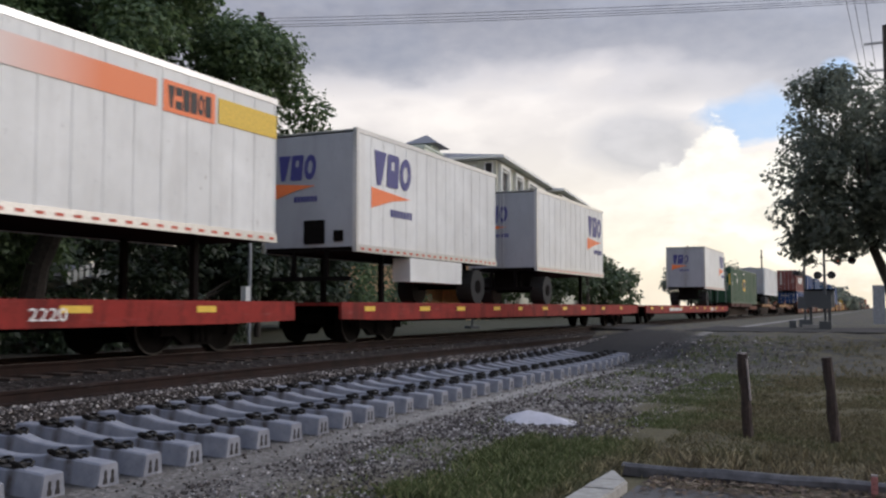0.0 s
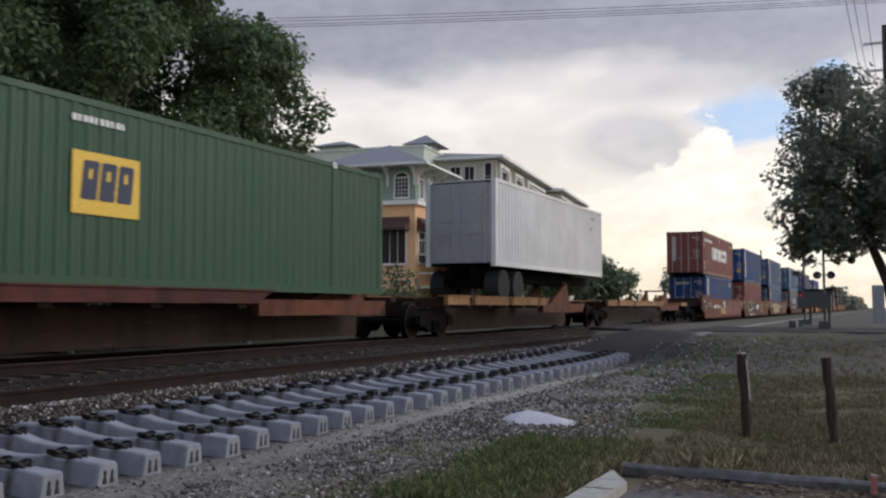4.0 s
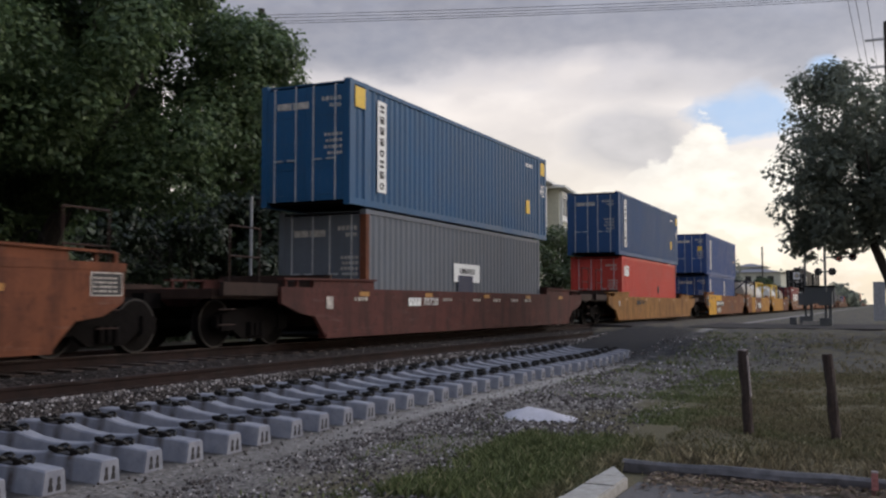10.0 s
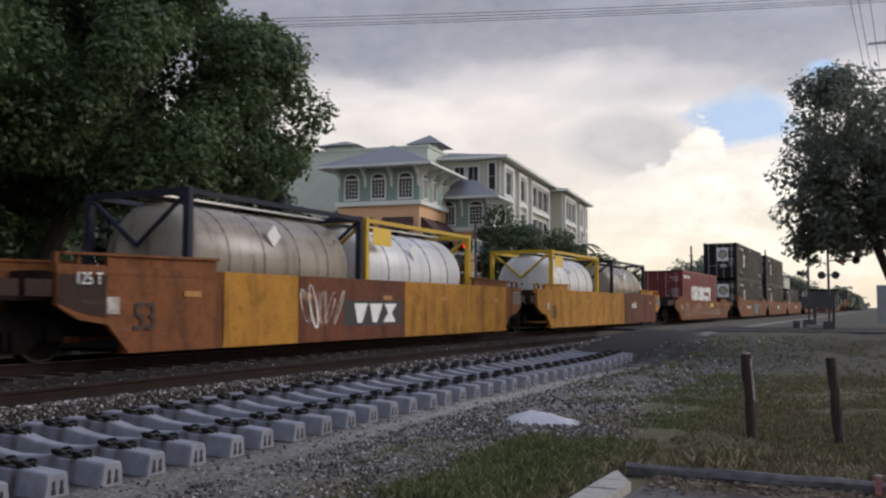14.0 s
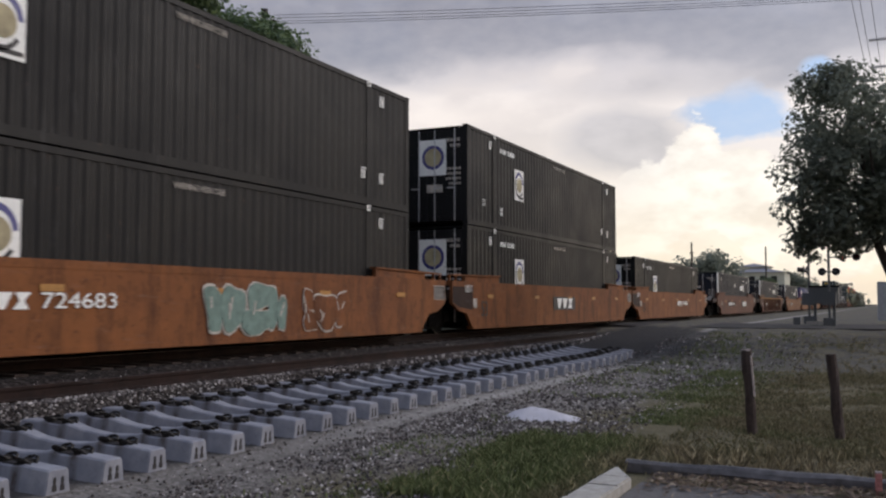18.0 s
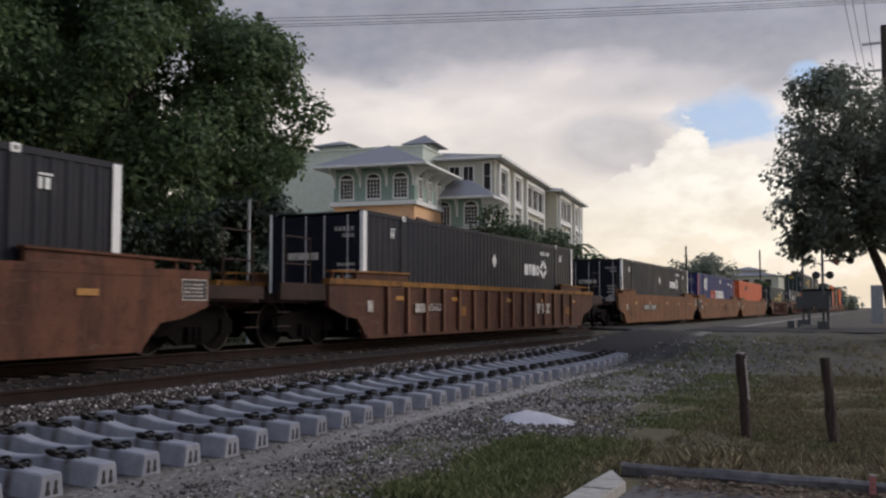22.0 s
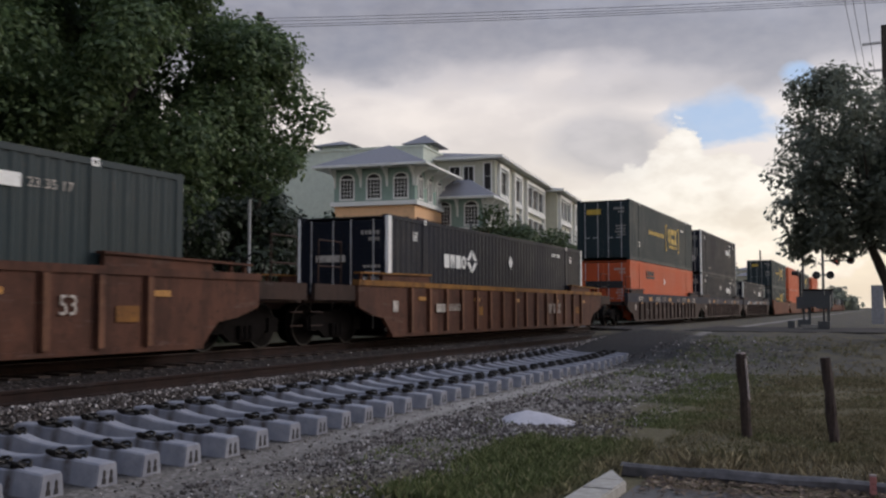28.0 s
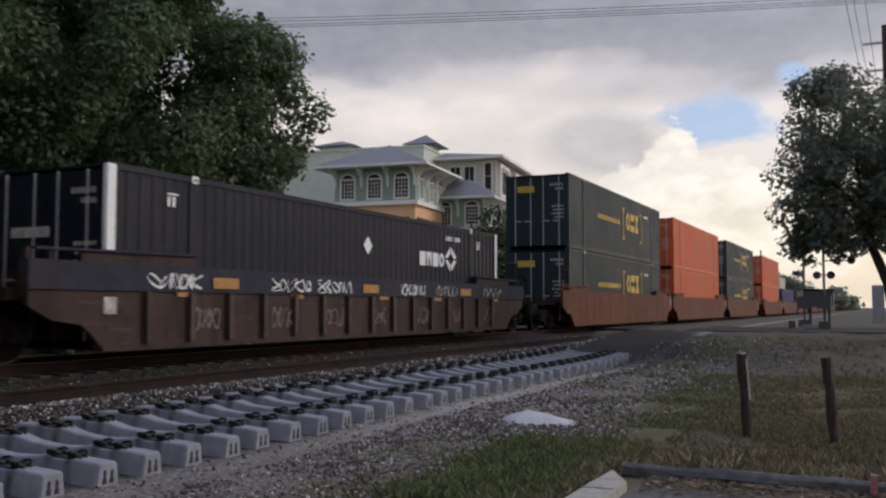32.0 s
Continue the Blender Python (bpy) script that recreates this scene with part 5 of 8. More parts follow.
def gold_mark(c, h, w, z0, second=False, code=True):
    y = -w - 0.006
    for x, s in ((0.1, 1), (3.8, -1)):
        bm = bmesh.new()
        a, b = sorted((x, x + s * 0.11))
        box(bm, a, b, y - 0.003, y + 0.003, z0 + 0.86, z0 + 2.32)
        for zz in (0.86, 2.22):
            a2, b2 = sorted((x + s * 0.11, x + s * 0.34))
            box(bm, a2, b2, y - 0.003, y + 0.003, z0 + zz, z0 + zz + 0.10)
        part("bracket", bm, GOLD, c, "gold square bracket")
    block_word(c, GOLD, 0.68, z0 + 1.32, 2.55, 0.84, y, "oax", "three plain gold shapes")
    bars(c, GOLD, -4.05, z0 + 1.5, 3.75, 0.2, y, 17)
    if second:
        bars(c, GOLD, 0.9, z0 + 1.05, 2.3, 0.17, y, 10)
    if code:
        bars(c, WHITE_MARK, 4.35, z0 + 2.2, 0.9, 0.12, y, 8)
    corner_marks(c, h, w, z0, 2.9)
    part("door_mark", boxes((-h - 0.03, -h - 0.02, 0.1, 0.8, z0 + 2.2, z0 + 2.45)), GOLD, c, "small gold mark on the doors")


def tank(s0, s1, skin, frame_mat, label):
    c = rolling("tank_container", (s0 + s1) / 2, label, "tank container", "containers of the train")
    h, w, z0, H = (s1 - s0) / 2, 1.219, 0.33, 2.59
    prof = [(-h + 0.12, 0.05), (-h + 0.16, 0.6), (-h + 0.28, 0.95), (-h + 0.5, 1.1), (h - 0.5, 1.1), (h - 0.28, 0.95), (h - 0.16, 0.6), (h - 0.12, 0.05)]
    vs = [(x, r * math.cos(t), z0 + 1.35 + r * math.sin(t)) for x, r in prof for t in np.linspace(0, math.tau, 29)[:-1]]
    fs = [(i * 28 + k, i * 28 + (k + 1) % 28, (i + 1) * 28 + (k + 1) % 28, (i + 1) * 28 + k) for i in range(len(prof) - 1) for k in range(28)]
    shell = pydata("tank_shell", vs, fs, skin)
    shell.polygons.foreach_set("use_smooth", [True] * len(fs))
    part("tank_shell", shell, skin, c)
    for x in (-1.7, -0.6, 0.6, 1.7):
        part("band", tubes(((x - 0.018, 0, z0 + 1.35), (x + 0.018, 0, z0 + 1.35), 1.108), n=28), TANK_BAND, c)
    for sx in (-1, 1):
        for sy in (-1, 1):
            part("corner_post", boxes((min(sx * h, sx * (h - 0.13)), max(sx * h, sx * (h - 0.13)), min(sy * w, sy * (w - 0.13)), max(sy * w, sy * (w - 0.13)), z0, z0 + H)), frame_mat, c)
        for z in (z0, z0 + H - 0.12):
            part("end_beam", boxes((min(sx * h, sx * (h - 0.1)), max(sx * h, sx * (h - 0.1)), -w + 0.13, w - 0.13, z, z + 0.12)), frame_mat, c)
        part("end_brace", tubes(((sx * (h - 0.05), -w + 0.1, z0 + H - 0.1), (sx * (h - 0.05), 0, z0 + 1.6), 0.045), ((sx * (h - 0.05), w - 0.1, z0 + H - 0.1), (sx * (h - 0.05), 0, z0 + 1.6), 0.045)), frame_mat, c)
    for sy in (-1, 1):
        for z in (z0 + 0.02, z0 + H - 0.11):
            part("side_beam", boxes((-h + 0.13, h - 0.13, min(sy * w, sy * (w - 0.09)), max(sy * w, sy * (w - 0.09)), z, z + 0.09)), frame_mat, c)
    part("walkway", boxes((-h + 0.3, h - 0.3, -0.35, 0.35, z0 + H - 0.09, z0 + H - 0.05)), SILVER, c)
    part("manhole", tubes(((0.2, 0, z0 + 2.4), (0.2, 0, z0 + 2.58), 0.3), n=16), STEEL_DARK, c)
    shape(c, WHITE_MARK, [(-0.25, z0 + 2.15), (-0.02, z0 + 1.92), (-0.25, z0 + 1.69), (-0.48, z0 + 1.92)], -1.05, "placard", "white diamond placard")
    if skin is TANK_WHITE:
        plate(c, YELLOW_MARK, -h + 0.3, -h + 1.2, z0 + H - 0.62, z0 + H - 0.2, -w - 0.004, "sign_plate", "yellow sign plate")


def wells():
    for i, s in enumerate((144.75, 164.5, 184.2)):
        car_marks(well_car(s, WELL_BROWN, "rust-stained brown articulated well car with spray-painted sides", left=2 if i == 0 else 0, right=2 if i == 2 else 1), i)
    car_marks(well_car(208.05, WELL_MAROON, "dark red low-sided well car with white lettering", single=True, top=1.16, low=0.14), 30)
    car_marks(well_car(231.95, WELL_AMBER, "yellow-brown low-sided well car with dark lettering", single=True, top=1.16, low=0.14), 31)
    for i, s in enumerate((255.35, 275.0, 295.1)):
        car_marks(well_car(s, WELL_YELLOW if i == 2 else WELL_ORANGE, "orange and yellow articulated well car", half=8.45, left=2 if i == 0 else 0, right=2 if i == 2 else 1), 3 + i)
    car_marks(well_car(318.3, WELL_ORANGE, "orange well car covered with pale spray-painted lines", single=True, top=1.24), 6)
    for i, s in enumerate((342.0, 361.9, 381.6)):
        car_marks(well_car(s, WELL_ORANGE, "orange articulated well car under black containers", left=2 if i == 0 else 0, right=2 if i == 2 else 1), 7 + i)
    car_marks(well_car(405.5, WELL_RUSSET, "orange well car with a dark name plate", single=True), 10)
    car_marks(well_car(429.35, WELL_RIBBED, "rust brown ribbed well car with yellow top edge", single=True, ribbed=True, top_mat=CHORD_YELLOW), 20)
    for i, s in enumerate((453.2, 472.95, 492.6)):
        car_marks(well_car(s, WELL_FADED, "faded orange articulated well car", left=2 if i == 0 else 0, right=2 if i == 2 else 1), 11 + i)
    car_marks(well_car(516.7, WELL_RIBBED, "rust brown ribbed well car with pale mark", single=True, ribbed=True), 21)
    car_marks(well_car(540.3, WELL_RIBBED, "rust brown ribbed well car with worn yellow patches", single=True, ribbed=True, top_mat=CHORD_YELLOW), 22)
    for i, s in enumerate((564.5, 584.0, 604.25)):
        car_marks(well_car(s, WELL_DARK, "dark brown ribbed well car with navy top edge and scribbles", left=2 if i == 0 else 0, right=2 if i == 2 else 1, ribbed=True, top_mat=NAVY_CHORD, top=1.5, chord=0.42, low=0.2), 14 + i)
    for i, s in enumerate((628.0, 647.9, 668.1)):
        well_car(s, WELL_BROWN, "brown articulated well car in the distance", left=2 if i == 0 else 0, right=2 if i == 2 else 1)
    for s in (691.6, 711.4, 731.2, 755, 775, 795, 819):
        well_car(s, WELL_BROWN, "brown well car in the distance", left=1, right=1)


def scribble(parent, mat, x, z, w, h, y, seed, n=4, thick=0.025):
    """Looping spray-painted lines that spell nothing."""
    rng = random.Random(seed)
    for k in range(n):
        cx, cz = x + w * (k + 0.5) / n, z + h / 2
        rx, rz, ph = w / n * rng.uniform(0.4, 0.62), h * rng.uniform(0.35, 0.5), rng.uniform(0, 6)
        fx, fz = rng.choice((1, 2, 2)), rng.choice((1, 2, 3))
        pts = [Vector((cx + rx * math.sin(fx * a + ph), cz + rz * math.cos(fz * a))) for a in np.linspace(0, 5.4, 26)]
        bm = bmesh.new()
        rows = []
        for i, p in enumerate(pts):
            d = pts[min(i + 1, len(pts) - 1)] - pts[max(i - 1, 0)]
            nrm = Vector((-d.y, d.x)).normalized() * thick * (0.75 + 0.4 * math.sin(i * 0.5 + ph)) if d.length > 1e-5 else Vector((0, thick))
            rows.append([bm.verts.new((q.x, y - 0.0005 * k, q.y)) for q in (p - nrm, p + nrm)])
        for a, b in zip(rows, rows[1:]):
            bm.faces.new((a[0], b[0], b[1], a[1]))
        part("spray_scrawl", bm, mat, parent, "looping spray-painted line")


def bubbles(car, x0, x1, z0, z1, y, fill, line, seed):
    """Fat overlapping spray-painted lobes with dark rims and inner strokes, spelling nothing."""
    rng = random.Random(seed)
    back, ink = bmesh.new(), bmesh.new()
    x, i = x0, 0
    H = z1 - z0
    while x < x1 - 0.2:
        wd = min(rng.uniform(0.42, 0.95), x1 - x)
        lean, cx, cz = rng.uniform(-0.25, 0.35), x + wd / 2, (z0 + z1) / 2 + rng.uniform(-0.05, 0.05) * H
        lobes = rng.choice((((0, 0, 1.0, 1.0),), ((0, 0.25, 0.8, 0.6), (0.05, -0.28, 1.0, 0.55)), ((-0.25, 0, 0.62, 1.0), (0.28, -0.1, 0.62, 0.8)), ((0, -0.05, 0.95, 0.95),)))
        for u, v, kx, kz in lobes:
            ph, p2 = rng.uniform(0, 6), rng.uniform(0, 6)
            sq = rng.uniform(0.55, 0.95)

            def ring(g, drop=0.0):
                out = []
                for t in np.linspace(0, math.tau, 23)[:-1]:
                    c, s = math.cos(t), math.sin(t)
                    ex, ez = math.copysign(abs(c) ** sq, c), math.copysign(abs(s) ** sq, s)
                    k = 1 + 0.10 * math.sin(3 * t + ph) + 0.06 * math.sin(5 * t + p2)
                    pz = v * H + kz * H / 2 * ez * k * g
                    out.append((cx + u * wd + lean * pz + (kx * wd * 0.56 * g - drop) * ex * k, cz + pz))
                return out
            yy = y - 0.0016 * (i % 4)
            prism(back, ring(1.0), "y", yy - 0.001, yy)
            front = bmesh.new()
            prism(front, ring(0.9), "y", yy - 0.0145 - 0.0016 * (i % 4), yy - 0.004)
            part("spray_shape", front, fill, car, "fat rounded spray-painted shape")
            i += 1
        # inner strokes
        for _ in range(rng.choice((1, 2, 2))):
            px, pz = cx + rng.uniform(-0.25, 0.25) * wd, cz + rng.uniform(-0.3, 0.1) * H
            a = rng.uniform(0.9, 2.1)
            L = rng.uniform(0.2, 0.42) * H
            d = (math.cos(a) * L, math.sin(a) * L)
            n = (-math.sin(a) * 0.018, math.cos(a) * 0.018)
            prism(ink, [(px - n[0], pz - n[1]), (px + d[0] - n[0], pz + d[1] - n[1]), (px + d[0] + n[0], pz + d[1] + n[1]), (px + n[0], pz + n[1])], "y", y - 0.026, y - 0.023)
        x += wd * 0.88
    part("spray_rim", back, line, car, "dark spray-painted rims")
    part("spray_stroke", ink, line, car)


def shards(car, x0, x1, z0, z1, y, fill, line, dark, seed, share=0.45):
    """Full-height angular spray-painted blocks with outlines and dark wedges between, spelling nothing."""
    rng = random.Random(seed)
    H, x, i = z1 - z0, x0, 0
    while x < x1 - 0.25:
        wd = min(rng.uniform(0.55, 1.05), x1 - x)
        k, foot = rng.uniform(-0.18, 0.18), rng.uniform(0.0, 0.1) * H
        body = [(x - 0.05, z0 + foot), (x + wd * rng.uniform(0.25, 0.4), z0 + rng.uniform(0, 0.08) * H), (x + wd * rng.uniform(0.42, 0.5), z0 + rng.uniform(0.18, 0.34) * H), (x + wd * rng.uniform(0.6, 0.7), z0), (x + wd + 0.05, z0 + foot), (x + wd + k, z0 + rng.uniform(0.4, 0.55) * H),
                (x + wd * 0.95 + k, z1 - rng.uniform(0, 0.1) * H), (x + wd * rng.uniform(0.6, 0.72), z1), (x + wd * 0.52, z1 - rng.uniform(0.12, 0.3) * H), (x + wd * 0.3, z1 - rng.uniform(0, 0.06) * H), (x + k, z1 - rng.uniform(0.02, 0.12) * H), (x + k - 0.04, z0 + rng.uniform(0.45, 0.6) * H)]
        cx, cz = x + wd / 2, (z0 + z1) / 2
        yy = y - 0.0012 * (i % 3)
        for grow, mat, name, d, lb in ((1.0, line, "spray_rim", 0.0, "outline of a spray-painted block"), (0.93, fill, "spray_shape", 0.004, "angular spray-painted block")):
            bm = bmesh.new()
            prism(bm, [(cx + (px - cx) * (grow if grow == 1.0 else 0.91), cz + (pz - cz) * grow) for px, pz in body], "y", yy - d - 0.003, yy - d)
            part(name, bm, mat, car, lb)
        for _ in range(2 if share >= 1.0 else int(rng.random() < share)):
            px, pz, r = cx + rng.uniform(-0.2, 0.2) * wd, cz + rng.uniform(-0.25, 0.25) * H, rng.uniform(0.10, 0.2)
            bm = bmesh.new()
            prism(bm, [(px - r, pz), (px - 0.2 * r, pz - 1.2 * r), (px + r, pz - 0.3 * r), (px + 0.5 * r, pz + r), (px - 0.4 * r, pz + 0.7 * r)], "y", yy - 0.014, yy - 0.011)
            part("spray_wedge", bm, dark, car, "dark spray-painted wedge")
        x += wd * 0.97
        i += 1


def number(car, text, x0, x1, z, mat, size=None):
    """Fleet number fitted between x0 and x1."""
    size = size or 0.32
    me = lettering(text, size)
    wide = max(v.co.x for v in me.vertices) - min(v.co.x for v in me.vertices)
    write(text, size, mat, car, ((x0 + x1) / 2, -1.582, z), "painted fleet number", (x1 - x0) / wide)


def name_plate(car, x0, x1, z0, z1):
    plate(car, BLACK_MARK, x0, x1, z0, z1, -1.577, "name_plate", "black plate with plain white shapes")
    block_word(car, WHITE_MARK, x0 + 0.12 * (x1 - x0), z0 + 0.12 * (z1 - z0), 0.76 * (x1 - x0), 0.76 * (z1 - z0), -1.584, "vvx", lean=0.15)


def car_marks(car, i):
    y = -1.574
    rng = random.Random(100 + i)
    if i in (0, 1, 2, 4, 5, 7, 8, 9, 10, 11, 12, 13):
        write("53", 0.62, BLACK_MARK, car, (-7.55, y - 0.008, 0.66), "black painted number", 0.85)
    if i in (0, 1, 2, 3, 4, 8, 9, 12):
        bm = bmesh.new()
        hi = 9.27 if i == 3 or i == 4 else 9.72
        prism(bm, [(-hi + 0.02, 0.88), (-hi + 0.45, 0.74), (-8.36, 0.66), (-8.34, 1.30), (-hi + 0.02, 1.30)], "y", y + 0.012, y + 0.018)
        part("end_patch", bm, WELL_SOOT, car, "sooty dark patch at the car's end")
        write("125 T", 0.26, WHITE_MARK, car, (-8.72, y - 0.02, 1.24), "white painted load figure", 0.85)
    for k in range(5):
        x = -7.0 + k * 3.5 + rng.uniform(-0.4, 0.4)
        plate(car, REFLECT, x, x + 0.42, 1.0, 1.10, y - 0.004, "reflector", "yellow-orange reflective plate")
    plate(car, FADED_MARK, -8.35, -8.1, 0.72, 0.98, y - 0.004, "small_plate", "pale small plate")
    if i == 0:
        block_word(car, WHITE_MARK, -5.0, 0.78, 1.35, 0.22, y - 0.006, "bvvx", lean=0.15)
        number(car, "726204", -3.54, -2.03, 0.88, WHITE_MARK)
        shards(car, 0.2, 8.2, 0.17, 1.44, y - 0.012, SPRAY_RED, WELL_SOOT, INK, 3, 1.0)
        for k in range(4):
            scribble(car, FADED_MARK, 0.5 + k * 1.9, 0.4, 1.3, 0.8, y - 0.030, 400 + k, 2, 0.012)
        for k in range(3):
            scribble(car, WHITE_MARK, -0.95, 1.0 - k * 0.32, 1.05, 0.28, y - 0.010, 40 + k, 3, 0.03)
        bubbles(car, -1.95, -1.26, 0.34, 0.85, y - 0.005, GOLD, WELL_BROWN, 8)
        scribble(car, FADED_MARK, -7.2, 0.85, 1.5, 0.45, y - 0.006, 61, 3, 0.02)
    elif i == 1:
        name_plate(car, -1.44, 1.08, 0.63, 1.12)
        shards(car, -6.4, -2.4, 0.18, 1.38, y - 0.012, INK, WHITE_MARK, WHITE_MARK, 5, 0.7)
        scribble(car, FADED_MARK, 1.75, 0.3, 2.6, 0.95, y - 0.006, 72, 4, 0.018)
    elif i == 2:
        bubbles(car, -5.75, -0.4, 0.24, 1.30, y - 0.004, CREAM, BLACK_MARK, 12)
        scribble(car, FADED_MARK, -7.0, 0.75, 0.5, 0.42, y - 0.006, 73, 2, 0.025)
        scribble(car, WHITE_MARK, -6.3, 0.78, 0.4, 0.4, y - 0.006, 74, 2, 0.025)
        plate(car, LOGO_ORANGE, -8.0, -7.3, 0.86, 1.12, y - 0.006, "patch", "orange paint patch")
        block_word(car, WHITE_MARK, 0.45, 0.84, 0.8, 0.19, y - 0.006, "bvvx", lean=0.15)
        number(car, "726204", 1.4, 2.7, 0.93, FADED_MARK)
        scribble(car, FADED_MARK, 4.2, 0.3, 2.6, 0.95, y - 0.006, 76, 4, 0.02)
    elif i == 3:
        part("yellow_side", boxes((-8.3, -5.3, y - 0.0045, y + 0.002, 0.12, 1.452)), WELL_YELLOW_CLEAN, car, "cleaner yellow paint section")
        part("yellow_side", boxes((-5.3, -2.95, y - 0.0045, y + 0.002, 1.06, 1.452)), WELL_YELLOW_CLEAN, car)
        write("53", 0.42, BLACK_MARK, car, (-7.98, y - 0.01, 0.75), "black painted number", 0.8)
        plate(car, BLACK_MARK, -5.26, -2.09, 0.70, 1.03, y - 0.006, "name_plate", "black number plate")
        block_word(car, WHITE_MARK, -5.15, 0.76, 1.2, 0.21, y - 0.012, "bvvx", lean=0.15)
        number(car, "733405", -3.79, -2.19, 0.865, WHITE_MARK, 0.3)
        bubbles(car, -5.0, -3.5, 0.26, 0.62, y - 0.004, FADED_MARK, BLACK_MARK, 21)
        scribble(car, BLACK_MARK, 0.9, 0.3, 1.8, 0.9, y - 0.006, 77, 3, 0.02)
        for k in range(4):
            bars(car, BLACK_MARK, -8.3 + k * 0.85, 1.2, 0.25, 0.14, y - 0.007, 2)
    elif i == 4:
        part("yellow_side", boxes((-5.6, -3.3, y - 0.0045, y + 0.002, 0.12, 1.452)), WELL_YELLOW, car, "yellow paint section")
        part("yellow_side", boxes((1.25, 7.9, y - 0.0045, y + 0.002, 0.12, 1.452)), WELL_YELLOW, car)
        part("brown_side", boxes((-3.27, 1.22, y - 0.0045, y + 0.002, 0.12, 1.452)), WELL_BROWN, car, "browner paint section")
        name_plate(car, -1.57, 1.12, 0.42, 0.98)
        scribble(car, WHITE_MARK, -3.2, 0.4, 0.6, 0.9, y - 0.008, 78, 2, 0.025)
        scribble(car, FADED_MARK, -2.6, 0.4, 1.0, 0.85, y - 0.008, 79, 3, 0.018)
    elif i == 5:
        part("brown_side", boxes((2.2, 8.3, y - 0.0045, y + 0.002, 0.12, 1.452)), WELL_BROWN, car, "browner paint section")
        block_word(car, WHITE_MARK, 3.4, 0.8, 0.9, 0.2, y - 0.01, "bvvx", lean=0.15)
    elif i == 6:
        for k, (a, b) in enumerate(((-7.8, -4.4), (-4.2, -1.4), (-1.2, 1.0), (1.3, 2.6), (2.8, 5.2))):
            scribble(car, FADED_MARK, a, 0.28, b - a, 0.82 if k < 3 else 0.5, y - 0.006, 80 + k, 6, 0.013)
        plate(car, YELLOW_MARK, 1.3, 2.3, 0.85, 1.1, y - 0.004, "reflector")
    elif i == 7:
        block_word(car, WHITE_MARK, -4.8, 0.75, 1.2, 0.23, y - 0.006, "bvvx", lean=0.15)
        number(car, "724683", -3.4, -2.0, 0.86, WHITE_MARK)
        bubbles(car, 0.05, 2.4, 0.32, 1.2, y - 0.004, SPRAY_TEAL, FADED_MARK, 31)
        bubbles(car, 3.0, 4.6, 0.32, 1.1, y - 0.004, WELL_ORANGE, FADED_MARK, 32)
    elif i == 8:
        name_plate(car, -1.35, 1.15, 0.62, 1.08)
    elif i == 9:
        block_word(car, WHITE_MARK, 0.3, 0.75, 1.2, 0.23, y - 0.006, "bvvx", lean=0.15)
        number(car, "724683", 1.7, 3.1, 0.86, WHITE_MARK)
    elif i == 10:
        plate(car, WELL_SOOT, -5.3, -1.9, 0.66, 1.02, y - 0.004, "name_plate", "black number plate")
        block_word(car, WHITE_MARK, -5.1, 0.72, 1.3, 0.23, y - 0.01, "bvvx", lean=0.15)
        number(car, "646110", -3.56, -2.18, 0.835, WHITE_MARK)
        name_plate(car, 1.74, 4.35, 0.62, 1.04)
    elif i == 11:
        plate(car, BLACK_MARK, -5.0, -2.1, 0.68, 1.0, y - 0.004, "name_plate", "black number plate")
        block_word(car, FADED_MARK, -4.85, 0.74, 1.1, 0.2, y - 0.01, "bvvx", lean=0.15)
        number(car, "765048", -3.5, -2.25, 0.84, FADED_MARK)
        number(car, "B", -1.8, -1.64, 0.86, BLACK_MARK, 0.26)
    elif i == 12:
        scribble(car, BLACK_MARK, -5.5, 0.35, 5.0, 0.85, y - 0.005, 90, 7, 0.012)
        block_word(car, WELL_BROWN, 0.9, 0.62, 1.8, 0.42, y - 0.006, "vvx", lean=0.15)
    elif i in (14, 15, 16):
        y = -1.612
        for k in range(9):
            x = -7.6 + k * 1.75 + rng.uniform(-0.3, 0.3)
            if k % 3 == 1:
                plate(car, REFLECT, x, x + 0.7, 1.15, 1.34, y - 0.004, "reflector", "yellow-orange reflective plate")
            else:
                scribble(car, WHITE_MARK if i == 16 and k < 6 else DULL_MARK if k % 2 else FADED_MARK, x, 1.12, 1.3 if i == 16 else 1.0, 0.27, y - 0.004, 200 + i * 10 + k, 5, 0.017)
        for k in range(7):
            scribble(car, DULL_MARK, -6.3 + k * 2.1 + rng.uniform(-0.3, 0.3), 0.42, 0.75, 0.42, -1.578, 300 + i * 10 + k, 3, 0.012)
    elif i in (20, 21, 22):
        block_word(car, FADED_MARK if i == 20 else DULL_MARK, 3.0 if i != 21 else 2.6, 0.62, 1.5, 0.34, -1.6, "vvx", lean=0.15)
        if i == 21:
            write("53", 0.42, FADED_MARK, car, (5.35, -1.6, 0.84), "faded painted number", 0.85)
        for x in (-3.3, 6.3):
            plate(car, CHORD_YELLOW, x, x + 0.5, 0.6, 0.85, -1.578, "patch", "worn yellow paint patch")
        block_word(car, FADED_MARK, -6.0, 0.7, 0.6, 0.22, -1.6, "bbb")
        number(car, "656628", -5.2, -4.3, 0.82, FADED_MARK, 0.26)
    elif i == 30:
        block_word(car, WHITE_MARK, -4.62, 0.78, 0.7, 0.2, y - 0.006, "bbb")
        number(car, "70720", -3.8, -2.94, 0.88, WHITE_MARK, 0.26)
        for x in (-7.2, -2.6, -0.6, 0.9, 2.4, 3.6):
            bars(car, FADED_MARK, x, 0.9, 0.6, 0.08, y - 0.006, 4)
    elif i == 31:
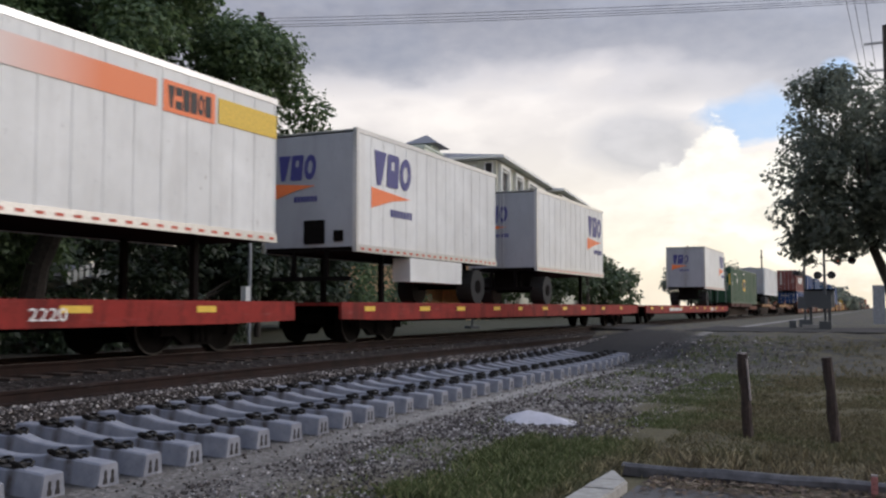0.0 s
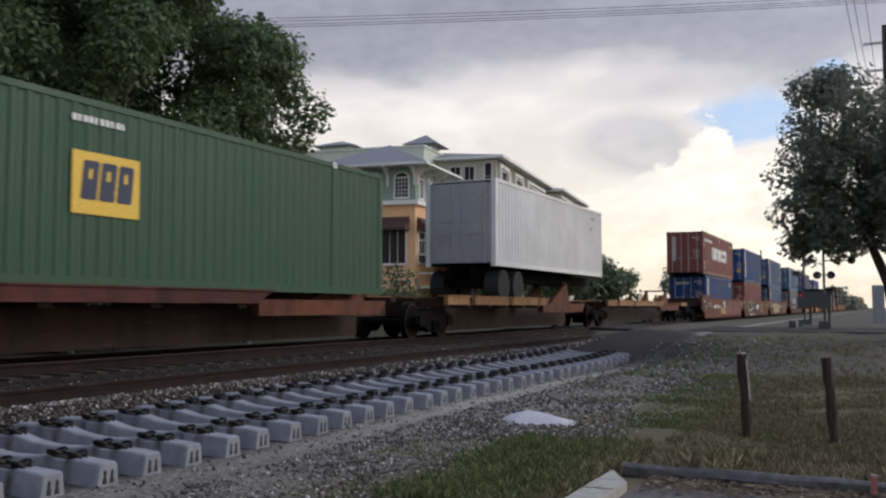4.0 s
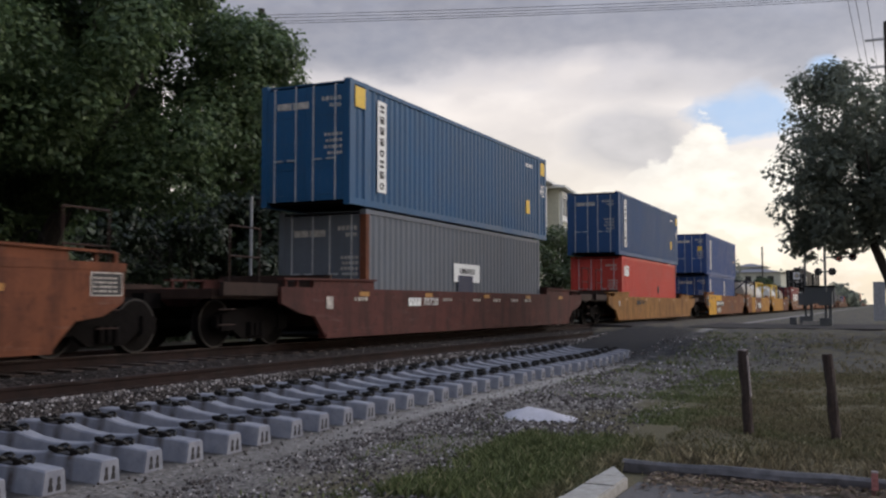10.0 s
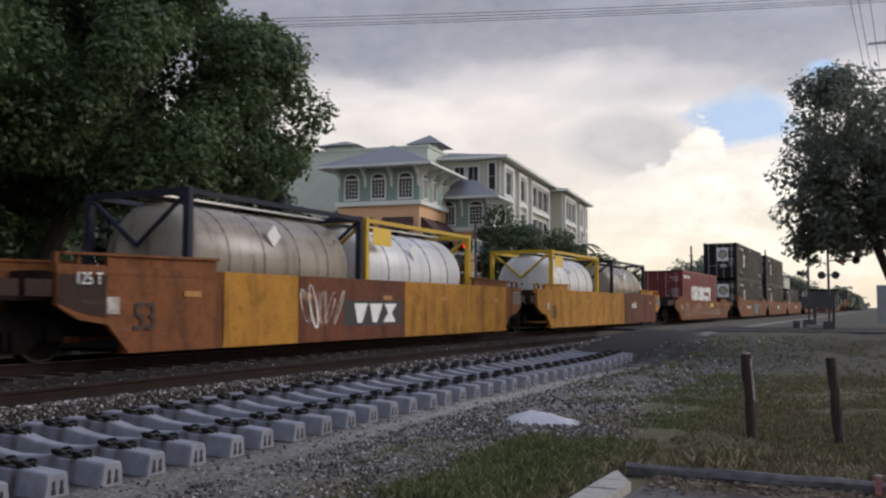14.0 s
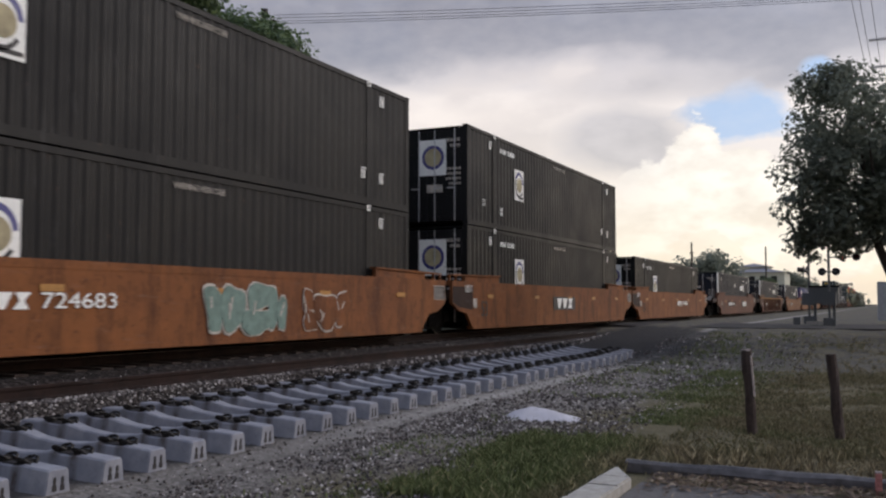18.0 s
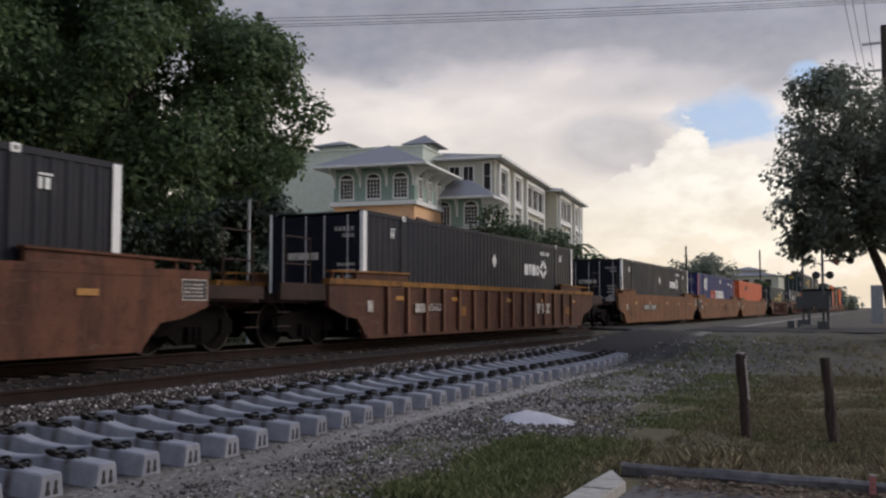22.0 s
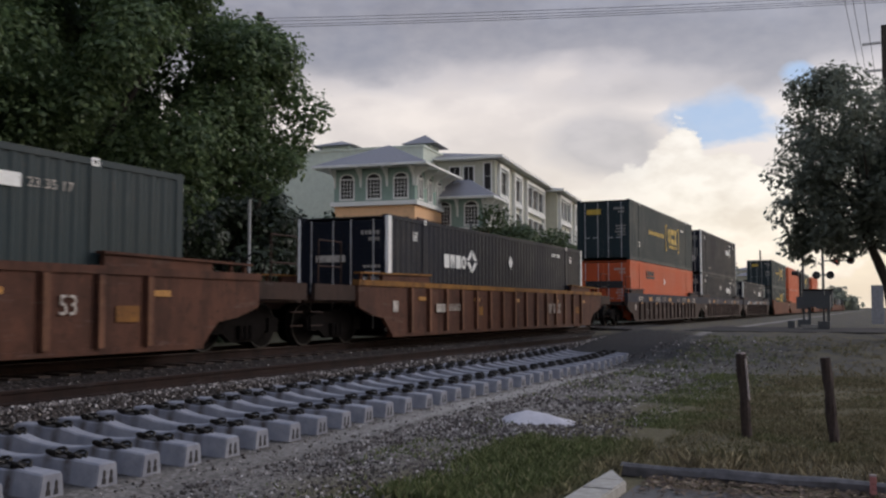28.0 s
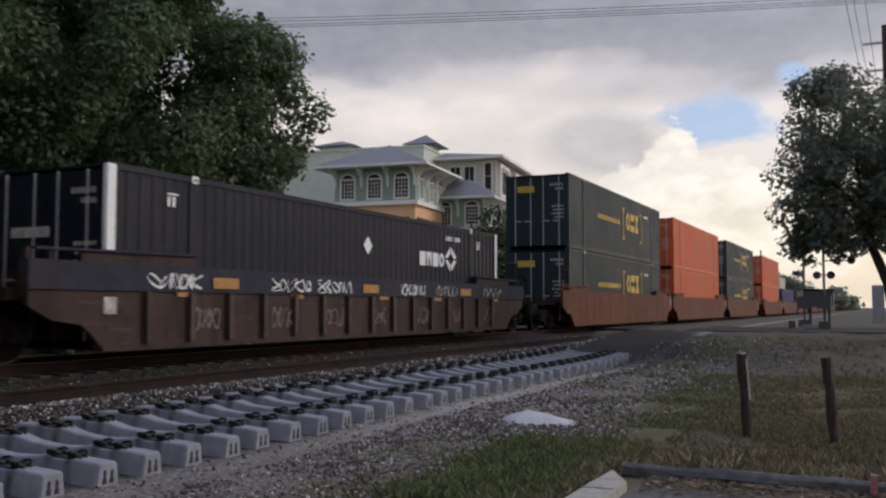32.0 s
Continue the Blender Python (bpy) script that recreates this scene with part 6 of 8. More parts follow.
        block_word(car, BLACK_MARK, -5.05, 0.8, 0.75, 0.2, y - 0.006, "bbb")
        number(car, "70552", -4.2, -3.33, 0.9, BLACK_MARK, 0.26)


def spine_train():
    """Low skeleton cars with a green box, a white box and an empty platform."""
    for i, (a, b) in enumerate(((75.2, 95.2), (95.8, 111.9), (112.3, 131.2))):
        car = rolling("spine_car", (a + b) / 2, "low rusty brown spine car with worn tan deck edges", "railway car", "spine cars of the train")
        h, o = (b - a) / 2, (a + b) / 2
        part("centre_sill", boxes((-h + 1.3, h - 2.0, -0.42, 0.42, 0.14, 0.86)), WELL_SOOT, car, "deep sooty centre sill")
        part("end_sill", boxes((h - 2.3, h - 0.4, -0.36, 0.36, 0.6, 0.98), (-h, -h + 1.6, -0.36, 0.36, 0.6, 0.98)), WELL_SOOT, car)
        for sy in (-1, 1):
            shelf_mat = WELL_MAROON if i == 0 else SHELF
            for p, q in ((0.6, 2.1), (2.5, 5.2), (5.5, 2 * h - 6.9)):
                x0, x1 = -h + p, -h + q
                bm = bmesh.new()
                prism(bm, [(x0, 0.90), (x1 - (0.45 if q > 6 else 0), 0.90), (x1 - 0.05, 1.13), (x0, 1.13)], "y", min(sy * 1.42, sy * 1.30), max(sy * 1.42, sy * 1.30))
                part("side_shelf", bm, shelf_mat, car, "worn side shelf")
                part("shelf_lip", boxes((x0, x1, min(sy * 1.45, sy * 1.10), max(sy * 1.45, sy * 1.10), 1.132, 1.165)), shelf_mat, car)
            for k in range(6):
                x = -h + 0.9 + k * (2 * h - 8.6) / 5
                part("cross_arm", boxes((x - 0.14, x + 0.14, min(sy * 1.295, sy * 0.42), max(sy * 1.295, sy * 0.42), 0.82, 1.10)), WELL_SOOT, car)
            bm = bmesh.new()
            prism(bm, [(h - 7.1, 0.66), (h - 2.3, 0.66), (h - 2.0, 0.98), (h - 7.1, 0.98)], "y", min(sy * 1.25, sy * 1.05), max(sy * 1.25, sy * 1.05))
            part("end_beam", bm, WELL_BROWN, car)
            bm = bmesh.new()
            prism(bm, [(h - 4.4, 0.985), (h - 2.0, 0.985), (h - 2.35, 1.74), (h - 2.6, 1.74)], "y", min(sy * 0.62, sy * 0.52), max(sy * 0.62, sy * 0.52))
            part("hitch_leg", bm, WELL_BROWN, car, "slanting leg of the trailer hitch")
        part("hitch_plate", boxes((h - 2.9, h - 2.2, -0.6, 0.6, 1.742, 1.82)), WELL_SOOT, car, "dark trailer hitch plate")
        bogie(car, -h + 0.55)
        if i == 2:
            bogie(car, h - 1.5)
            part("end_platform", boxes((h - 1.6, h + 0.2, -1.3, 1.3, 0.92, 1.12)), SHELF, car)
            part("ladder", tubes(((h - 0.2, -1.38, 0.45), (h - 0.2, -1.38, 1.9), 0.018), ((h + 0.25, -1.38, 0.45), (h + 0.25, -1.38, 1.9), 0.018), *[((h - 0.2, -1.38, 0.5 + 0.3 * k), (h + 0.25, -1.38, 0.5 + 0.3 * k), 0.014) for k in range(5)], n=5), WELL_SOOT, car, "sooty shade-dark steel ladder")
        if i == 2:
            write("553414", 0.17, FADED_MARK, car, (121.75 - o, -1.424, 1.015), "faded fleet lettering", 0.85)
    c, h, w = container(76.4, 92.9, 1.12, 2.88, GREEN_BOX, "dark green fifty-three foot container with yellow mark", W=2.59, posts=True)
    plate(c, YELLOW_MARK, -1.29, 0.11, 2.23, 3.18, -w - 0.006, "emblem", "yellow square emblem with dark shapes")
    block_word(c, BLUE_DARK, -1.15, 2.45, 1.1, 0.6, -w - 0.012, "bbb", "plain dark shapes", 0.1)
    shape(c, WHITE_MARK, [(-4.75, 3.35), (-4.55, 3.02), (-4.75, 2.7), (-4.95, 3.02)], -w - 0.006, "diamond", "small white diamond")
    write("53", 0.36, WHITE_MARK, c, (-7.55, -w - 0.007, 2.72), "", 0.8)
    bars(c, WHITE_MARK, -6.2, 3.45, 1.1, 0.14, -w - 0.006, 8)
    bars(c, WHITE_MARK, -1.3, 3.62, 1.1, 0.10, -w - 0.006, 10)
    corner_marks(c, h, w, 1.12, 2.88)
    part("door_plate", boxes((-h - 0.004, -h + 0.006, 0.1, 0.5, 3.2, 3.55), (-h - 0.004, -h + 0.006, -1.25, -1.15, 2.6, 3.5)), YELLOW_MARK, c, "yellow door plate")
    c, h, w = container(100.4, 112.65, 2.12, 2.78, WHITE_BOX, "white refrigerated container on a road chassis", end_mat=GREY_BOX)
    bars(c, FADED_MARK, h - 1.6, 4.45, 0.5, 0.12, -w - 0.006, 4)
    bars(c, FADED_MARK, h - 1.8, 4.0, 0.35, 0.14, -w - 0.006, 2)
    part("chassis", boxes((-h, h, -0.5, -0.35, 1.7, 2.1), (-h, h, 0.35, 0.5, 1.7, 2.1), (-h + 0.6, -h + 0.9, -1.1, 1.1, 1.45, 1.72), (-h + 1.9, -h + 2.2, -1.1, 1.1, 1.45, 1.72)), STEEL_DARK, c)
    for x in (-h + 0.75, -h + 2.05):
        for sy in (-1, 1):
            part("tyre", tubes(((x, sy * 1.2, 1.52), (x, sy * 0.7, 1.52), 0.5), n=18), TYRE, c)


def number_on_flat(car, a, b):
    write("2220", 0.26, WHITE_MARK, car, ((a + b) / 2, -1.478, 0.71), "white painted fleet number", (b - a) / 0.62)


def consist():
    flat_train()
    for ob, s in TRAIN:
        if s < 10:
            number_on_flat(ob, 9.25 - s, 10.08 - s)
        if 55 < s < 65:
            block_word(ob, WHITE_MARK, -7.8, 0.64, 3.4, 0.17, -1.479, "bofvlanfxobvlanf", lean=0.2)
            block_word(ob, WHITE_MARK, 5.8, 0.62, 0.9, 0.2, -1.479, "bbb", lean=0.2)
            write("2238", 0.26, WHITE_MARK, ob, (7.45, -1.478, 0.71), "white painted fleet number", 1.35)
    c, h, w = trailer(6.9, 15.4, "white road trailer with orange to yellow band on a flat car", emblem=False)
    m = Mat("band fading from white to orange")
    pos = m.node("ShaderNodeSeparateXYZ")
    m.link(m.node("ShaderNodeTexCoord").outputs["Object"], pos.inputs[0])
    fade = m.done(m.mix(m.val(pos.outputs[0], 0.0, 1.0, -3.0, -0.4), (0.74, 0.74, 0.73), (0.80, 0.20, 0.06)), 0.5)
    plate(c, fade, -h + 1.0, 0.80, 4.16, 4.62, -w - 0.012, "band", "band fading from white to orange")
    plate(c, LOGO_ORANGE, 0.95, 2.3, 4.12, 4.66, -w - 0.012, "name_panel", "orange panel with dark shapes")
    block_word(c, BLACK_MARK, 1.05, 4.2, 1.15, 0.38, -w - 0.018, "vaffof", "row of plain dark shapes")
    plate(c, YELLOW_MARK, 2.4, 4.2, 4.16, 4.62, -w - 0.012, "band", "yellow band")
    trailer(18.5, 27.05, "white road trailer, its bright nose with hose box", front=True)
    trailer(30.85, 39.35, "white road trailer with grey rear doors")
    trailer(64.7, 73.1, "white road trailer with grey rear doors at a flat car's end")
    spine_train()
    wells()
    stacked()


consist()


# ---- far side: building ----
def rotated(x, y, a):
    return pose(x, y, 0, 0, 0, a)


STUCCO_GREEN = plain("pale green stucco", (0.56, 0.61, 0.53), 0.9, 0, 3, 0.08, 0.1)
STUCCO_SAGE = plain("sage green stucco", (0.25, 0.34, 0.29), 0.9, 0, 3, 0.08, 0.1)
STUCCO_CREAM = plain("cream stucco", (0.50, 0.495, 0.41), 0.9, 0, 3, 0.08, 0.1)
STUCCO_PEACH = plain("peach stucco", (0.74, 0.45, 0.25), 0.9, 0, 3, 0.08, 0.1)
TRIM_WHITE = plain("white trim", (0.75, 0.75, 0.72), 0.7)
ROOF = plain("grey metal roof", (0.21, 0.205, 0.225), 0.6, 0.2, 8, 0.15, 0.1)
GLASS = Mat("dark window glass").done((0.03, 0.028, 0.028), 0.35, spec=0.12)
AWNING = plain("dark brown awning", (0.07, 0.035, 0.03), 0.85)


def hip(bm, x0, x1, y0, y1, z, top, inset):
    a = [bm.verts.new(p) for p in ((x0, y0, z), (x1, y0, z), (x1, y1, z), (x0, y1, z))]
    if x1 - x0 > y1 - y0:
        m = (y0 + y1) / 2
        b = [bm.verts.new((x0 + inset, m, top)), bm.verts.new((x1 - inset, m, top))]
        for f in ((a[0], a[1], b[1], b[0]), (a[1], a[2], b[1]), (a[2], a[3], b[0], b[1]), (a[3], a[0], b[0])):
            bm.faces.new(f)
    else:
        m = (x0 + x1) / 2
        b = [bm.verts.new((m, y0 + inset, top)), bm.verts.new((m, y1 - inset, top))]
        for f in ((a[0], a[1], b[0]), (a[1], a[2], b[1], b[0]), (a[2], a[3], b[1]), (a[3], a[0], b[0], b[1])):
            bm.faces.new(f)
    bm.faces.new(a[::-1])
    return bm


# building frame: origin at the tower's near corner, local x along its long side (away), local y away from the track
BX, BY, BA = 66.0, 33.3, 7.5
building = thing("apartment_building", rotated(BX, BY, BA), "four-storey green and peach apartment building with bracketed towers", "building")


def window(x0, x1, z0, z1, face, at, parent, frame_mat=TRIM_WHITE, bars_x=2, bars_z=3, arch=False, depth=0.10):
    """A framed window on a wall. face 'f': in the wall at local x = at, spanning y; face 's': in the wall at local y = at, spanning x."""
    def put(a0, a1, c0, c1, d0, d1):
        return (at - d1, at - d0, a0, a1, c0, c1) if face == "f" else (a0, a1, at - d1, at - d0, c0, c1)
    w = part("window", boxes(put(x0, x1, z0, z1, -0.03, 0.02)), GLASS, parent, "dark glazed window in white frame")
    t = 0.11
    for r in ((x0 - t, x0, z0 - t, z1 + t), (x1, x1 + t, z0 - t, z1 + t)):
        part("jamb", boxes(put(*r, -0.02, depth)), frame_mat, w)
    for r in ((x0 - t, x1 + t, z0 - t - 0.03, z0), (x0 - t, x1 + t, z1, z1 + t)):
        part("sill" if r[2] < z0 else "lintel", boxes(put(*r, -0.02, depth + 0.03)), frame_mat, w)
    bm = bmesh.new()
    for i in range(1, bars_x):
        xx = x0 + (x1 - x0) * i / bars_x
        box(bm, *put(xx - 0.018, xx + 0.018, z0, z1, -0.01, 0.05))
    for i in range(1, bars_z):
        zz = z0 + (z1 - z0) * i / bars_z
        box(bm, *put(x0, x1, zz - 0.018, zz + 0.018, -0.012, 0.046))
    if bars_x + bars_z > 2:
        part("glazing_grid", bm, frame_mat, w)
    else:
        bm.free()
    if arch:
        bm = bmesh.new()
        mid, r = (x0 + x1) / 2, (x1 - x0) / 2
        pts = [(mid + (r + 0.12) * math.cos(a), z1 + (r + 0.12) * 0.8 * math.sin(a)) for a in np.linspace(0, math.pi, 9)]
        if face == "f":
            prism(bm, pts, "x", at - depth, at + 0.02)
        else:
            prism(bm, pts, "y", at - depth, at + 0.02)
        part("arch_head", bm, frame_mat, w)
        bm = bmesh.new()
        pts = [(mid + r * math.cos(a), z1 + r * 0.8 * math.sin(a)) for a in np.linspace(0, math.pi, 9)]
        if face == "f":
            prism(bm, pts, "x", at - depth - 0.01, at)
        else:
            prism(bm, pts, "y", at - depth - 0.01, at)
        part("arch_glass", bm, GLASS, w)
    return w


def tower(x0, x1, y0, y1, zb, ze, za, over, count, side_count):
    """Sage green upper room with arched windows, flared brackets and a hipped roof."""
    part("tower_wall", boxes((x0, x1, y0, y1, zb, ze)), STUCCO_SAGE, building, "sage green tower room")
    part("band", boxes((x0 - 0.25, x1 + 0.25, y0 - 0.25, y1 + 0.25, zb - 0.35, zb)), TRIM_WHITE, building)
    roof = bmesh.new()
    hip(roof, x0 - over, x1 + over, y0 - over, y1 + over, ze + 0.18, za, min(x1 - x0, y1 - y0) / 2 + over - 0.1)
    part("tower_roof", roof, ROOF, building, "grey hipped metal roof")
    part("eave", boxes((x0 - over, x1 + over, y0 - over, y1 + over, ze, ze + 0.17)), TRIM_WHITE, building)
    bracket = bmesh.new()
    prism(bracket, [(0, 0), (0.0, -1.5), (-0.12, -1.45), (-0.25, -0.7), (-over * 0.85, -0.12), (-over * 0.85, 0)], "y", -0.07, 0.07)
    me = mesh_of(bracket, "bracket", TRIM_WHITE)
    for i in range(count + 1):
        part("bracket", me, TRIM_WHITE, building, at=(x0, y0 + (y1 - y0) * (i + 0.04) / (count + 0.08), ze))
    for i in range(side_count + 1):
        part("bracket", me, TRIM_WHITE, building, at=pose(x0 + (x1 - x0) * (i + 0.04) / (side_count + 0.08), y0, ze, 0, 0, 90))
    for i in range(count):
        a = y0 + (y1 - y0) * (i + 0.5) / count
        window(a - 0.55, a + 0.55, zb + 0.25, zb + 1.75, "f", x0, building, TRIM_WHITE, 4, 5, True)
    for i in range(side_count):
        a = x0 + (x1 - x0) * (i + 0.5) / side_count
        window(a - 0.5, a + 0.5, zb + 0.25, zb + 1.75, "s", y0, building, TRIM_WHITE, 4, 5, True)


# main body behind the tower
part("main_wall", boxes((7.5, 19.5, 1.85, 17.0, 0.2, 15.75)), STUCCO_GREEN, building, "pale green stucco wall")
part("parapet", boxes((7.4, 19.6, 1.75, 17.1, 15.75, 15.95)), STUCCO_GREEN, building)
for x0, x1, y0, y1, z, a in ((10.5, 13.0, 2.2, 3.9, 15.95, 17.6), (9.0, 11.6, 9.6, 12.2, 15.95, 17.2)):
    part("cupola_wall", boxes((x0, x1, y0, y1, z, z + 0.55)), STUCCO_GREEN, building)
    r = bmesh.new()
    hip(r, x0 - 0.8, x1 + 0.8, y0 - 0.8, y1 + 0.8, z + 0.55, a, 2.0)
    part("cupola_roof", r, ROOF, building)
# tower and its peach base
part("base_wall", boxes((0, 7.5, 0, 6.9, 0.2, 9.84)), STUCCO_PEACH, building, "peach stucco lower storeys")
tower(-0.02, 7.2, -0.02, 6.92, 10.2, 12.85, 15.3, 1.4, 3, 3)
for i in range(2):
    y = 0.5 + i * 3.4
    bm = bmesh.new()
    prism(bm, [(-0.02, 8.9), (-1.0, 8.0), (-1.0, 7.8), (-0.02, 7.8)], "y", y, y + 2.6)
    part("awning", bm, AWNING, building, "dark brown awning")
    window(y + 0.3, y + 2.3, 5.2, 7.8, "f", 0, building, TRIM_WHITE, 3, 1)
for i in range(2):
    x = 0.4 + i * 3.5
    bm = bmesh.new()
    prism(bm, [(-0.02, 8.9), (-1.0, 8.0), (-1.0, 7.8), (-0.02, 7.8)], "x", x, x + 2.9)
    part("awning", bm, AWNING, building, "dark brown awning")
    window(x + 0.3, x + 2.5, 5.3, 7.7, "s", 0, building, TRIM_WHITE, 3, 1)
# second bay and its balconies
part("bay_wall", boxes((7.0, 10.98, -3.9, 1.0, 0.2, 8.2)), STUCCO_PEACH, building, "peach lower storeys of the bay")
tower(7.0, 10.98, -3.9, 1.0, 8.55, 10.95, 12.9, 1.0, 2, 3)
for k, z in enumerate((3.4, 6.0)):
    b = part("balcony", boxes((0.5, 6.9, -4.3, -0.05, z - 0.18, z)), STUCCO_CREAM, building, "balcony slab with pale railing")
    part("railing_top", boxes((0.5, 6.9, -4.3, -4.22, z + 0.98, z + 1.06), (0.5, 0.58, -4.3, -0.05, z + 0.98, z + 1.06)), TRIM_WHITE, b)
    for j in range(9):
        part("baluster", boxes((0.55 + j * 0.75, 0.63 + j * 0.75, -4.3, -4.22, z, z + 0.98)), TRIM_WHITE, b)
for j in range(3):
    part("column", boxes((0.6 + j * 2.9, 1.0 + j * 2.9, -4.25, -3.9, 0.3, 6.0)), STUCCO_PEACH, building)
for j in range(3):
    window(7.3 + j * 1.25, 8.1 + j * 1.25, 3.9, 5.8, "s", -3.9, building, TRIM_WHITE, 2, 2)
    window(7.3 + j * 1.25, 8.1 + j * 1.25, 1.0, 3.0, "s", -3.9, building, TRIM_WHITE, 2, 2)
# long wing and its farther block
for x0, x1, y0, y1, z in ((11.0, 33.5, -3.75, 12.0, 14.95), (33.5, 50.0, -5.1, 10.0, 14.6)):
    part("wing_wall", boxes((x0, x1, y0, y1, 0.2, z)), STUCCO_CREAM, building, "cream stucco wing")
    r = bmesh.new()
    hip(r, x0 - 0.9, x1 + 0.9, y0 - 0.9, y1 + 0.9, z + 0.22, z + 1.9, 7)
    part("wing_roof", r, ROOF, building, "grey hipped metal roof")
    part("wing_eave", boxes((x0 - 0.9, x1 + 0.9, y0 - 0.9, y1 + 0.9, z, z + 0.21)), TRIM_WHITE, building)
# tall white surrounds round paired storeys of dark windows, and the shaded lower storeys
for y0, base, bays in ((-3.75, 12.0, ((11.6, 15.2, 1), (17.4, 20.8, 1), (22.9, 32.0, 3))), (-5.1, 11.7, ((34.0, 41.3, 3), (43.6, 46.4, 1), (47.6, 49.6, 1)))):
    for x0, x1, n in bays:
        surround = part("window_bay", boxes((x0, x0 + 0.38, y0 - 0.32, y0 + 0.02, 6.0, base + 2.62), (x1 - 0.38, x1, y0 - 0.32, y0 + 0.02, 6.0, base + 2.62), (x0 + 0.38, x1 - 0.38, y0 - 0.32, y0 + 0.02, base + 2.28, base + 2.62), (x0 + 0.38, x1 - 0.38, y0 - 0.32, y0 + 0.02, base - 0.62, base - 0.24)), TRIM_WHITE, building, "white surround of a tall window bay")
        k = (x1 - x0 - 0.76) / n
        for j in range(n):
            a = x0 + 0.38 + j * k
            for zz in (base, base - 3.3, base - 6.4):
                window(a + 0.22, a + k - 0.22, zz, zz + 2.05, "s", y0, building, TRIM_WHITE, 1 if n > 1 else 2, 2, depth=0.2)
for i in range(2):
    window(-1.75 + i * 1.3, -0.85 + i * 1.3, 12.9, 14.35, "f", 11.0, building, TRIM_WHITE, 2, 1)
window(-3.35, -2.75, 9.9, 14.6, "f", 11.0, building, TRIM_WHITE, 1, 4)


# ---- plants ----
def leaf_material(name, lo, mid, hi, through_light=0.35):
    m = Mat(name)
    rnd = m.node("ShaderNodeNewGeometry").outputs["Random Per Island"]
    base = m.ramp(rnd, [(0.0, lo), (0.55, mid), (1.0, hi)])
    m.done(base, 0.5, spec=0.35)
    tr = m.node("ShaderNodeBsdfTranslucent")
    m.link(base, tr.inputs["Color"])
    mx = m.node("ShaderNodeMixShader", Fac=through_light)
    m.link(m.b.outputs[0], mx.inputs[1])
    m.link(tr.outputs[0], mx.inputs[2])
    m.link(mx.outputs[0], m.t.nodes["Material Output"].inputs["Surface"])
    return m.m


LEAF_DARK = leaf_material("dark leaves", (0.058, 0.092, 0.046), (0.100, 0.150, 0.066), (0.175, 0.235, 0.105), 0.45)
# darkened leaf copy: shade under and among the trees put into its colour
LEAF_SHADE = leaf_material("leaves darkened for shade", (0.016, 0.024, 0.013), (0.028, 0.042, 0.022), (0.055, 0.078, 0.04), 0.25)
# grey-green leaf colour raised well above natural, standing in for haze
LEAF_GREY = leaf_material("haze-paled grey-green leaves", (0.14, 0.158, 0.13), (0.185, 0.206, 0.165), (0.24, 0.265, 0.205), 0.62)
LEAF_MID = leaf_material("mid green leaves", (0.048, 0.070, 0.038), (0.070, 0.10, 0.048), (0.10, 0.14, 0.065), 0.45)
BARK = plain("bark", (0.045, 0.036, 0.03), 0.95, 0, 8, 0.4, 0.6)


def leaves(blobs, per, size, seed, squash=0.85):
    """Many small folded leaves spread through uneven clumps."""
    rng = np.random.default_rng(seed)
    vs, fs = [], []
    for x, y, z, r in blobs:
        n = int(per * r * r)
        d = rng.normal(size=(n, 3))
        d /= np.linalg.norm(d, axis=1)[:, None]
        rad = r * (0.42 + 0.55 * rng.random(n) ** 0.6)
        lump = 1 + 0.16 * np.sin(d[:, 0] * 5 + x) * np.cos(d[:, 1] * 6 + y) + 0.12 * np.sin(d[:, 2] * 9 + z * 3)
        c = np.stack([x + d[:, 0] * rad * lump, y + d[:, 1] * rad * lump, z + d[:, 2] * rad * lump * squash], 1)
        nn = d * 0.7 + np.array((0.0, 0.0, 0.6)) + rng.normal(size=(n, 3)) * 0.36
        nn /= np.linalg.norm(nn, axis=1)[:, None]
        u = np.cross(nn, rng.normal(size=(n, 3)))
        u /= np.linalg.norm(u, axis=1)[:, None]
        w = np.cross(nn, u)
        s = size * (0.6 + 0.8 * rng.random((n, 1)))
        base = len(vs)
        quad = np.stack([c - u * s, c + w * s * 0.6 - nn * s * 0.15, c + u * s, c - w * s * 0.6 - nn * s * 0.15], 1).reshape(-1, 3)
        vs.extend(quad.tolist())
        fs.extend([(base + 4 * i, base + 4 * i + 1, base + 4 * i + 2, base + 4 * i + 3) for i in range(n)])
    return vs, fs


def clumps(cx, cy, cz, rx, ry, rz, n, r, seed):
    """Centres of leaf clumps spread through an uneven egg."""
    rng = random.Random(seed)
    out = []
    for i in range(n):
        a, b = rng.uniform(0, math.tau), math.asin(rng.uniform(-0.9, 1))
        k = rng.uniform(0.55, 1.0) ** 0.5
        q = 1 + 0.18 * math.sin(3 * a + seed) * math.cos(2 * b)
        out.append((cx + rx * k * q * math.cos(a) * math.cos(b), cy + ry * k * q * math.sin(a) * math.cos(b), cz + rz * k * math.sin(b), r * rng.uniform(0.7, 1.25)))
    return out


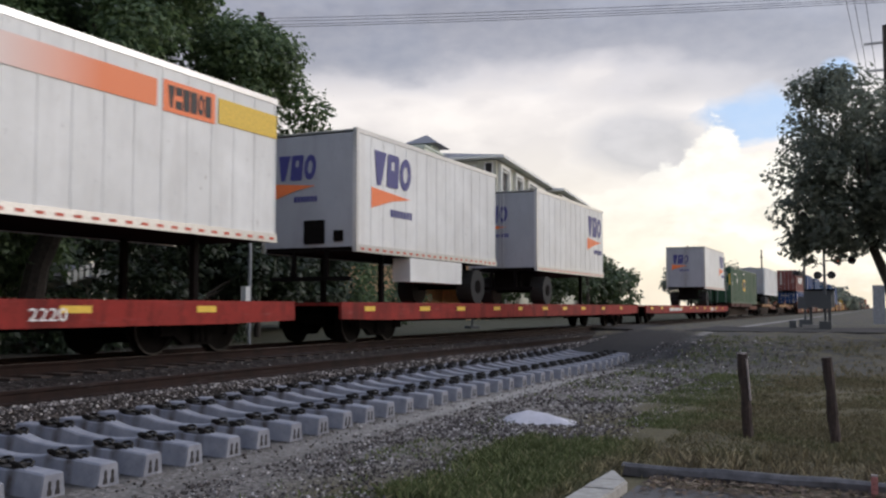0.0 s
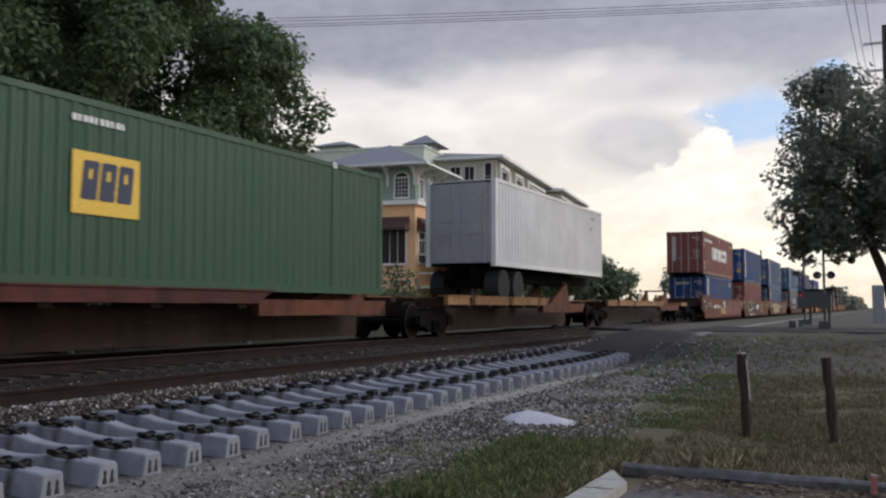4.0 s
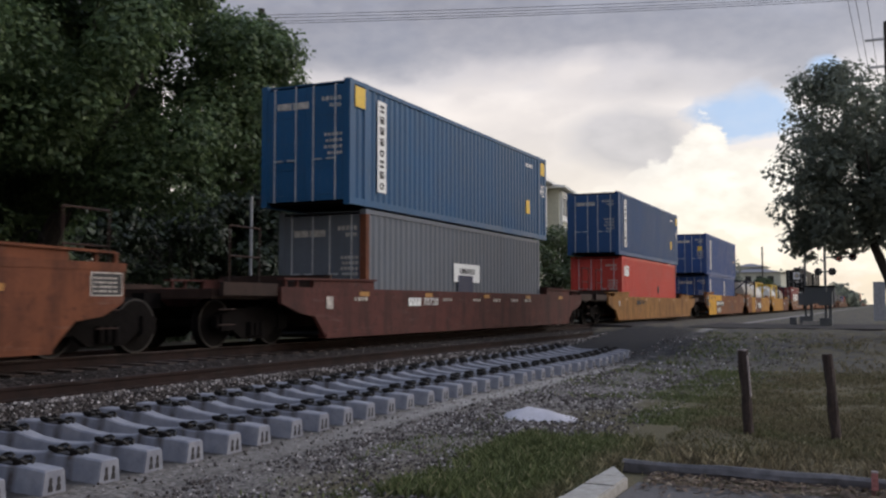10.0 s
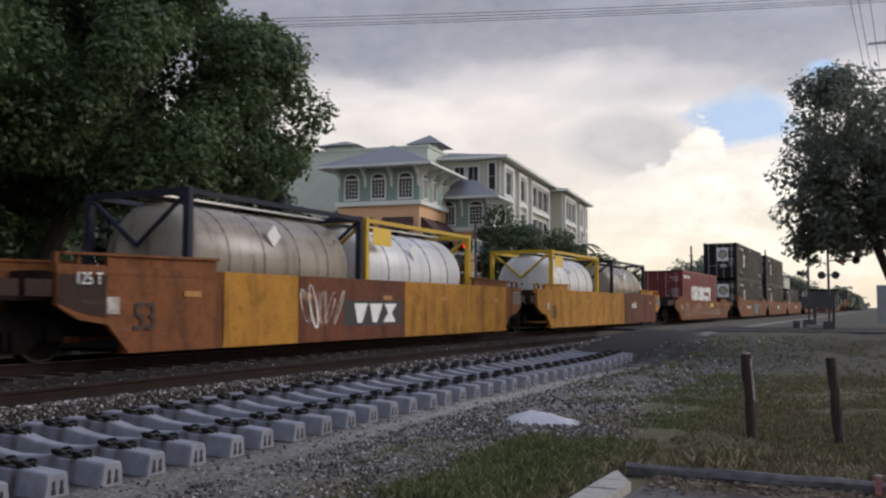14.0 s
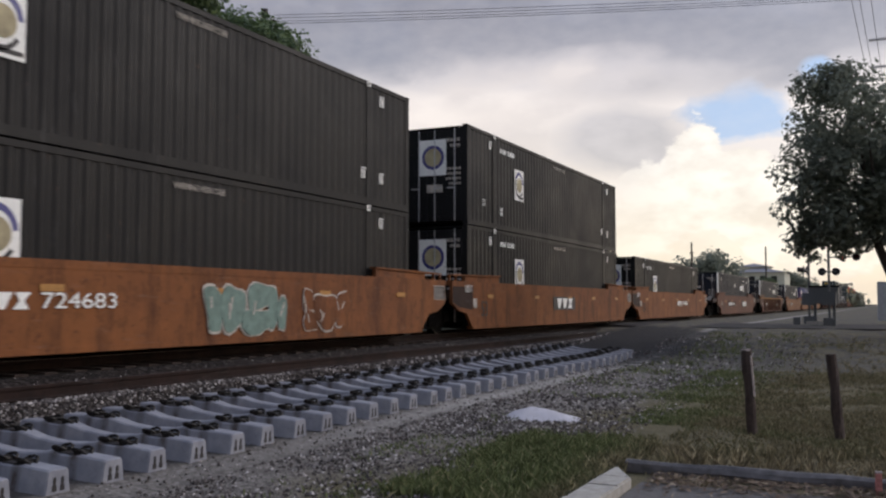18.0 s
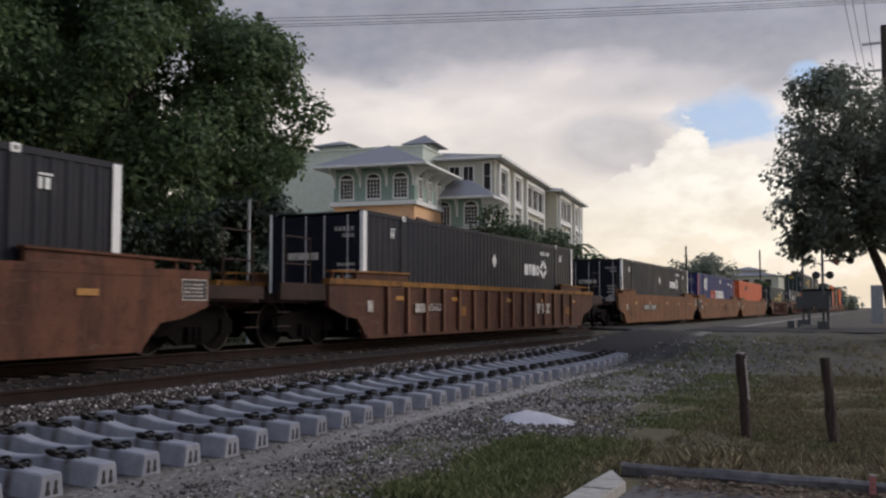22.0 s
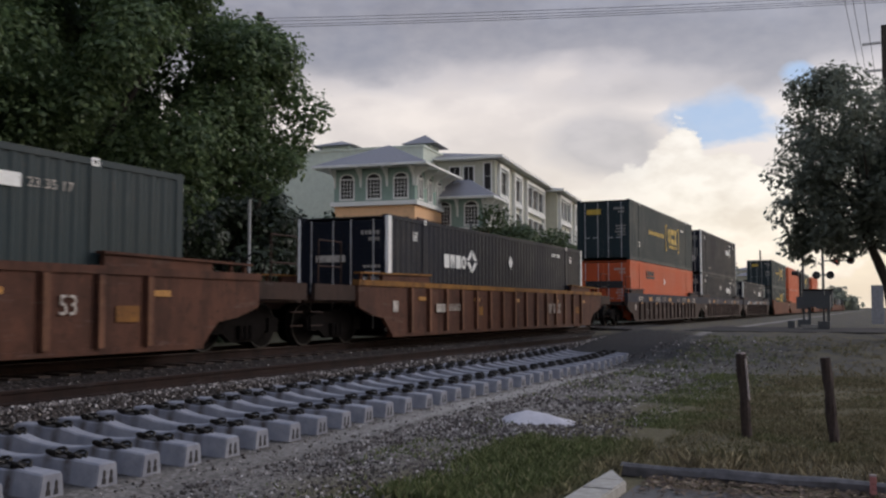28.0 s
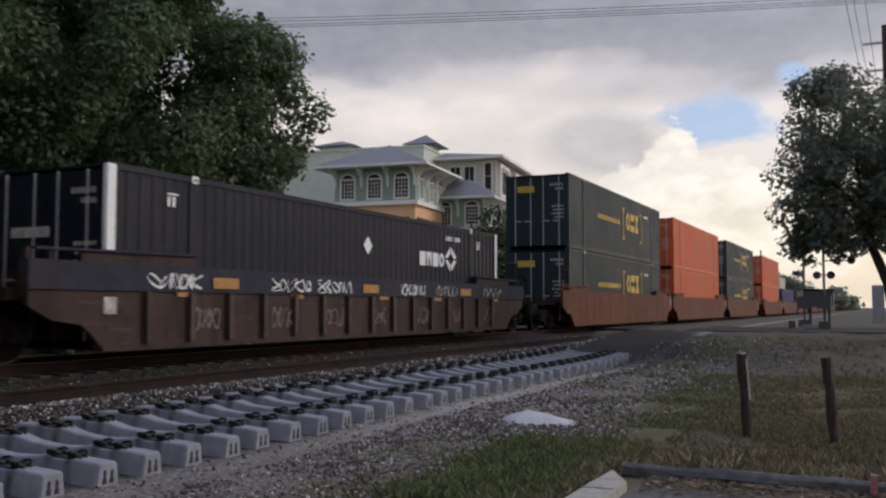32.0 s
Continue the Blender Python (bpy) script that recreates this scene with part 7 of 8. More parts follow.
def tree(x, y, z, height, crown, mat, label, size=0.22, per=55, trunk_r=0.25, seed=1, lean=(0, 0), fork=0.4):
    t = thing("tree", pose(x, y, z), label, "tree")
    bm = bmesh.new()
    top = (lean[0], lean[1], height * fork)
    mid = (lean[0] * 0.35, lean[1] * 0.35, height * fork * 0.55)
    tube(bm, (0, 0, -0.3), mid, trunk_r * 1.25, trunk_r * 0.9, n=9, caps=False)
    tube(bm, mid, top, trunk_r * 0.9, trunk_r * 0.7, n=9, caps=False)
    part("trunk", bm, BARK, t, "rough dark bark trunk")
    rng = random.Random(seed)
    for i, (bx, by, bz, br) in enumerate(crown[:: max(1, len(crown) // 9)]):
        bm = bmesh.new()
        e = (bx - x, by - y, bz - z)
        k = [top[j] + (e[j] - top[j]) * 0.5 + rng.uniform(-0.3, 0.3) for j in range(3)]
        tube(bm, top, k, trunk_r * 0.5, trunk_r * 0.3, n=6, caps=False)
        tube(bm, k, e, trunk_r * 0.3, 0.02, n=6, caps=False)
        part("limb", bm, BARK, t)
    vs, fs = leaves(crown, per, size, seed)
    vs = [(a - x, b - y, c - z) for a, b, c in vs]
    ob = part("crown", pydata("crown", vs, fs, mat), mat, t)
    return t


# big dark trees beyond the track
tree(21.5, 25.0, 0.3, 14, clumps(23.2, 22.6, 8.9, 4.6, 4.2, 4.4, 58, 1.35, 3) + clumps(27.0, 20.6, 8.7, 2.7, 2.3, 3.4, 24, 1.1, 5) + clumps(23.5, 24.5, 8.6, 3.4, 1.6, 3.2, 30, 1.5, 4), LEAF_DARK, "large dark leafy tree beyond the railway", 0.10, 560, 0.4, 3, (1, -1), 0.36)
tree(13.5, 25.5, 0.3, 15, clumps(15.0, 24.0, 8.6, 6.0, 4.0, 6.0, 54, 1.6, 7), LEAF_DARK, "large dark tree with drooping foliage beyond the railway", 0.10, 400, 0.4, 7, (0.5, -0.5), 0.3)
tree(19.5, 31.0, 0.3, 15, clumps(20.5, 30.5, 9.0, 9.0, 4.0, 7.0, 84, 2.3, 9), LEAF_DARK, "tall dark tree behind the others", 0.22, 90, 0.4, 9, (0, 0), 0.35)
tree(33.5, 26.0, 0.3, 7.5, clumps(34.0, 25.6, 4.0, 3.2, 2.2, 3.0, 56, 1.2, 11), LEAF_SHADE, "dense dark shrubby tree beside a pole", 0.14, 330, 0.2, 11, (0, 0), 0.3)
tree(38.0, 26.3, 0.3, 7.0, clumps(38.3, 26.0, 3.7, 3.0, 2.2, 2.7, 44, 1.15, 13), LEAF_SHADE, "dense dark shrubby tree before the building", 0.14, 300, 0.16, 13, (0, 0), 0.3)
tree(43.0, 26.5, 0.3, 5.5, clumps(43.2, 26.2, 2.6, 2.6, 2.0, 2.4, 24, 1.0, 15), LEAF_DARK, "green shrub before the building", 0.13, 200, 0.14, 15, (0, 0), 0.3)
tree(48.0, 26.5, 0.3, 4.6, clumps(48.0, 26.3, 2.2, 2.4, 2.0, 1.9, 20, 0.9, 16), LEAF_MID, "green shrub before the peach storeys", 0.13, 180, 0.12, 16, (0, 0), 0.3)
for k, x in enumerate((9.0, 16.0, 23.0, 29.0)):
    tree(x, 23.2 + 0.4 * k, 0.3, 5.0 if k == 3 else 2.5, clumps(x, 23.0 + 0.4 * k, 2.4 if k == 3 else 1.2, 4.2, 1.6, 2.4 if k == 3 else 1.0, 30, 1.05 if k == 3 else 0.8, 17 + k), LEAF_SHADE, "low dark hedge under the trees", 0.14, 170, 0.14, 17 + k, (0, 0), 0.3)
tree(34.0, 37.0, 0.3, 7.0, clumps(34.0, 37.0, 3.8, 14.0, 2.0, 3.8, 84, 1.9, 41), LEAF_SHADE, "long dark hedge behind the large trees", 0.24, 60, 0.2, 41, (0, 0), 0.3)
# unseen trees left of the view, added to block sky from the train's ends
for k, (x, y) in enumerate(((5.0, 24.0), (-6.0, 23.0), (-18.0, 22.0), (-30.0, 14.0))):
    tree(x, y, 0.3, 14.0, clumps(x, y, 8.5, 6.5, 4.5, 6.5, 46, 2.4, 51 + k), LEAF_DARK, "large dark leafy tree beyond the railway", 0.4, 26, 0.4, 51 + k, (0, 0), 0.35)
# before and past the long wing
tree(72.0, 28.5, 0.5, 9.0, clumps(72.5, 28.6, 5.8, 3.6, 2.6, 3.6, 30, 1.4, 21), LEAF_MID, "green tree before the cream wing", 0.2, 110, 0.2, 21, (0, 0), 0.4)
tree(84.0, 28.5, 0.5, 9.0, clumps(84.5, 28.6, 5.0, 4.4, 2.6, 3.6, 30, 1.4, 23), LEAF_MID, "green tree before the cream wing", 0.2, 110, 0.2, 23, (0, 0), 0.4)
tree(120.0, 33.0, 0.7, 10.0, clumps(120, 33, 4.5, 9.0, 3.0, 4.2, 34, 2.0, 25), LEAF_MID, "green trees past the apartment building", 0.4, 20, 0.25, 25, (0, 0), 0.4)
tree(170.0, 28.5, 0.7, 11.0, clumps(170, 28.3, 6.2, 10.0, 5.4, 3.9, 44, 2.0, 27), LEAF_GREY, "round green tree in the distance", 0.35, 34, 0.3, 27, (0, 0), 0.4)
tree(180.0, 19.8, 0.7, 7.0, clumps(180, 19.8, 4.0, 6.0, 3.0, 2.2, 26, 1.2, 28), LEAF_MID, "low green trees before a far building", 0.3, 45, 0.2, 28, (0, 0), 0.3)
tree(250.0, 22.0, 0.7, 9.0, clumps(252, 22, 4.6, 24.0, 5.0, 4.0, 44, 2.8, 29), LEAF_GREY, "row of far green trees along the railway", 0.5, 16, 0.3, 29, (0, 0), 0.4)
tree(330.0, 22.0, 0.7, 13.0, clumps(340, 18, 3.4, 60.0, 9.0, 3.0, 44, 3.2, 31), LEAF_GREY, "hazy far trees along the railway", 1.2, 4, 0.3, 31, (0, 0), 0.4)
tree(330.0, -8.0, 0.7, 13.0, clumps(330, -14, 3.4, 60.0, 9.0, 3.0, 34, 3.2, 33), LEAF_GREY, "hazy far trees along the railway", 1.2, 4, 0.3, 33, (0, 0), 0.4)
# the lone tree on the near side
tree(35.2, -0.5, rise(35.2), 10.4, clumps(35.0, 1.25, 6.7, 2.2, 2.3, 3.3, 66, 0.8, 35) + clumps(35.2, 0.6, 6.4, 1.5, 1.9, 2.6, 34, 0.95, 38) + clumps(35.0, 1.9, 3.9, 1.3, 0.8, 1.1, 12, 0.55, 36) + clumps(35.0, 2.2, 3.75, 0.9, 0.7, 0.5, 9, 0.42, 39) + clumps(35.0, -1.0, 3.3, 0.8, 0.45, 0.9, 9, 0.42, 40) + clumps(35.0, -1.2, 6.4, 2.2, 2.2, 3.1, 38, 0.9, 37), LEAF_GREY, "leafy street tree with leaning forked trunk on bare ground", 0.095, 330, 0.2, 35, (0.2, 0.9), 0.33)


def palm(x, y, z, h, seed):
    t = thing("palm_tree", pose(x, y, z), "slim palm with drooping fronds past the building", "palm")
    part("trunk", tubes(((0, 0, -0.2), (0.15, 0.1, h * 0.5), 0.16), ((0.15, 0.1, h * 0.5), (0.2, 0.25, h), 0.13)), BARK, t)
    rng = random.Random(seed)
    for i in range(13):
        a, up = i * 2.4, rng.uniform(0.1, 1.0)
        vs, fs = [], []
        prev = None
        for k in range(8):
            s = k / 7
            r = 2.3 * s
            c = (0.2 + r * math.cos(a), 0.25 + r * math.sin(a), h + up * r * 0.9 - 0.42 * r * r)
            wd = 0.28 * math.sin(math.pi * min(1, 0.12 + s * 0.88))
            vs += [(c[0] - math.sin(a) * wd, c[1] + math.cos(a) * wd, c[2] - wd * 0.5), c, (c[0] + math.sin(a) * wd, c[1] - math.cos(a) * wd, c[2] - wd * 0.5)]
            if k:
                b = 3 * (k - 1)
                fs += [(b, b + 3, b + 4, b + 1), (b + 1, b + 4, b + 5, b + 2)]
        part("frond", pydata("frond", vs, fs, LEAF_MID), LEAF_MID, t)


palm(97.0, 29.3, 0.6, 7.6, 1)
palm(101.0, 29.6, 0.6, 6.2, 2)

# ---- road over the crossing ----
ASPHALT = plain("asphalt", (0.095, 0.088, 0.087), 0.9, 0, 25, 0.25, 0.4)
ROAD = plain("worn road", (0.036, 0.033, 0.032), 0.9, 0, 0.9, 0.5, 0.3, 0.15)
bm = bmesh.new()
prism(bm, [(-160, 0.72), (6, 0.765), (9.5, 0.80), (11.2, 0.868), (11.3, 0.868), (11.3, 0.5), (-160, 0.5)], "x", 39.0, 48.0)
solid("road", bm, ROAD, "worn pale asphalt road up to the level crossing", "road", kind="structure")
bm = bmesh.new()
prism(bm, [(13.0, 0.868), (14.5, 0.82), (21, 0.45), (21, 0.2), (13.0, 0.2)], "x", 39.0, 48.0)
solid("road", bm, ROAD, "worn pale asphalt road beyond the level crossing", "road", kind="structure")
solid("crossing_panel", boxes((38.5, 48.5, TRACK_Y - 0.66, TRACK_Y + 0.66, 0.6, 0.866)), ASPHALT, "dark crossing panel between the rails", "crossing", kind="structure")

# ---- crossing signals ----
RED_LENS = Mat("red lamp lens")
RED_LENS.b.inputs["Emission Color"].default_value = (1.0, 0.03, 0.02, 1)
RED_LENS.b.inputs["Emission Strength"].default_value = 1.1
RED_LENS = RED_LENS.done((0.4, 0.01, 0.01), 0.2)
LENS_OFF = plain("unlit red lens", (0.10, 0.01, 0.012), 0.2)
SIGN_BLACK = plain("black signal plate", (0.015, 0.015, 0.016), 0.6)


MAST = plain("dull mast steel", (0.09, 0.095, 0.10), 0.6, 0.3)


def crossing_signal(x, y, z, turn, label, lit, head_z, boards=True, arm=0.0, face=-1, reach=0.0, disc=0.29, gap=0.42):
    """Mast with two pairs of lamps, crossed boards and a gate box; the lamps face face*x."""
    t = thing("crossing_signal", pose(x, y, z, 0, 0, turn), label, "crossing signal", "level crossing signals")
    part("mast", tubes(((0, 0, 0), (0, 0, head_z + 1.2), 0.055), n=10), MAST, t)
    part("base", boxes((-0.25, 0.25, -0.25, 0.25, -0.02, 0.35)), MAST, t)
    part("gate_box", boxes((-0.3, 0.3, -0.28, 0.28, 0.9, 1.5)), MAST, t, "grey gate motor box")
    for s in (-1, 1) if boards else ():
        part("crossbuck_board", boxes((-0.02, 0.02, -0.6, 0.6, -0.11, 0.11)), TRIM_WHITE, t, "white crossed board", pose(face * 0.09 + s * 0.022, 0, head_z + 0.85, s * 45, 0, 0))
    for k, f in enumerate((face, -face)):
        zz, off = (head_z, reach) if k == 0 else (head_z - 0.62, reach if gap == 0.42 else 0.0)
        part("lamp_bar", tubes(((f * 0.12, min(-gap, off - gap), zz), (f * 0.12, max(0.0, off + gap), zz), 0.03), n=6), MAST, t)
        for s in (-1, 1):
            p = part("lamp_plate", tubes(((f * 0.14, off + s * gap, zz), (f * 0.17, off + s * gap, zz), disc), n=20), SIGN_BLACK, t, "round black lamp plate")
            on = lit in (s, 2) and k == 0
            part("lens", tubes(((f * 0.17, off + s * gap, zz), (f * 0.2, off + s * gap, zz), disc * 0.5), n=16), RED_LENS if on else LENS_OFF, p, "glowing red lens" if on else "unlit red lens")
            hood = bmesh.new()
            tube(hood, (f * 0.17, off + s * gap, zz), (f * 0.45, off + s * gap, zz + 0.02), disc * 0.58, n=12, caps=False)
            part("hood", hood, SIGN_BLACK, p)
    if arm:
        g = part("gate_arm", boxes((-0.45, -0.38, 0.0, arm, 1.1, 1.2) if arm > 0 else (-0.45, -0.38, arm, 0.0, 1.1, 1.2)), TRIM_WHITE, t, "white and red lowered gate arm")
        for i in range(int(abs(arm) / 0.8)):
            a = math.copysign(0.4 + i * 0.8, arm)
            part("stripe", boxes((-0.46, -0.37, min(a, a + math.copysign(0.4, arm)), max(a, a + math.copysign(0.4, arm)), 1.095, 1.205)), LOGO_RED, g, "red stripe")
    return t


crossing_signal(40.1, 17.3, 0.5, 60, "railway crossing signal with glowing red lamp beyond the track", -1, 4.0, False, reach=1.3)
crossing_signal(44.5, 2.35, 0.75, 0, "railway crossing signal with one red lamp half hidden by a tree", 1, 3.0, False, reach=-0.845, disc=0.17, gap=0.285)
crossing_signal(50.5, 3.6, 0.75, 84, "railway crossing signal facing away past the road", 0, 3.28, False, disc=0.2)
POLE_PALE = plain("pale painted steel", (0.26, 0.265, 0.28), 0.7, 0, 6, 0.2, 0.1)
# equipment by the crossing
relay = thing("signal_cabinet", pose(46.2, 2.65, 0.72), "dark grey signal cabinet on two legs by the crossing", "cabinet")
part("body", boxes((-0.3, 0.3, -0.6, 0.6, 1.0, 1.75)), MAST, relay)
part("lid", boxes((-0.34, 0.34, -0.64, 0.64, 1.752, 1.82)), STEEL_DARK, relay)
for y in (-0.4, 0.4):
    part("leg", boxes((-0.06, 0.06, y - 0.06, y + 0.06, -0.05, 1.0)), MAST, relay)
solid("control_box", boxes((46.2, 46.8, 3.7, 4.0, 0.7, 1.1)), MAST, "grey steel control box by the crossing", "cabinet")
solid("concrete_barrier", boxes((45.6, 45.9, 2.45, 3.4, 0.76, 0.93)), KERB, "low pale concrete barrier by the road", "barrier")
solid("utility_cabinet", boxes((60.0, 61.0, -0.05, 0.6, 0.7, 3.0)), POLE_PALE, "pale grey utility cabinet behind the tree", "cabinet")

# ---- poles and wires ----
POLE = plain("grey pole", (0.33, 0.33, 0.33), 0.7)
for x, y, h, r, lb in ((25.6, 19.1, 5.0, 0.06, "slim grey metal pole beyond the railway"), (130.0, 24.1, 9.4, 0.12, "wooden utility pole in the distance"), (190.0, 21.2, 12.1, 0.14, "wooden utility pole in the distance")):
    z = 0.3 if x < 40 else 0.7
    t = thing("pole", pose(x, y, z), lb, "pole")
    part("shaft", tubes(((0, 0, -0.1), (0, 0, h), r), n=10), POLE if x < 40 else BARK, t)
    if x < 40:
        part("box", boxes((-0.35, -0.1, -0.1, 0.1, 1.6, 2.1)), TRIM_WHITE, t, "small white box")
    else:
        part("crossarm", boxes((-0.06, 0.06, -0.25, 0.25, h - 1.5, h - 1.3)), BARK, t)
CABLE = plain("black cable", (0.03, 0.03, 0.032), 0.6)


def wire(points, r, label):
    bm = bmesh.new()
    pipe(bm, points, r, 5)
    return solid("overhead_wire", bm, CABLE, label, "overhead wire", group="overhead wires")


def sag(p, q, s, n=14):
    return [(p[0] + (q[0] - p[0]) * k / n, p[1] + (q[1] - p[1]) * k / n, p[2] + (q[2] - p[2]) * k / n - s * 4 * k / n * (1 - k / n)) for k in range(n + 1)]


# overhead lines: across the track from a pole among the trees, and along the near side
for i, (y0, z0, z1) in enumerate(((0.0, 14.19, 15.17), (0.25, 14.09, 15.03), (0.5, 13.96, 15.01), (0.8, 13.89, 14.94))):
    wire(sag((33.0, 23.8 + y0, z0), (47.0, -12.8 + y0, z1), 0.25), 0.011, "thin black overhead wire across the railway")
tree_pole = thing("utility_pole", pose(33.0, 24.2, 0.3), "wooden utility pole with cross-arm among the dark trees", "utility pole")
part("shaft", tubes(((0, 0, -0.1), (0, 0, 14.2), 0.14), n=10), BARK, tree_pole)
part("crossarm", boxes((-0.06, 0.06, -0.55, 0.75, 13.55, 13.67)), BARK, tree_pole)
for y in (-0.4, -0.15, 0.1, 0.4):
    part("insulator", tubes(((0, y, 13.67), (0, y, 13.85), 0.05), n=8), GALV, tree_pole)
far_pole = thing("utility_pole", pose(48.0, -0.4, 0.7), "tall utility pole with cross-arms behind the tree", "utility pole")
part("shaft", tubes(((0, 0, -0.2), (0, 0, 14.2), 0.15), n=10), BARK, far_pole)
for h in (13.4, 12.1):
    part("crossarm", boxes((-0.06, 0.06, -0.9, 0.95, h - 0.05, h + 0.05)), GALV, far_pole)
for dy in (0.0, 0.35, 0.6):
    wire(sag((48.0, 0.0 + dy, 12.2), (2.0, 1.0 + dy, 12.6), 0.3), 0.011, "thin overhead wire along the near side")

# ---- low house beyond the track ----
house = thing("low_house", pose(26.5, 29.5, 0.3), "low house with pale louvred roof among dark trees", "house")
part("wall", boxes((-9, 2.4, 0, 5, 0, 2.6)), STUCCO_CREAM, house)
r = bmesh.new()
hip(r, -10, 3.0, -1, 6, 2.6, 3.9, 3)
part("roof", r, ROOF, house)
for k in range(9):
    part("slat", boxes((-0.2 + k * 0.3, -0.02 + k * 0.3, -1.4, -1.1, 2.3 + (0.1 * k if k < 5 else 0.1 * (8 - k)), 2.75 + (0.1 * k if k < 5 else 0.1 * (8 - k)))), TRIM_WHITE, house)

# far building
far_house = thing("far_building", pose(210.0, 24.2, 0.7), "pale flat-roofed building in the distance", "building")
part("wall", boxes((-6, 6, -5, 5, 0, 7.6)), STUCCO_CREAM, far_house)
r = bmesh.new()
hip(r, -6.5, 6.5, -5.5, 5.5, 7.6, 8.7, 4)
part("roof", r, ROOF, far_house)
part("upper_wall", boxes((-3, 4, -1.5, 4.6, 8.2, 8.9)), STUCCO_CREAM, far_house)
r = bmesh.new()
hip(r, -3.5, 4.5, -2.0, 5.1, 8.9, 9.7, 3)
part("upper_roof", r, ROOF, far_house)
for y in (-3.6, -1.4, 0.8, 3.0):
    part("window", boxes((-6.04, -5.99, y, y + 1.2, 5.4, 6.8)), GLASS, far_house, "dark window")

# ---- near foreground ----
def post(x, y, h, lean, label):
    t = thing("wooden_post", pose(x, y, ground_z(x, y) - 0.05, lean[0], lean[1], 0), label, "post", "old wooden posts")
    bm = bmesh.new()
    rng = random.Random(int(x * 100))
    rings = []
    for k in range(9):
        z, r = (h + 0.05) * k / 8, 0.064 * (1 - 0.08 * k / 8)
        rings.append([bm.verts.new(((r + rng.uniform(-0.012, 0.012)) * math.cos(a * math.tau / 10), (r + rng.uniform(-0.012, 0.012)) * math.sin(a * math.tau / 10), z)) for a in range(10)])
    for p, q in zip(rings, rings[1:]):
        for a in range(10):
            bm.faces.new((p[a], p[(a + 1) % 10], q[(a + 1) % 10], q[a]))
    bm.faces.new(rings[-1])
    part("shaft", bm, WOOD_POST, t)
    return t


near_post = post(12.6, 1.605, 1.06, (-3.2, -1), "dark weathered wooden post with a split edge coloured as sunlit in thin grass")
# sunlight on the post's right edge, built as pale split wood
pale = bmesh.new()
for k in range(7):
    z = 0.52 + k * 0.075
    box(pale, -0.055, 0.005 - 0.004 * (k % 3), -0.072 + 0.001 * k, -0.054 + 0.001 * k, z, z + 0.072)
part("sunlit_split_edge", pale, PALE_WOOD, near_post, "split edge coloured pale as if sunlit")
part("worn_cap", tubes(((0, 0, 1.10), (0, 0, 1.122), 0.058), n=10), PALE_WOOD, near_post, "pale worn top")
post(12.5, 0.575, 1.04, (-4.2, -1), "dark weathered wooden post in thin grass")

kerb = bmesh.new()
prism(kerb, [(5.0, 2.20), (8.72, 2.20), (9.3, 2.48), (5.0, 2.50)], "z", -0.1, 0.085)
for x0, x1, top in ((5.0, 5.9, 0.102), (5.93, 6.8, 0.098), (6.84, 7.62, 0.104), (7.66, 8.25, 0.096), (8.29, 8.72, 0.100)):
    prism(kerb, [(x0, 2.215), (x1, 2.215), (x1, 2.485), (x0, 2.485)], "z", 0.083, top)
prism(kerb, [(8.75, 2.24), (9.24, 2.462), (9.20, 2.482), (8.75, 2.485)], "z", 0.083, 0.097)
solid("kerb", kerb, KERB, "chipped pale concrete kerb end", "kerb")
solid("parking_slab", boxes((3.0, 9.0, -14.0, 2.17, -0.1, 0.012)), ASPHALT, "dark asphalt of a parking place", "pavement", kind="structure")

log = bmesh.new()
rings = []
for k in range(12):
    y = 2.45 - k * 0.33
    c = (9.55 - 0.012 * k + 0.02 * math.sin(k * 1.3), y, 0.055 + 0.008 * math.cos(2 * k))
    rings.append([log.verts.new((c[0] + 0.085 * (1 + 0.12 * math.sin(a * 2.1 + k)) * math.cos(a * math.tau / 10), y, c[2] + 0.075 * (1 + 0.1 * math.cos(a + k)) * math.sin(a * math.tau / 10))) for a in range(10)])
for p, q in zip(rings, rings[1:]):
    for a in range(10):
        log.faces.new((p[a], p[(a + 1) % 10], q[(a + 1) % 10], q[a]))
log.faces.new(rings[0][::-1])
log.faces.new(rings[-1])
solid("timber_log", log, LOG, "dark weathered timber laid along the parking edge", "timber")
stake = thing("stake", pose(9.3, 0.12, 0), "short weathered stake with faded red paint by the timber", "stake")
part("shaft", boxes((-0.02, 0.02, -0.028, 0.028, -0.05, 0.20)), plain("faded red stake paint", (0.33, 0.13, 0.12), 0.85, 0, 30, 0.5, 0.3), stake)
part("tip", boxes((-0.021, 0.021, -0.029, 0.029, 0.20, 0.215)), PALE_WOOD, stake, "pale bare wood tip")

# fallen leaves and twigs on the parking edge
rng = np.random.default_rng(77)
vs, fs = [], []
for _ in range(2600):
    x, y = 9.42 - abs(rng.normal()) * 0.42, rng.uniform(-2.2, 2.12)
    if x < 3.2 or (y < -0.2 and x < 8.9 and rng.random() < 0.6):
        continue
    a, l, wd = rng.uniform(0, 6.28), rng.uniform(0.02, 0.06), rng.uniform(0.006, 0.022)
    z = max(0.016, ground_z(x, y) + 0.012) + rng.uniform(0, 0.015)
    ca, sa = math.cos(a), math.sin(a)
    b = len(vs)
    for u, v, q in ((-l, 0, 0.0), (0, -wd, 0.006), (l, 0, rng.uniform(0, 0.02)), (0, wd, 0.006)):
        vs.append((x + u * ca - v * sa, y + u * sa + v * ca, z + q))
    fs.append((b, b + 1, b + 2, b + 3))
m = Mat("dead leaves")
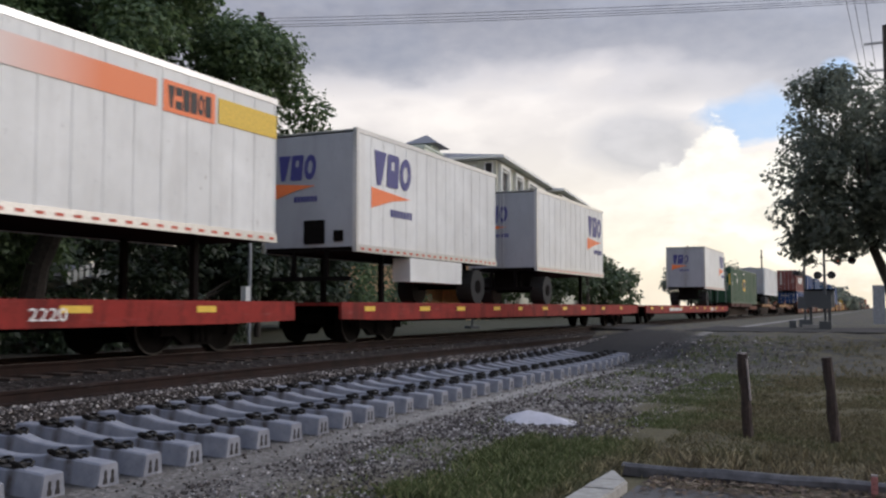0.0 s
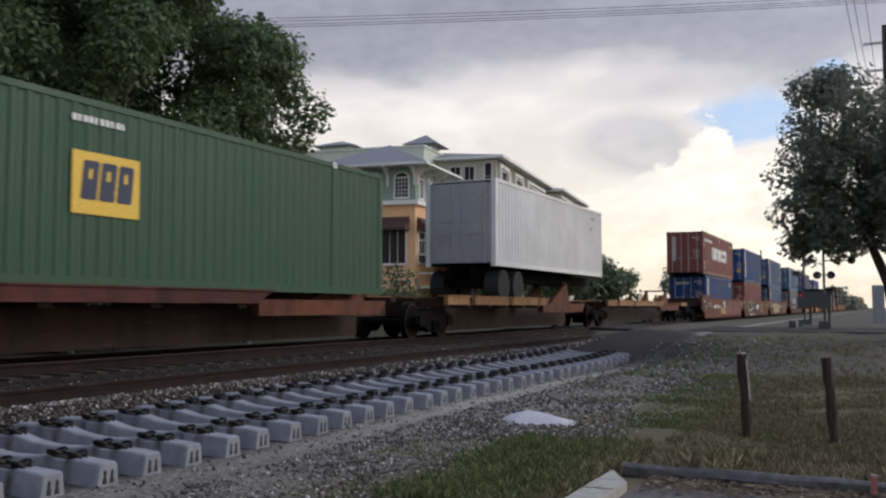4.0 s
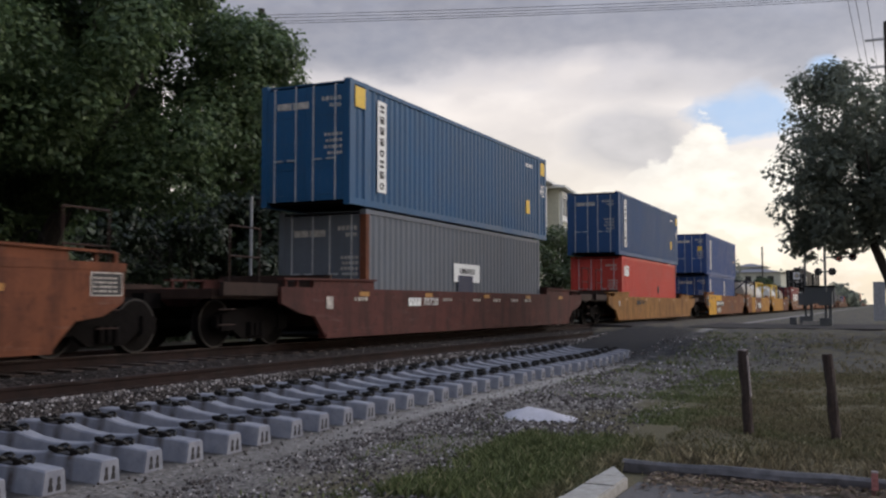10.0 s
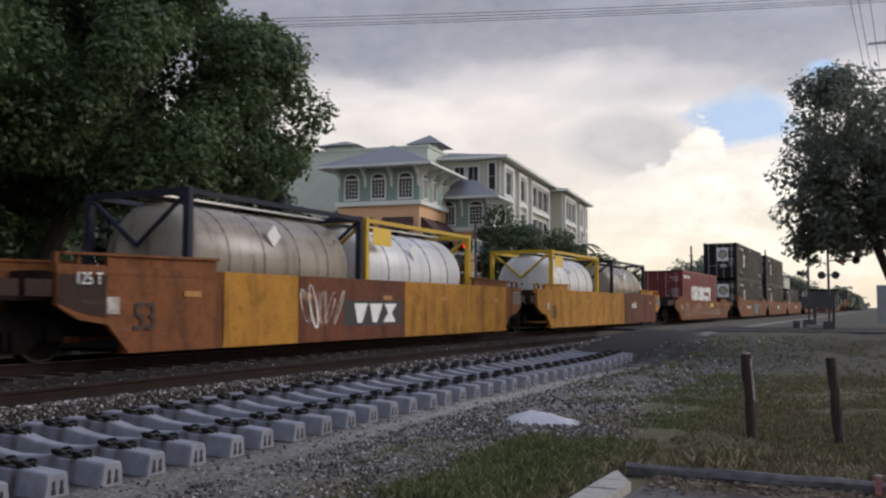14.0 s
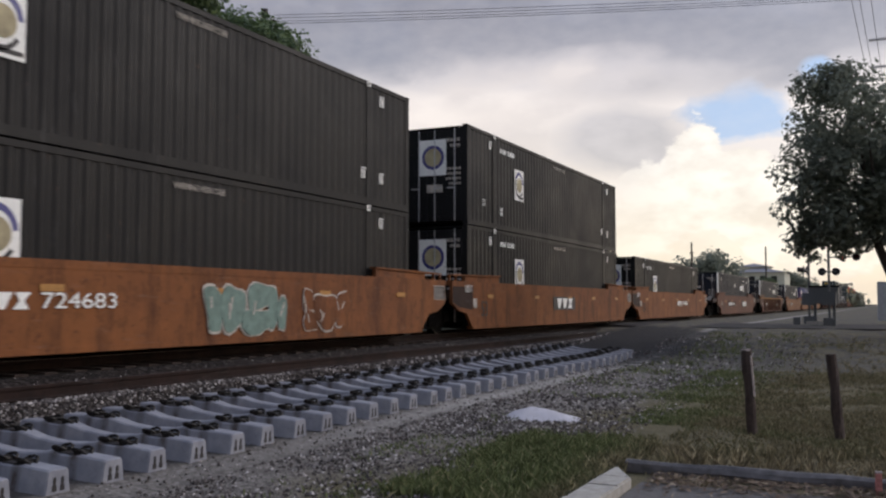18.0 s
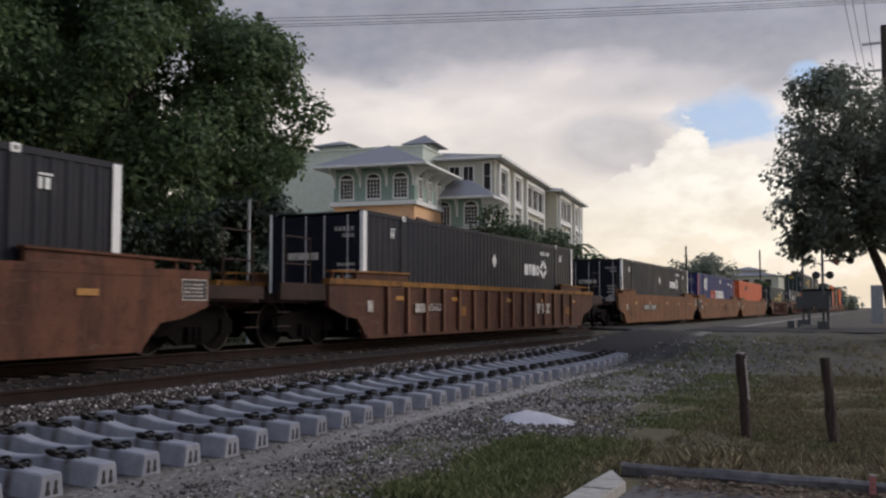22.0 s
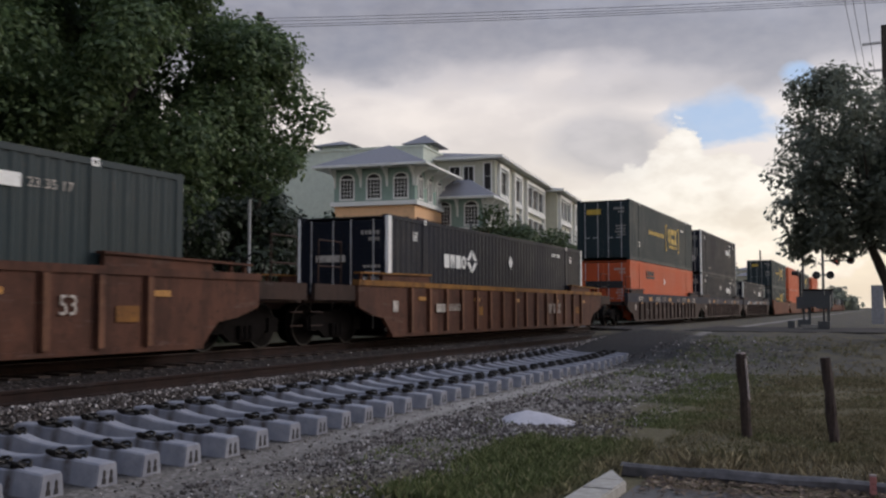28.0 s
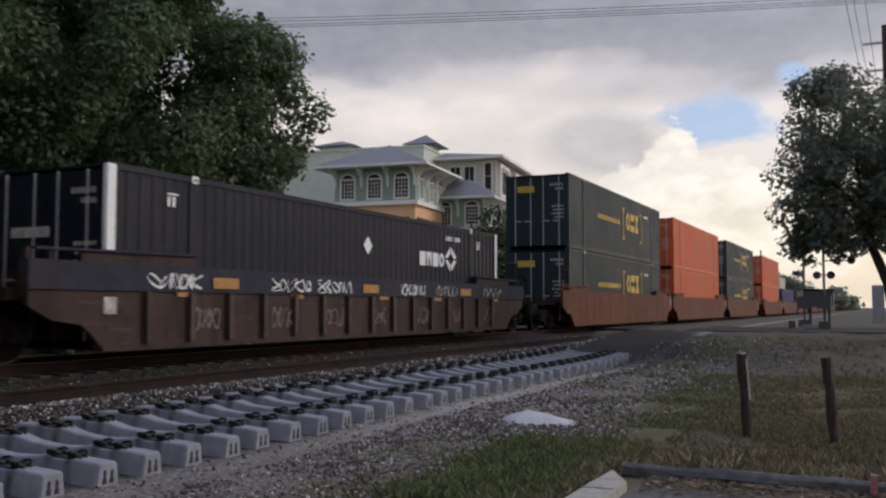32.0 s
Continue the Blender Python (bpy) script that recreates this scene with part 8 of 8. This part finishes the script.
litter = m.done(m.ramp(m.node("ShaderNodeNewGeometry").outputs["Random Per Island"], [(0.0, (0.030, 0.018, 0.014)), (0.5, (0.09, 0.055, 0.035)), (0.85, (0.17, 0.11, 0.07)), (1.0, (0.34, 0.27, 0.19))]), 0.85)
tagged(new("leaf_litter", pydata("leaf_litter", vs, fs, litter)), "dry brown leaves and twigs on the parking edge", "leaf litter", kind="stuff")

# pale sand heap
vs, fs = [], []
nr, na = 9, 28
for i in range(nr):
    for j in range(na):
        a, r = j * math.tau / na, i / (nr - 1)
        q = 1 + 0.15 * math.sin(2 * a + 1) + 0.08 * math.sin(5 * a)
        tail = 1.35 if math.sin(a) < 0 else 0.72
        x, y = 0.42 * r * q * math.cos(a), 0.74 * tail * r * q * math.sin(a)
        vs.append((x, y, 0.15 * (1 - r ** 1.6) ** 1.15 + 0.02 * noise.noise((x * 5, y * 5, 0)) - 0.03 * r))
for i in range(nr - 1):
    for j in range(na):
        fs.append((i * na + j, (i + 1) * na + j, (i + 1) * na + (j + 1) % na, i * na + (j + 1) % na))
heap = new("sand_heap", pydata("sand_heap", vs, fs, SAND))
heap.matrix_basis = pose(13.0, 4.72, ground_z(13, 4.5))
heap.data.polygons.foreach_set("use_smooth", [True] * len(fs))
tagged(heap, "small heap of pale sand on the gravel", "heap")


# ---- loose stones and grass ----
def stones(rows, seed, name, label, material):
    """Small angular stones scattered over strips (x0, x1, y0, y1, count, smallest, largest)."""
    rng = np.random.default_rng(seed)
    vs, fs = [], []
    shape6 = np.array([(1, 0, 0), (-1, 0, 0), (0, 1, 0), (0, -1, 0), (0, 0, 1), (0, 0, -1)], float)
    tri = ((0, 2, 4), (2, 1, 4), (1, 3, 4), (3, 0, 4), (2, 0, 5), (1, 2, 5), (3, 1, 5), (0, 3, 5))
    for x0, x1, y0, y1, n, lo, hi in rows:
        for _ in range(n):
            x, y = rng.uniform(x0, x1), rng.uniform(y0, y1)
            s = lo + (hi - lo) * rng.random() ** 2
            v = shape6 * (s * rng.uniform(0.6, 1.3, (6, 1)))
            a = rng.uniform(0, 6.28)
            ca, sa = math.cos(a), math.sin(a)
            v = np.stack([v[:, 0] * ca - v[:, 1] * sa, v[:, 0] * sa + v[:, 1] * ca, v[:, 2] * 0.75], 1) + (x, y, ground_z(x, y) + s * 0.25)
            b = len(vs)
            vs.extend(v.tolist())
            fs.extend([(i + b, j + b, k + b) for i, j, k in tri])
    ob = new(name, pydata(name, vs, fs, material))
    return tagged(ob, label, "stones", kind="stuff")


STONE = ballast_material()
stones([(3, 14, 9.25, 9.8, 9500, 0.014, 0.036), (14, 34, 9.25, 9.8, 6000, 0.018, 0.045), (3, 14, 9.9, 10.8, 3200, 0.012, 0.030), (14, 34, 9.9, 10.8, 1600, 0.016, 0.036), (6, 30, 13.4, 14.6, 1500, 0.03, 0.06)], 1, "ballast_stones", "angular grey and brown ballast stones", STONE)
stones([(5, 13, 3.4, 6.05, 8000, 0.008, 0.03), (11, 22, 3.0, 6.1, 5200, 0.012, 0.035), (4, 24, 6.0, 6.75, 900, 0.008, 0.025), (20, 34, 2.0, 7.0, 1500, 0.015, 0.05)], 2, "gravel", "loose pale and dark gravel beside the ties", STONE)


def blade_material():
    m = Mat("grass blades")
    rnd = m.node("ShaderNodeNewGeometry").outputs["Random Per Island"]
    green = m.ramp(rnd, [(0.0, (0.070, 0.088, 0.036)), (0.55, (0.115, 0.138, 0.056)), (0.9, (0.18, 0.195, 0.09)), (1.0, (0.38, 0.34, 0.20))])
    olive = m.ramp(rnd, [(0.0, (0.10, 0.088, 0.052)), (0.6, (0.175, 0.150, 0.086)), (1.0, (0.30, 0.25, 0.155))])
    straw = m.ramp(rnd, [(0.0, (0.10, 0.082, 0.055)), (0.6, (0.20, 0.163, 0.10)), (1.0, (0.48, 0.40, 0.25))])
    pos = m.node("ShaderNodeSeparateXYZ")
    m.link(m.node("ShaderNodeNewGeometry").outputs["Position"], pos.inputs[0])
    n = m.math("SUBTRACT", m.noise(1.0, 4.0, 0.6, world_space=True), 0.5)
    # green by the kerb, a straw strip behind the timber, olive beyond
    near_kerb = m.val(m.math("ADD", pos.outputs[1], m.math("MULTIPLY", n, 2.2)), 0.0, 1.0, 2.0, 3.0)
    strip = m.val(m.math("ADD", pos.outputs[0], m.math("MULTIPLY", n, 2.0)), 1.0, 0.0, 10.3, 11.4)
    tint = m.mix(m.val(n, 0.0, 0.5, 0.0, 0.18), olive, green)
    tint = m.mix(strip, tint, straw)
    return m.done(m.mix(near_kerb, tint, green), 0.85, spec=0.15)


def grass(rows, seed):
    rng = np.random.default_rng(seed)
    vs, fs = [], []
    for x0, x1, y0, y1, n, lo, hi, gate in rows:
        for _ in range(n):
            x, y = rng.uniform(x0, x1), rng.uniform(y0, y1)
            if x < 9.05 and y < 2.55 or 9.42 < x < 9.68 and y < 2.5 or x < 9.35 and 2.1 < y < 2.55:
                continue
            if noise.noise((x * 0.55, y * 0.55, 7.0)) + 0.5 * noise.noise((x * 2, y * 2, 1.0)) + 0.28 * rng.normal() < gate:
                continue
            z = ground_z(x, y) - 0.02
            for _k in range(6):
                a, h = rng.uniform(0, 6.28), rng.uniform(lo, hi)
                bx, by = x + rng.normal() * 0.035, y + rng.normal() * 0.035
                lx, ly = rng.normal() * h * 0.4, rng.normal() * h * 0.4
                w = 0.006 + 0.004 * rng.random()
                b = len(vs)
                vs += [(bx - w * math.cos(a), by - w * math.sin(a), z), (bx + w * math.cos(a), by + w * math.sin(a), z), (bx + lx * 0.4 + w * 0.7 * math.cos(a), by + ly * 0.4 + w * 0.7 * math.sin(a), z + h * 0.6), (bx + lx, by + ly, z + h)]
                fs += [(b, b + 1, b + 2), (b, b + 2, b + 3)]
    m = blade_material()
    ob = new("grass", pydata("grass", vs, fs, m))
    return tagged(ob, "thin green and straw-coloured grass on dirt", "grass", kind="stuff")


grass([(7.5, 11.5, 2.5, 4.2, 4200, 0.05, 0.15, -0.15), (9.0, 10.4, -2.5, 2.8, 900, 0.03, 0.08, 0.05), (9.7, 11.2, -2.5, 2.2, 700, 0.08, 0.2, 0.12), (9.8, 14, -2.5, 2.5, 10500, 0.02, 0.065, -0.4), (13, 17, -2.5, 3.4, 9000, 0.02, 0.07, -0.4), (16, 24, -3.0, 3.8, 10000, 0.025, 0.085, -0.35), (22, 36, -4, 6, 3000, 0.04, 0.15, 0.15), (6.5, 13, 4.0, 5.4, 900, 0.03, 0.09, 0.25), (16, 26, 3.6, 6.2, 1200, 0.03, 0.10, 0.2)], 5)

# ---- sky dome with drifting clouds ----
def cloud_material():
    m = Mat("clouds")
    t = m.t
    t.nodes.remove(m.b)
    out = t.nodes["Material Output"]
    tc = m.node("ShaderNodeTexCoord").outputs["Object"]
    nv = m.t.nodes.new("ShaderNodeVectorMath")
    nv.operation = "NORMALIZE"
    m.link(tc, nv.inputs[0])
    d = nv.outputs[0]
    sep = m.node("ShaderNodeSeparateXYZ")
    m.link(d, sep.inputs[0])
    el = m.math("MULTIPLY", m.math("ARCSINE", sep.outputs[2]), 57.2958)
    az = m.math("MULTIPLY", m.math("ARCTAN2", sep.outputs[1], sep.outputs[0]), 57.2958)
    mp = m.node("ShaderNodeMapping")
    mp.inputs["Scale"].default_value = (1, 1, 2.0)
    m.link(d, mp.inputs["Vector"])

    def turb(scale, detail, rough):
        n = m.node("ShaderNodeTexNoise", Scale=scale, Detail=detail, Roughness=rough)
        m.link(mp.outputs["Vector"], n.inputs["Vector"])
        return m.math("SUBTRACT", n.outputs["Fac"], 0.5)
    big, mid, fine = turb(5.0, 3.0, 0.5), turb(14.0, 4.0, 0.5), turb(48.0, 4.0, 0.55)
    # layered cloud: grey aloft, cream towards the horizon
    h = m.math("ADD", el, m.math("ADD", m.math("MULTIPLY", big, 7.0), m.math("MULTIPLY", mid, 3.2)))
    layer = m.ramp(m.math("DIVIDE", h, 60.0), [(0.0, (0.78, 0.70, 0.55)), (0.06, (0.77, 0.695, 0.565)), (0.105, (0.70, 0.625, 0.53)), (0.15, (0.66, 0.59, 0.52)), (0.20, (0.70, 0.63, 0.56)), (0.222, (0.52, 0.475, 0.45)), (0.245, (0.285, 0.262, 0.268)), (0.28, (0.205, 0.190, 0.205)), (0.325, (0.265, 0.257, 0.287)), (0.45, (0.33, 0.375, 0.46)), (1.0, (0.40, 0.48, 0.62))])
    layer = m.mix(m.val(m.math("ADD", mid, big), 0.3, 0.0, -0.2, 0.02), layer, m.mix(1.0, layer, (0.66, 0.64, 0.66), "MULTIPLY"))

    def lump(a0, e0, ra, re, k1, k2):
        """Soft round mask about a bearing and height, with a ragged rim."""
        da = m.math("DIVIDE", m.math("SUBTRACT", az, a0), ra)
        de = m.math("DIVIDE", m.math("SUBTRACT", el, e0), re)
        q = m.math("SQRT", m.math("ADD", m.math("MULTIPLY", da, da), m.math("MULTIPLY", de, de)))
        return m.math("ADD", m.math("SUBTRACT", 1.0, q), m.math("ADD", m.math("MULTIPLY", big, k1), m.math("MULTIPLY", mid, k2)))
    # grey banks: high on the far side, two long ones over the heap cloud
    bank = m.val(lump(28.0, 15.6, 7.5, 2.3, 0.6, 1.2), 0.0, 0.75, 0.0, 0.7)
    shelf = m.val(lump(12.0, 13.0, 7.0, 1.5, 0.6, 1.3), 0.0, 0.8, 0.0, 0.7)
    belly = m.val(lump(12.9, 9.8, 5.0, 2.5, 0.5, 1.3), 0.0, 0.9, 0.0, 0.55)
    col = m.mix(bank, layer, (0.215, 0.205, 0.228))
    glow = m.val(lump(23.0, 11.3, 8.0, 1.6, 0.5, 1.6), 0.0, 0.5, 0.0, 0.8)
    col = m.mix(glow, col, (0.86, 0.77, 0.66))
    blue = m.math("MAXIMUM", lump(6.6, 10.7, 3.6, 1.5, 0.6, 2.6), lump(1.8, 13.2, 1.0, 0.6, 0.6, 2.4))
    col = m.mix(m.val(blue, 0.0, 0.95, -0.12, 0.38), col, (0.29, 0.41, 0.585))
    col = m.mix(shelf, col, m.mix(m.val(mid, 0.0, 1.0, -0.15, 0.15), (0.37, 0.335, 0.32), (0.52, 0.47, 0.44)))
    col = m.mix(belly, col, m.mix(m.val(mid, 0.0, 1.0, -0.15, 0.15), (0.345, 0.315, 0.30), (0.46, 0.42, 0.40)))
    heap = lump(8.9, 7.4, 2.0, 3.4, 0.15, 0.9)
    for a0, e0, ra, re in ((6.2, 6.6, 2.4, 3.0), (4.4, 5.0, 2.4, 2.8), (11.5, 5.6, 3.4, 2.6), (14.5, 4.6, 3.4, 2.6), (1.8, 3.6, 3.4, 3.0)):
        heap = m.math("MAXIMUM", heap, lump(a0, e0, ra, re, 0.15, 0.9))
    cumulus = m.math("MULTIPLY", m.val(m.math("ADD", heap, m.math("MULTIPLY", fine, 0.6)), 0.0, 1.0, 0.0, 0.12), m.val(az, 1.0, 0.35, 9.5, 13.5))
    puff = m.math("ADD", m.math("MULTIPLY", mid, 1.0), m.math("MULTIPLY", fine, 0.5))
    col = m.mix(cumulus, col, m.mix(m.val(puff, 0.0, 1.0, -0.2, 0.12), (0.65, 0.58, 0.48), (0.84, 0.785, 0.67)))
    col = m.mix(m.val(fine, 0.0, 0.08, -0.2, 0.2), col, (0.75, 0.68, 0.6))
    em = m.node("ShaderNodeEmission", Strength=1.05)
    m.link(col, em.inputs["Color"])
    tr = m.node("ShaderNodeBsdfTransparent")
    add = t.nodes.new("ShaderNodeAddShader")
    m.link(em.outputs[0], add.inputs[0])
    m.link(tr.outputs[0], add.inputs[1])
    m.link(add.outputs[0], out.inputs["Surface"])
    m.m.cycles.emission_sampling = "NONE"
    return m.m


bm = bmesh.new()
bmesh.ops.create_icosphere(bm, subdivisions=4, radius=3800)
dome = solid("clouds", bm, cloud_material(), "grey and cream layered clouds with a gap of blue", "clouds", pose(*EYE), kind="structure", smooth=True)


def motions():
    """All that moves: the train at an even pace, the clouds drifting."""
    for ob, s in TRAIN:
        walk(ob, [(t, pose(s - SPEED * t, TRACK_Y, RAIL_Z)) for t in (-1.0, -0.5, 0, 4, 8, 12, 16, 20, 24, 28, 32, 32.5, 33)])
    walk(dome, [(t, pose(*EYE, 0, 0, 0.073 * t)) for t in (-1.0, 0, 8, 16, 24, 32, 33)])


motions()
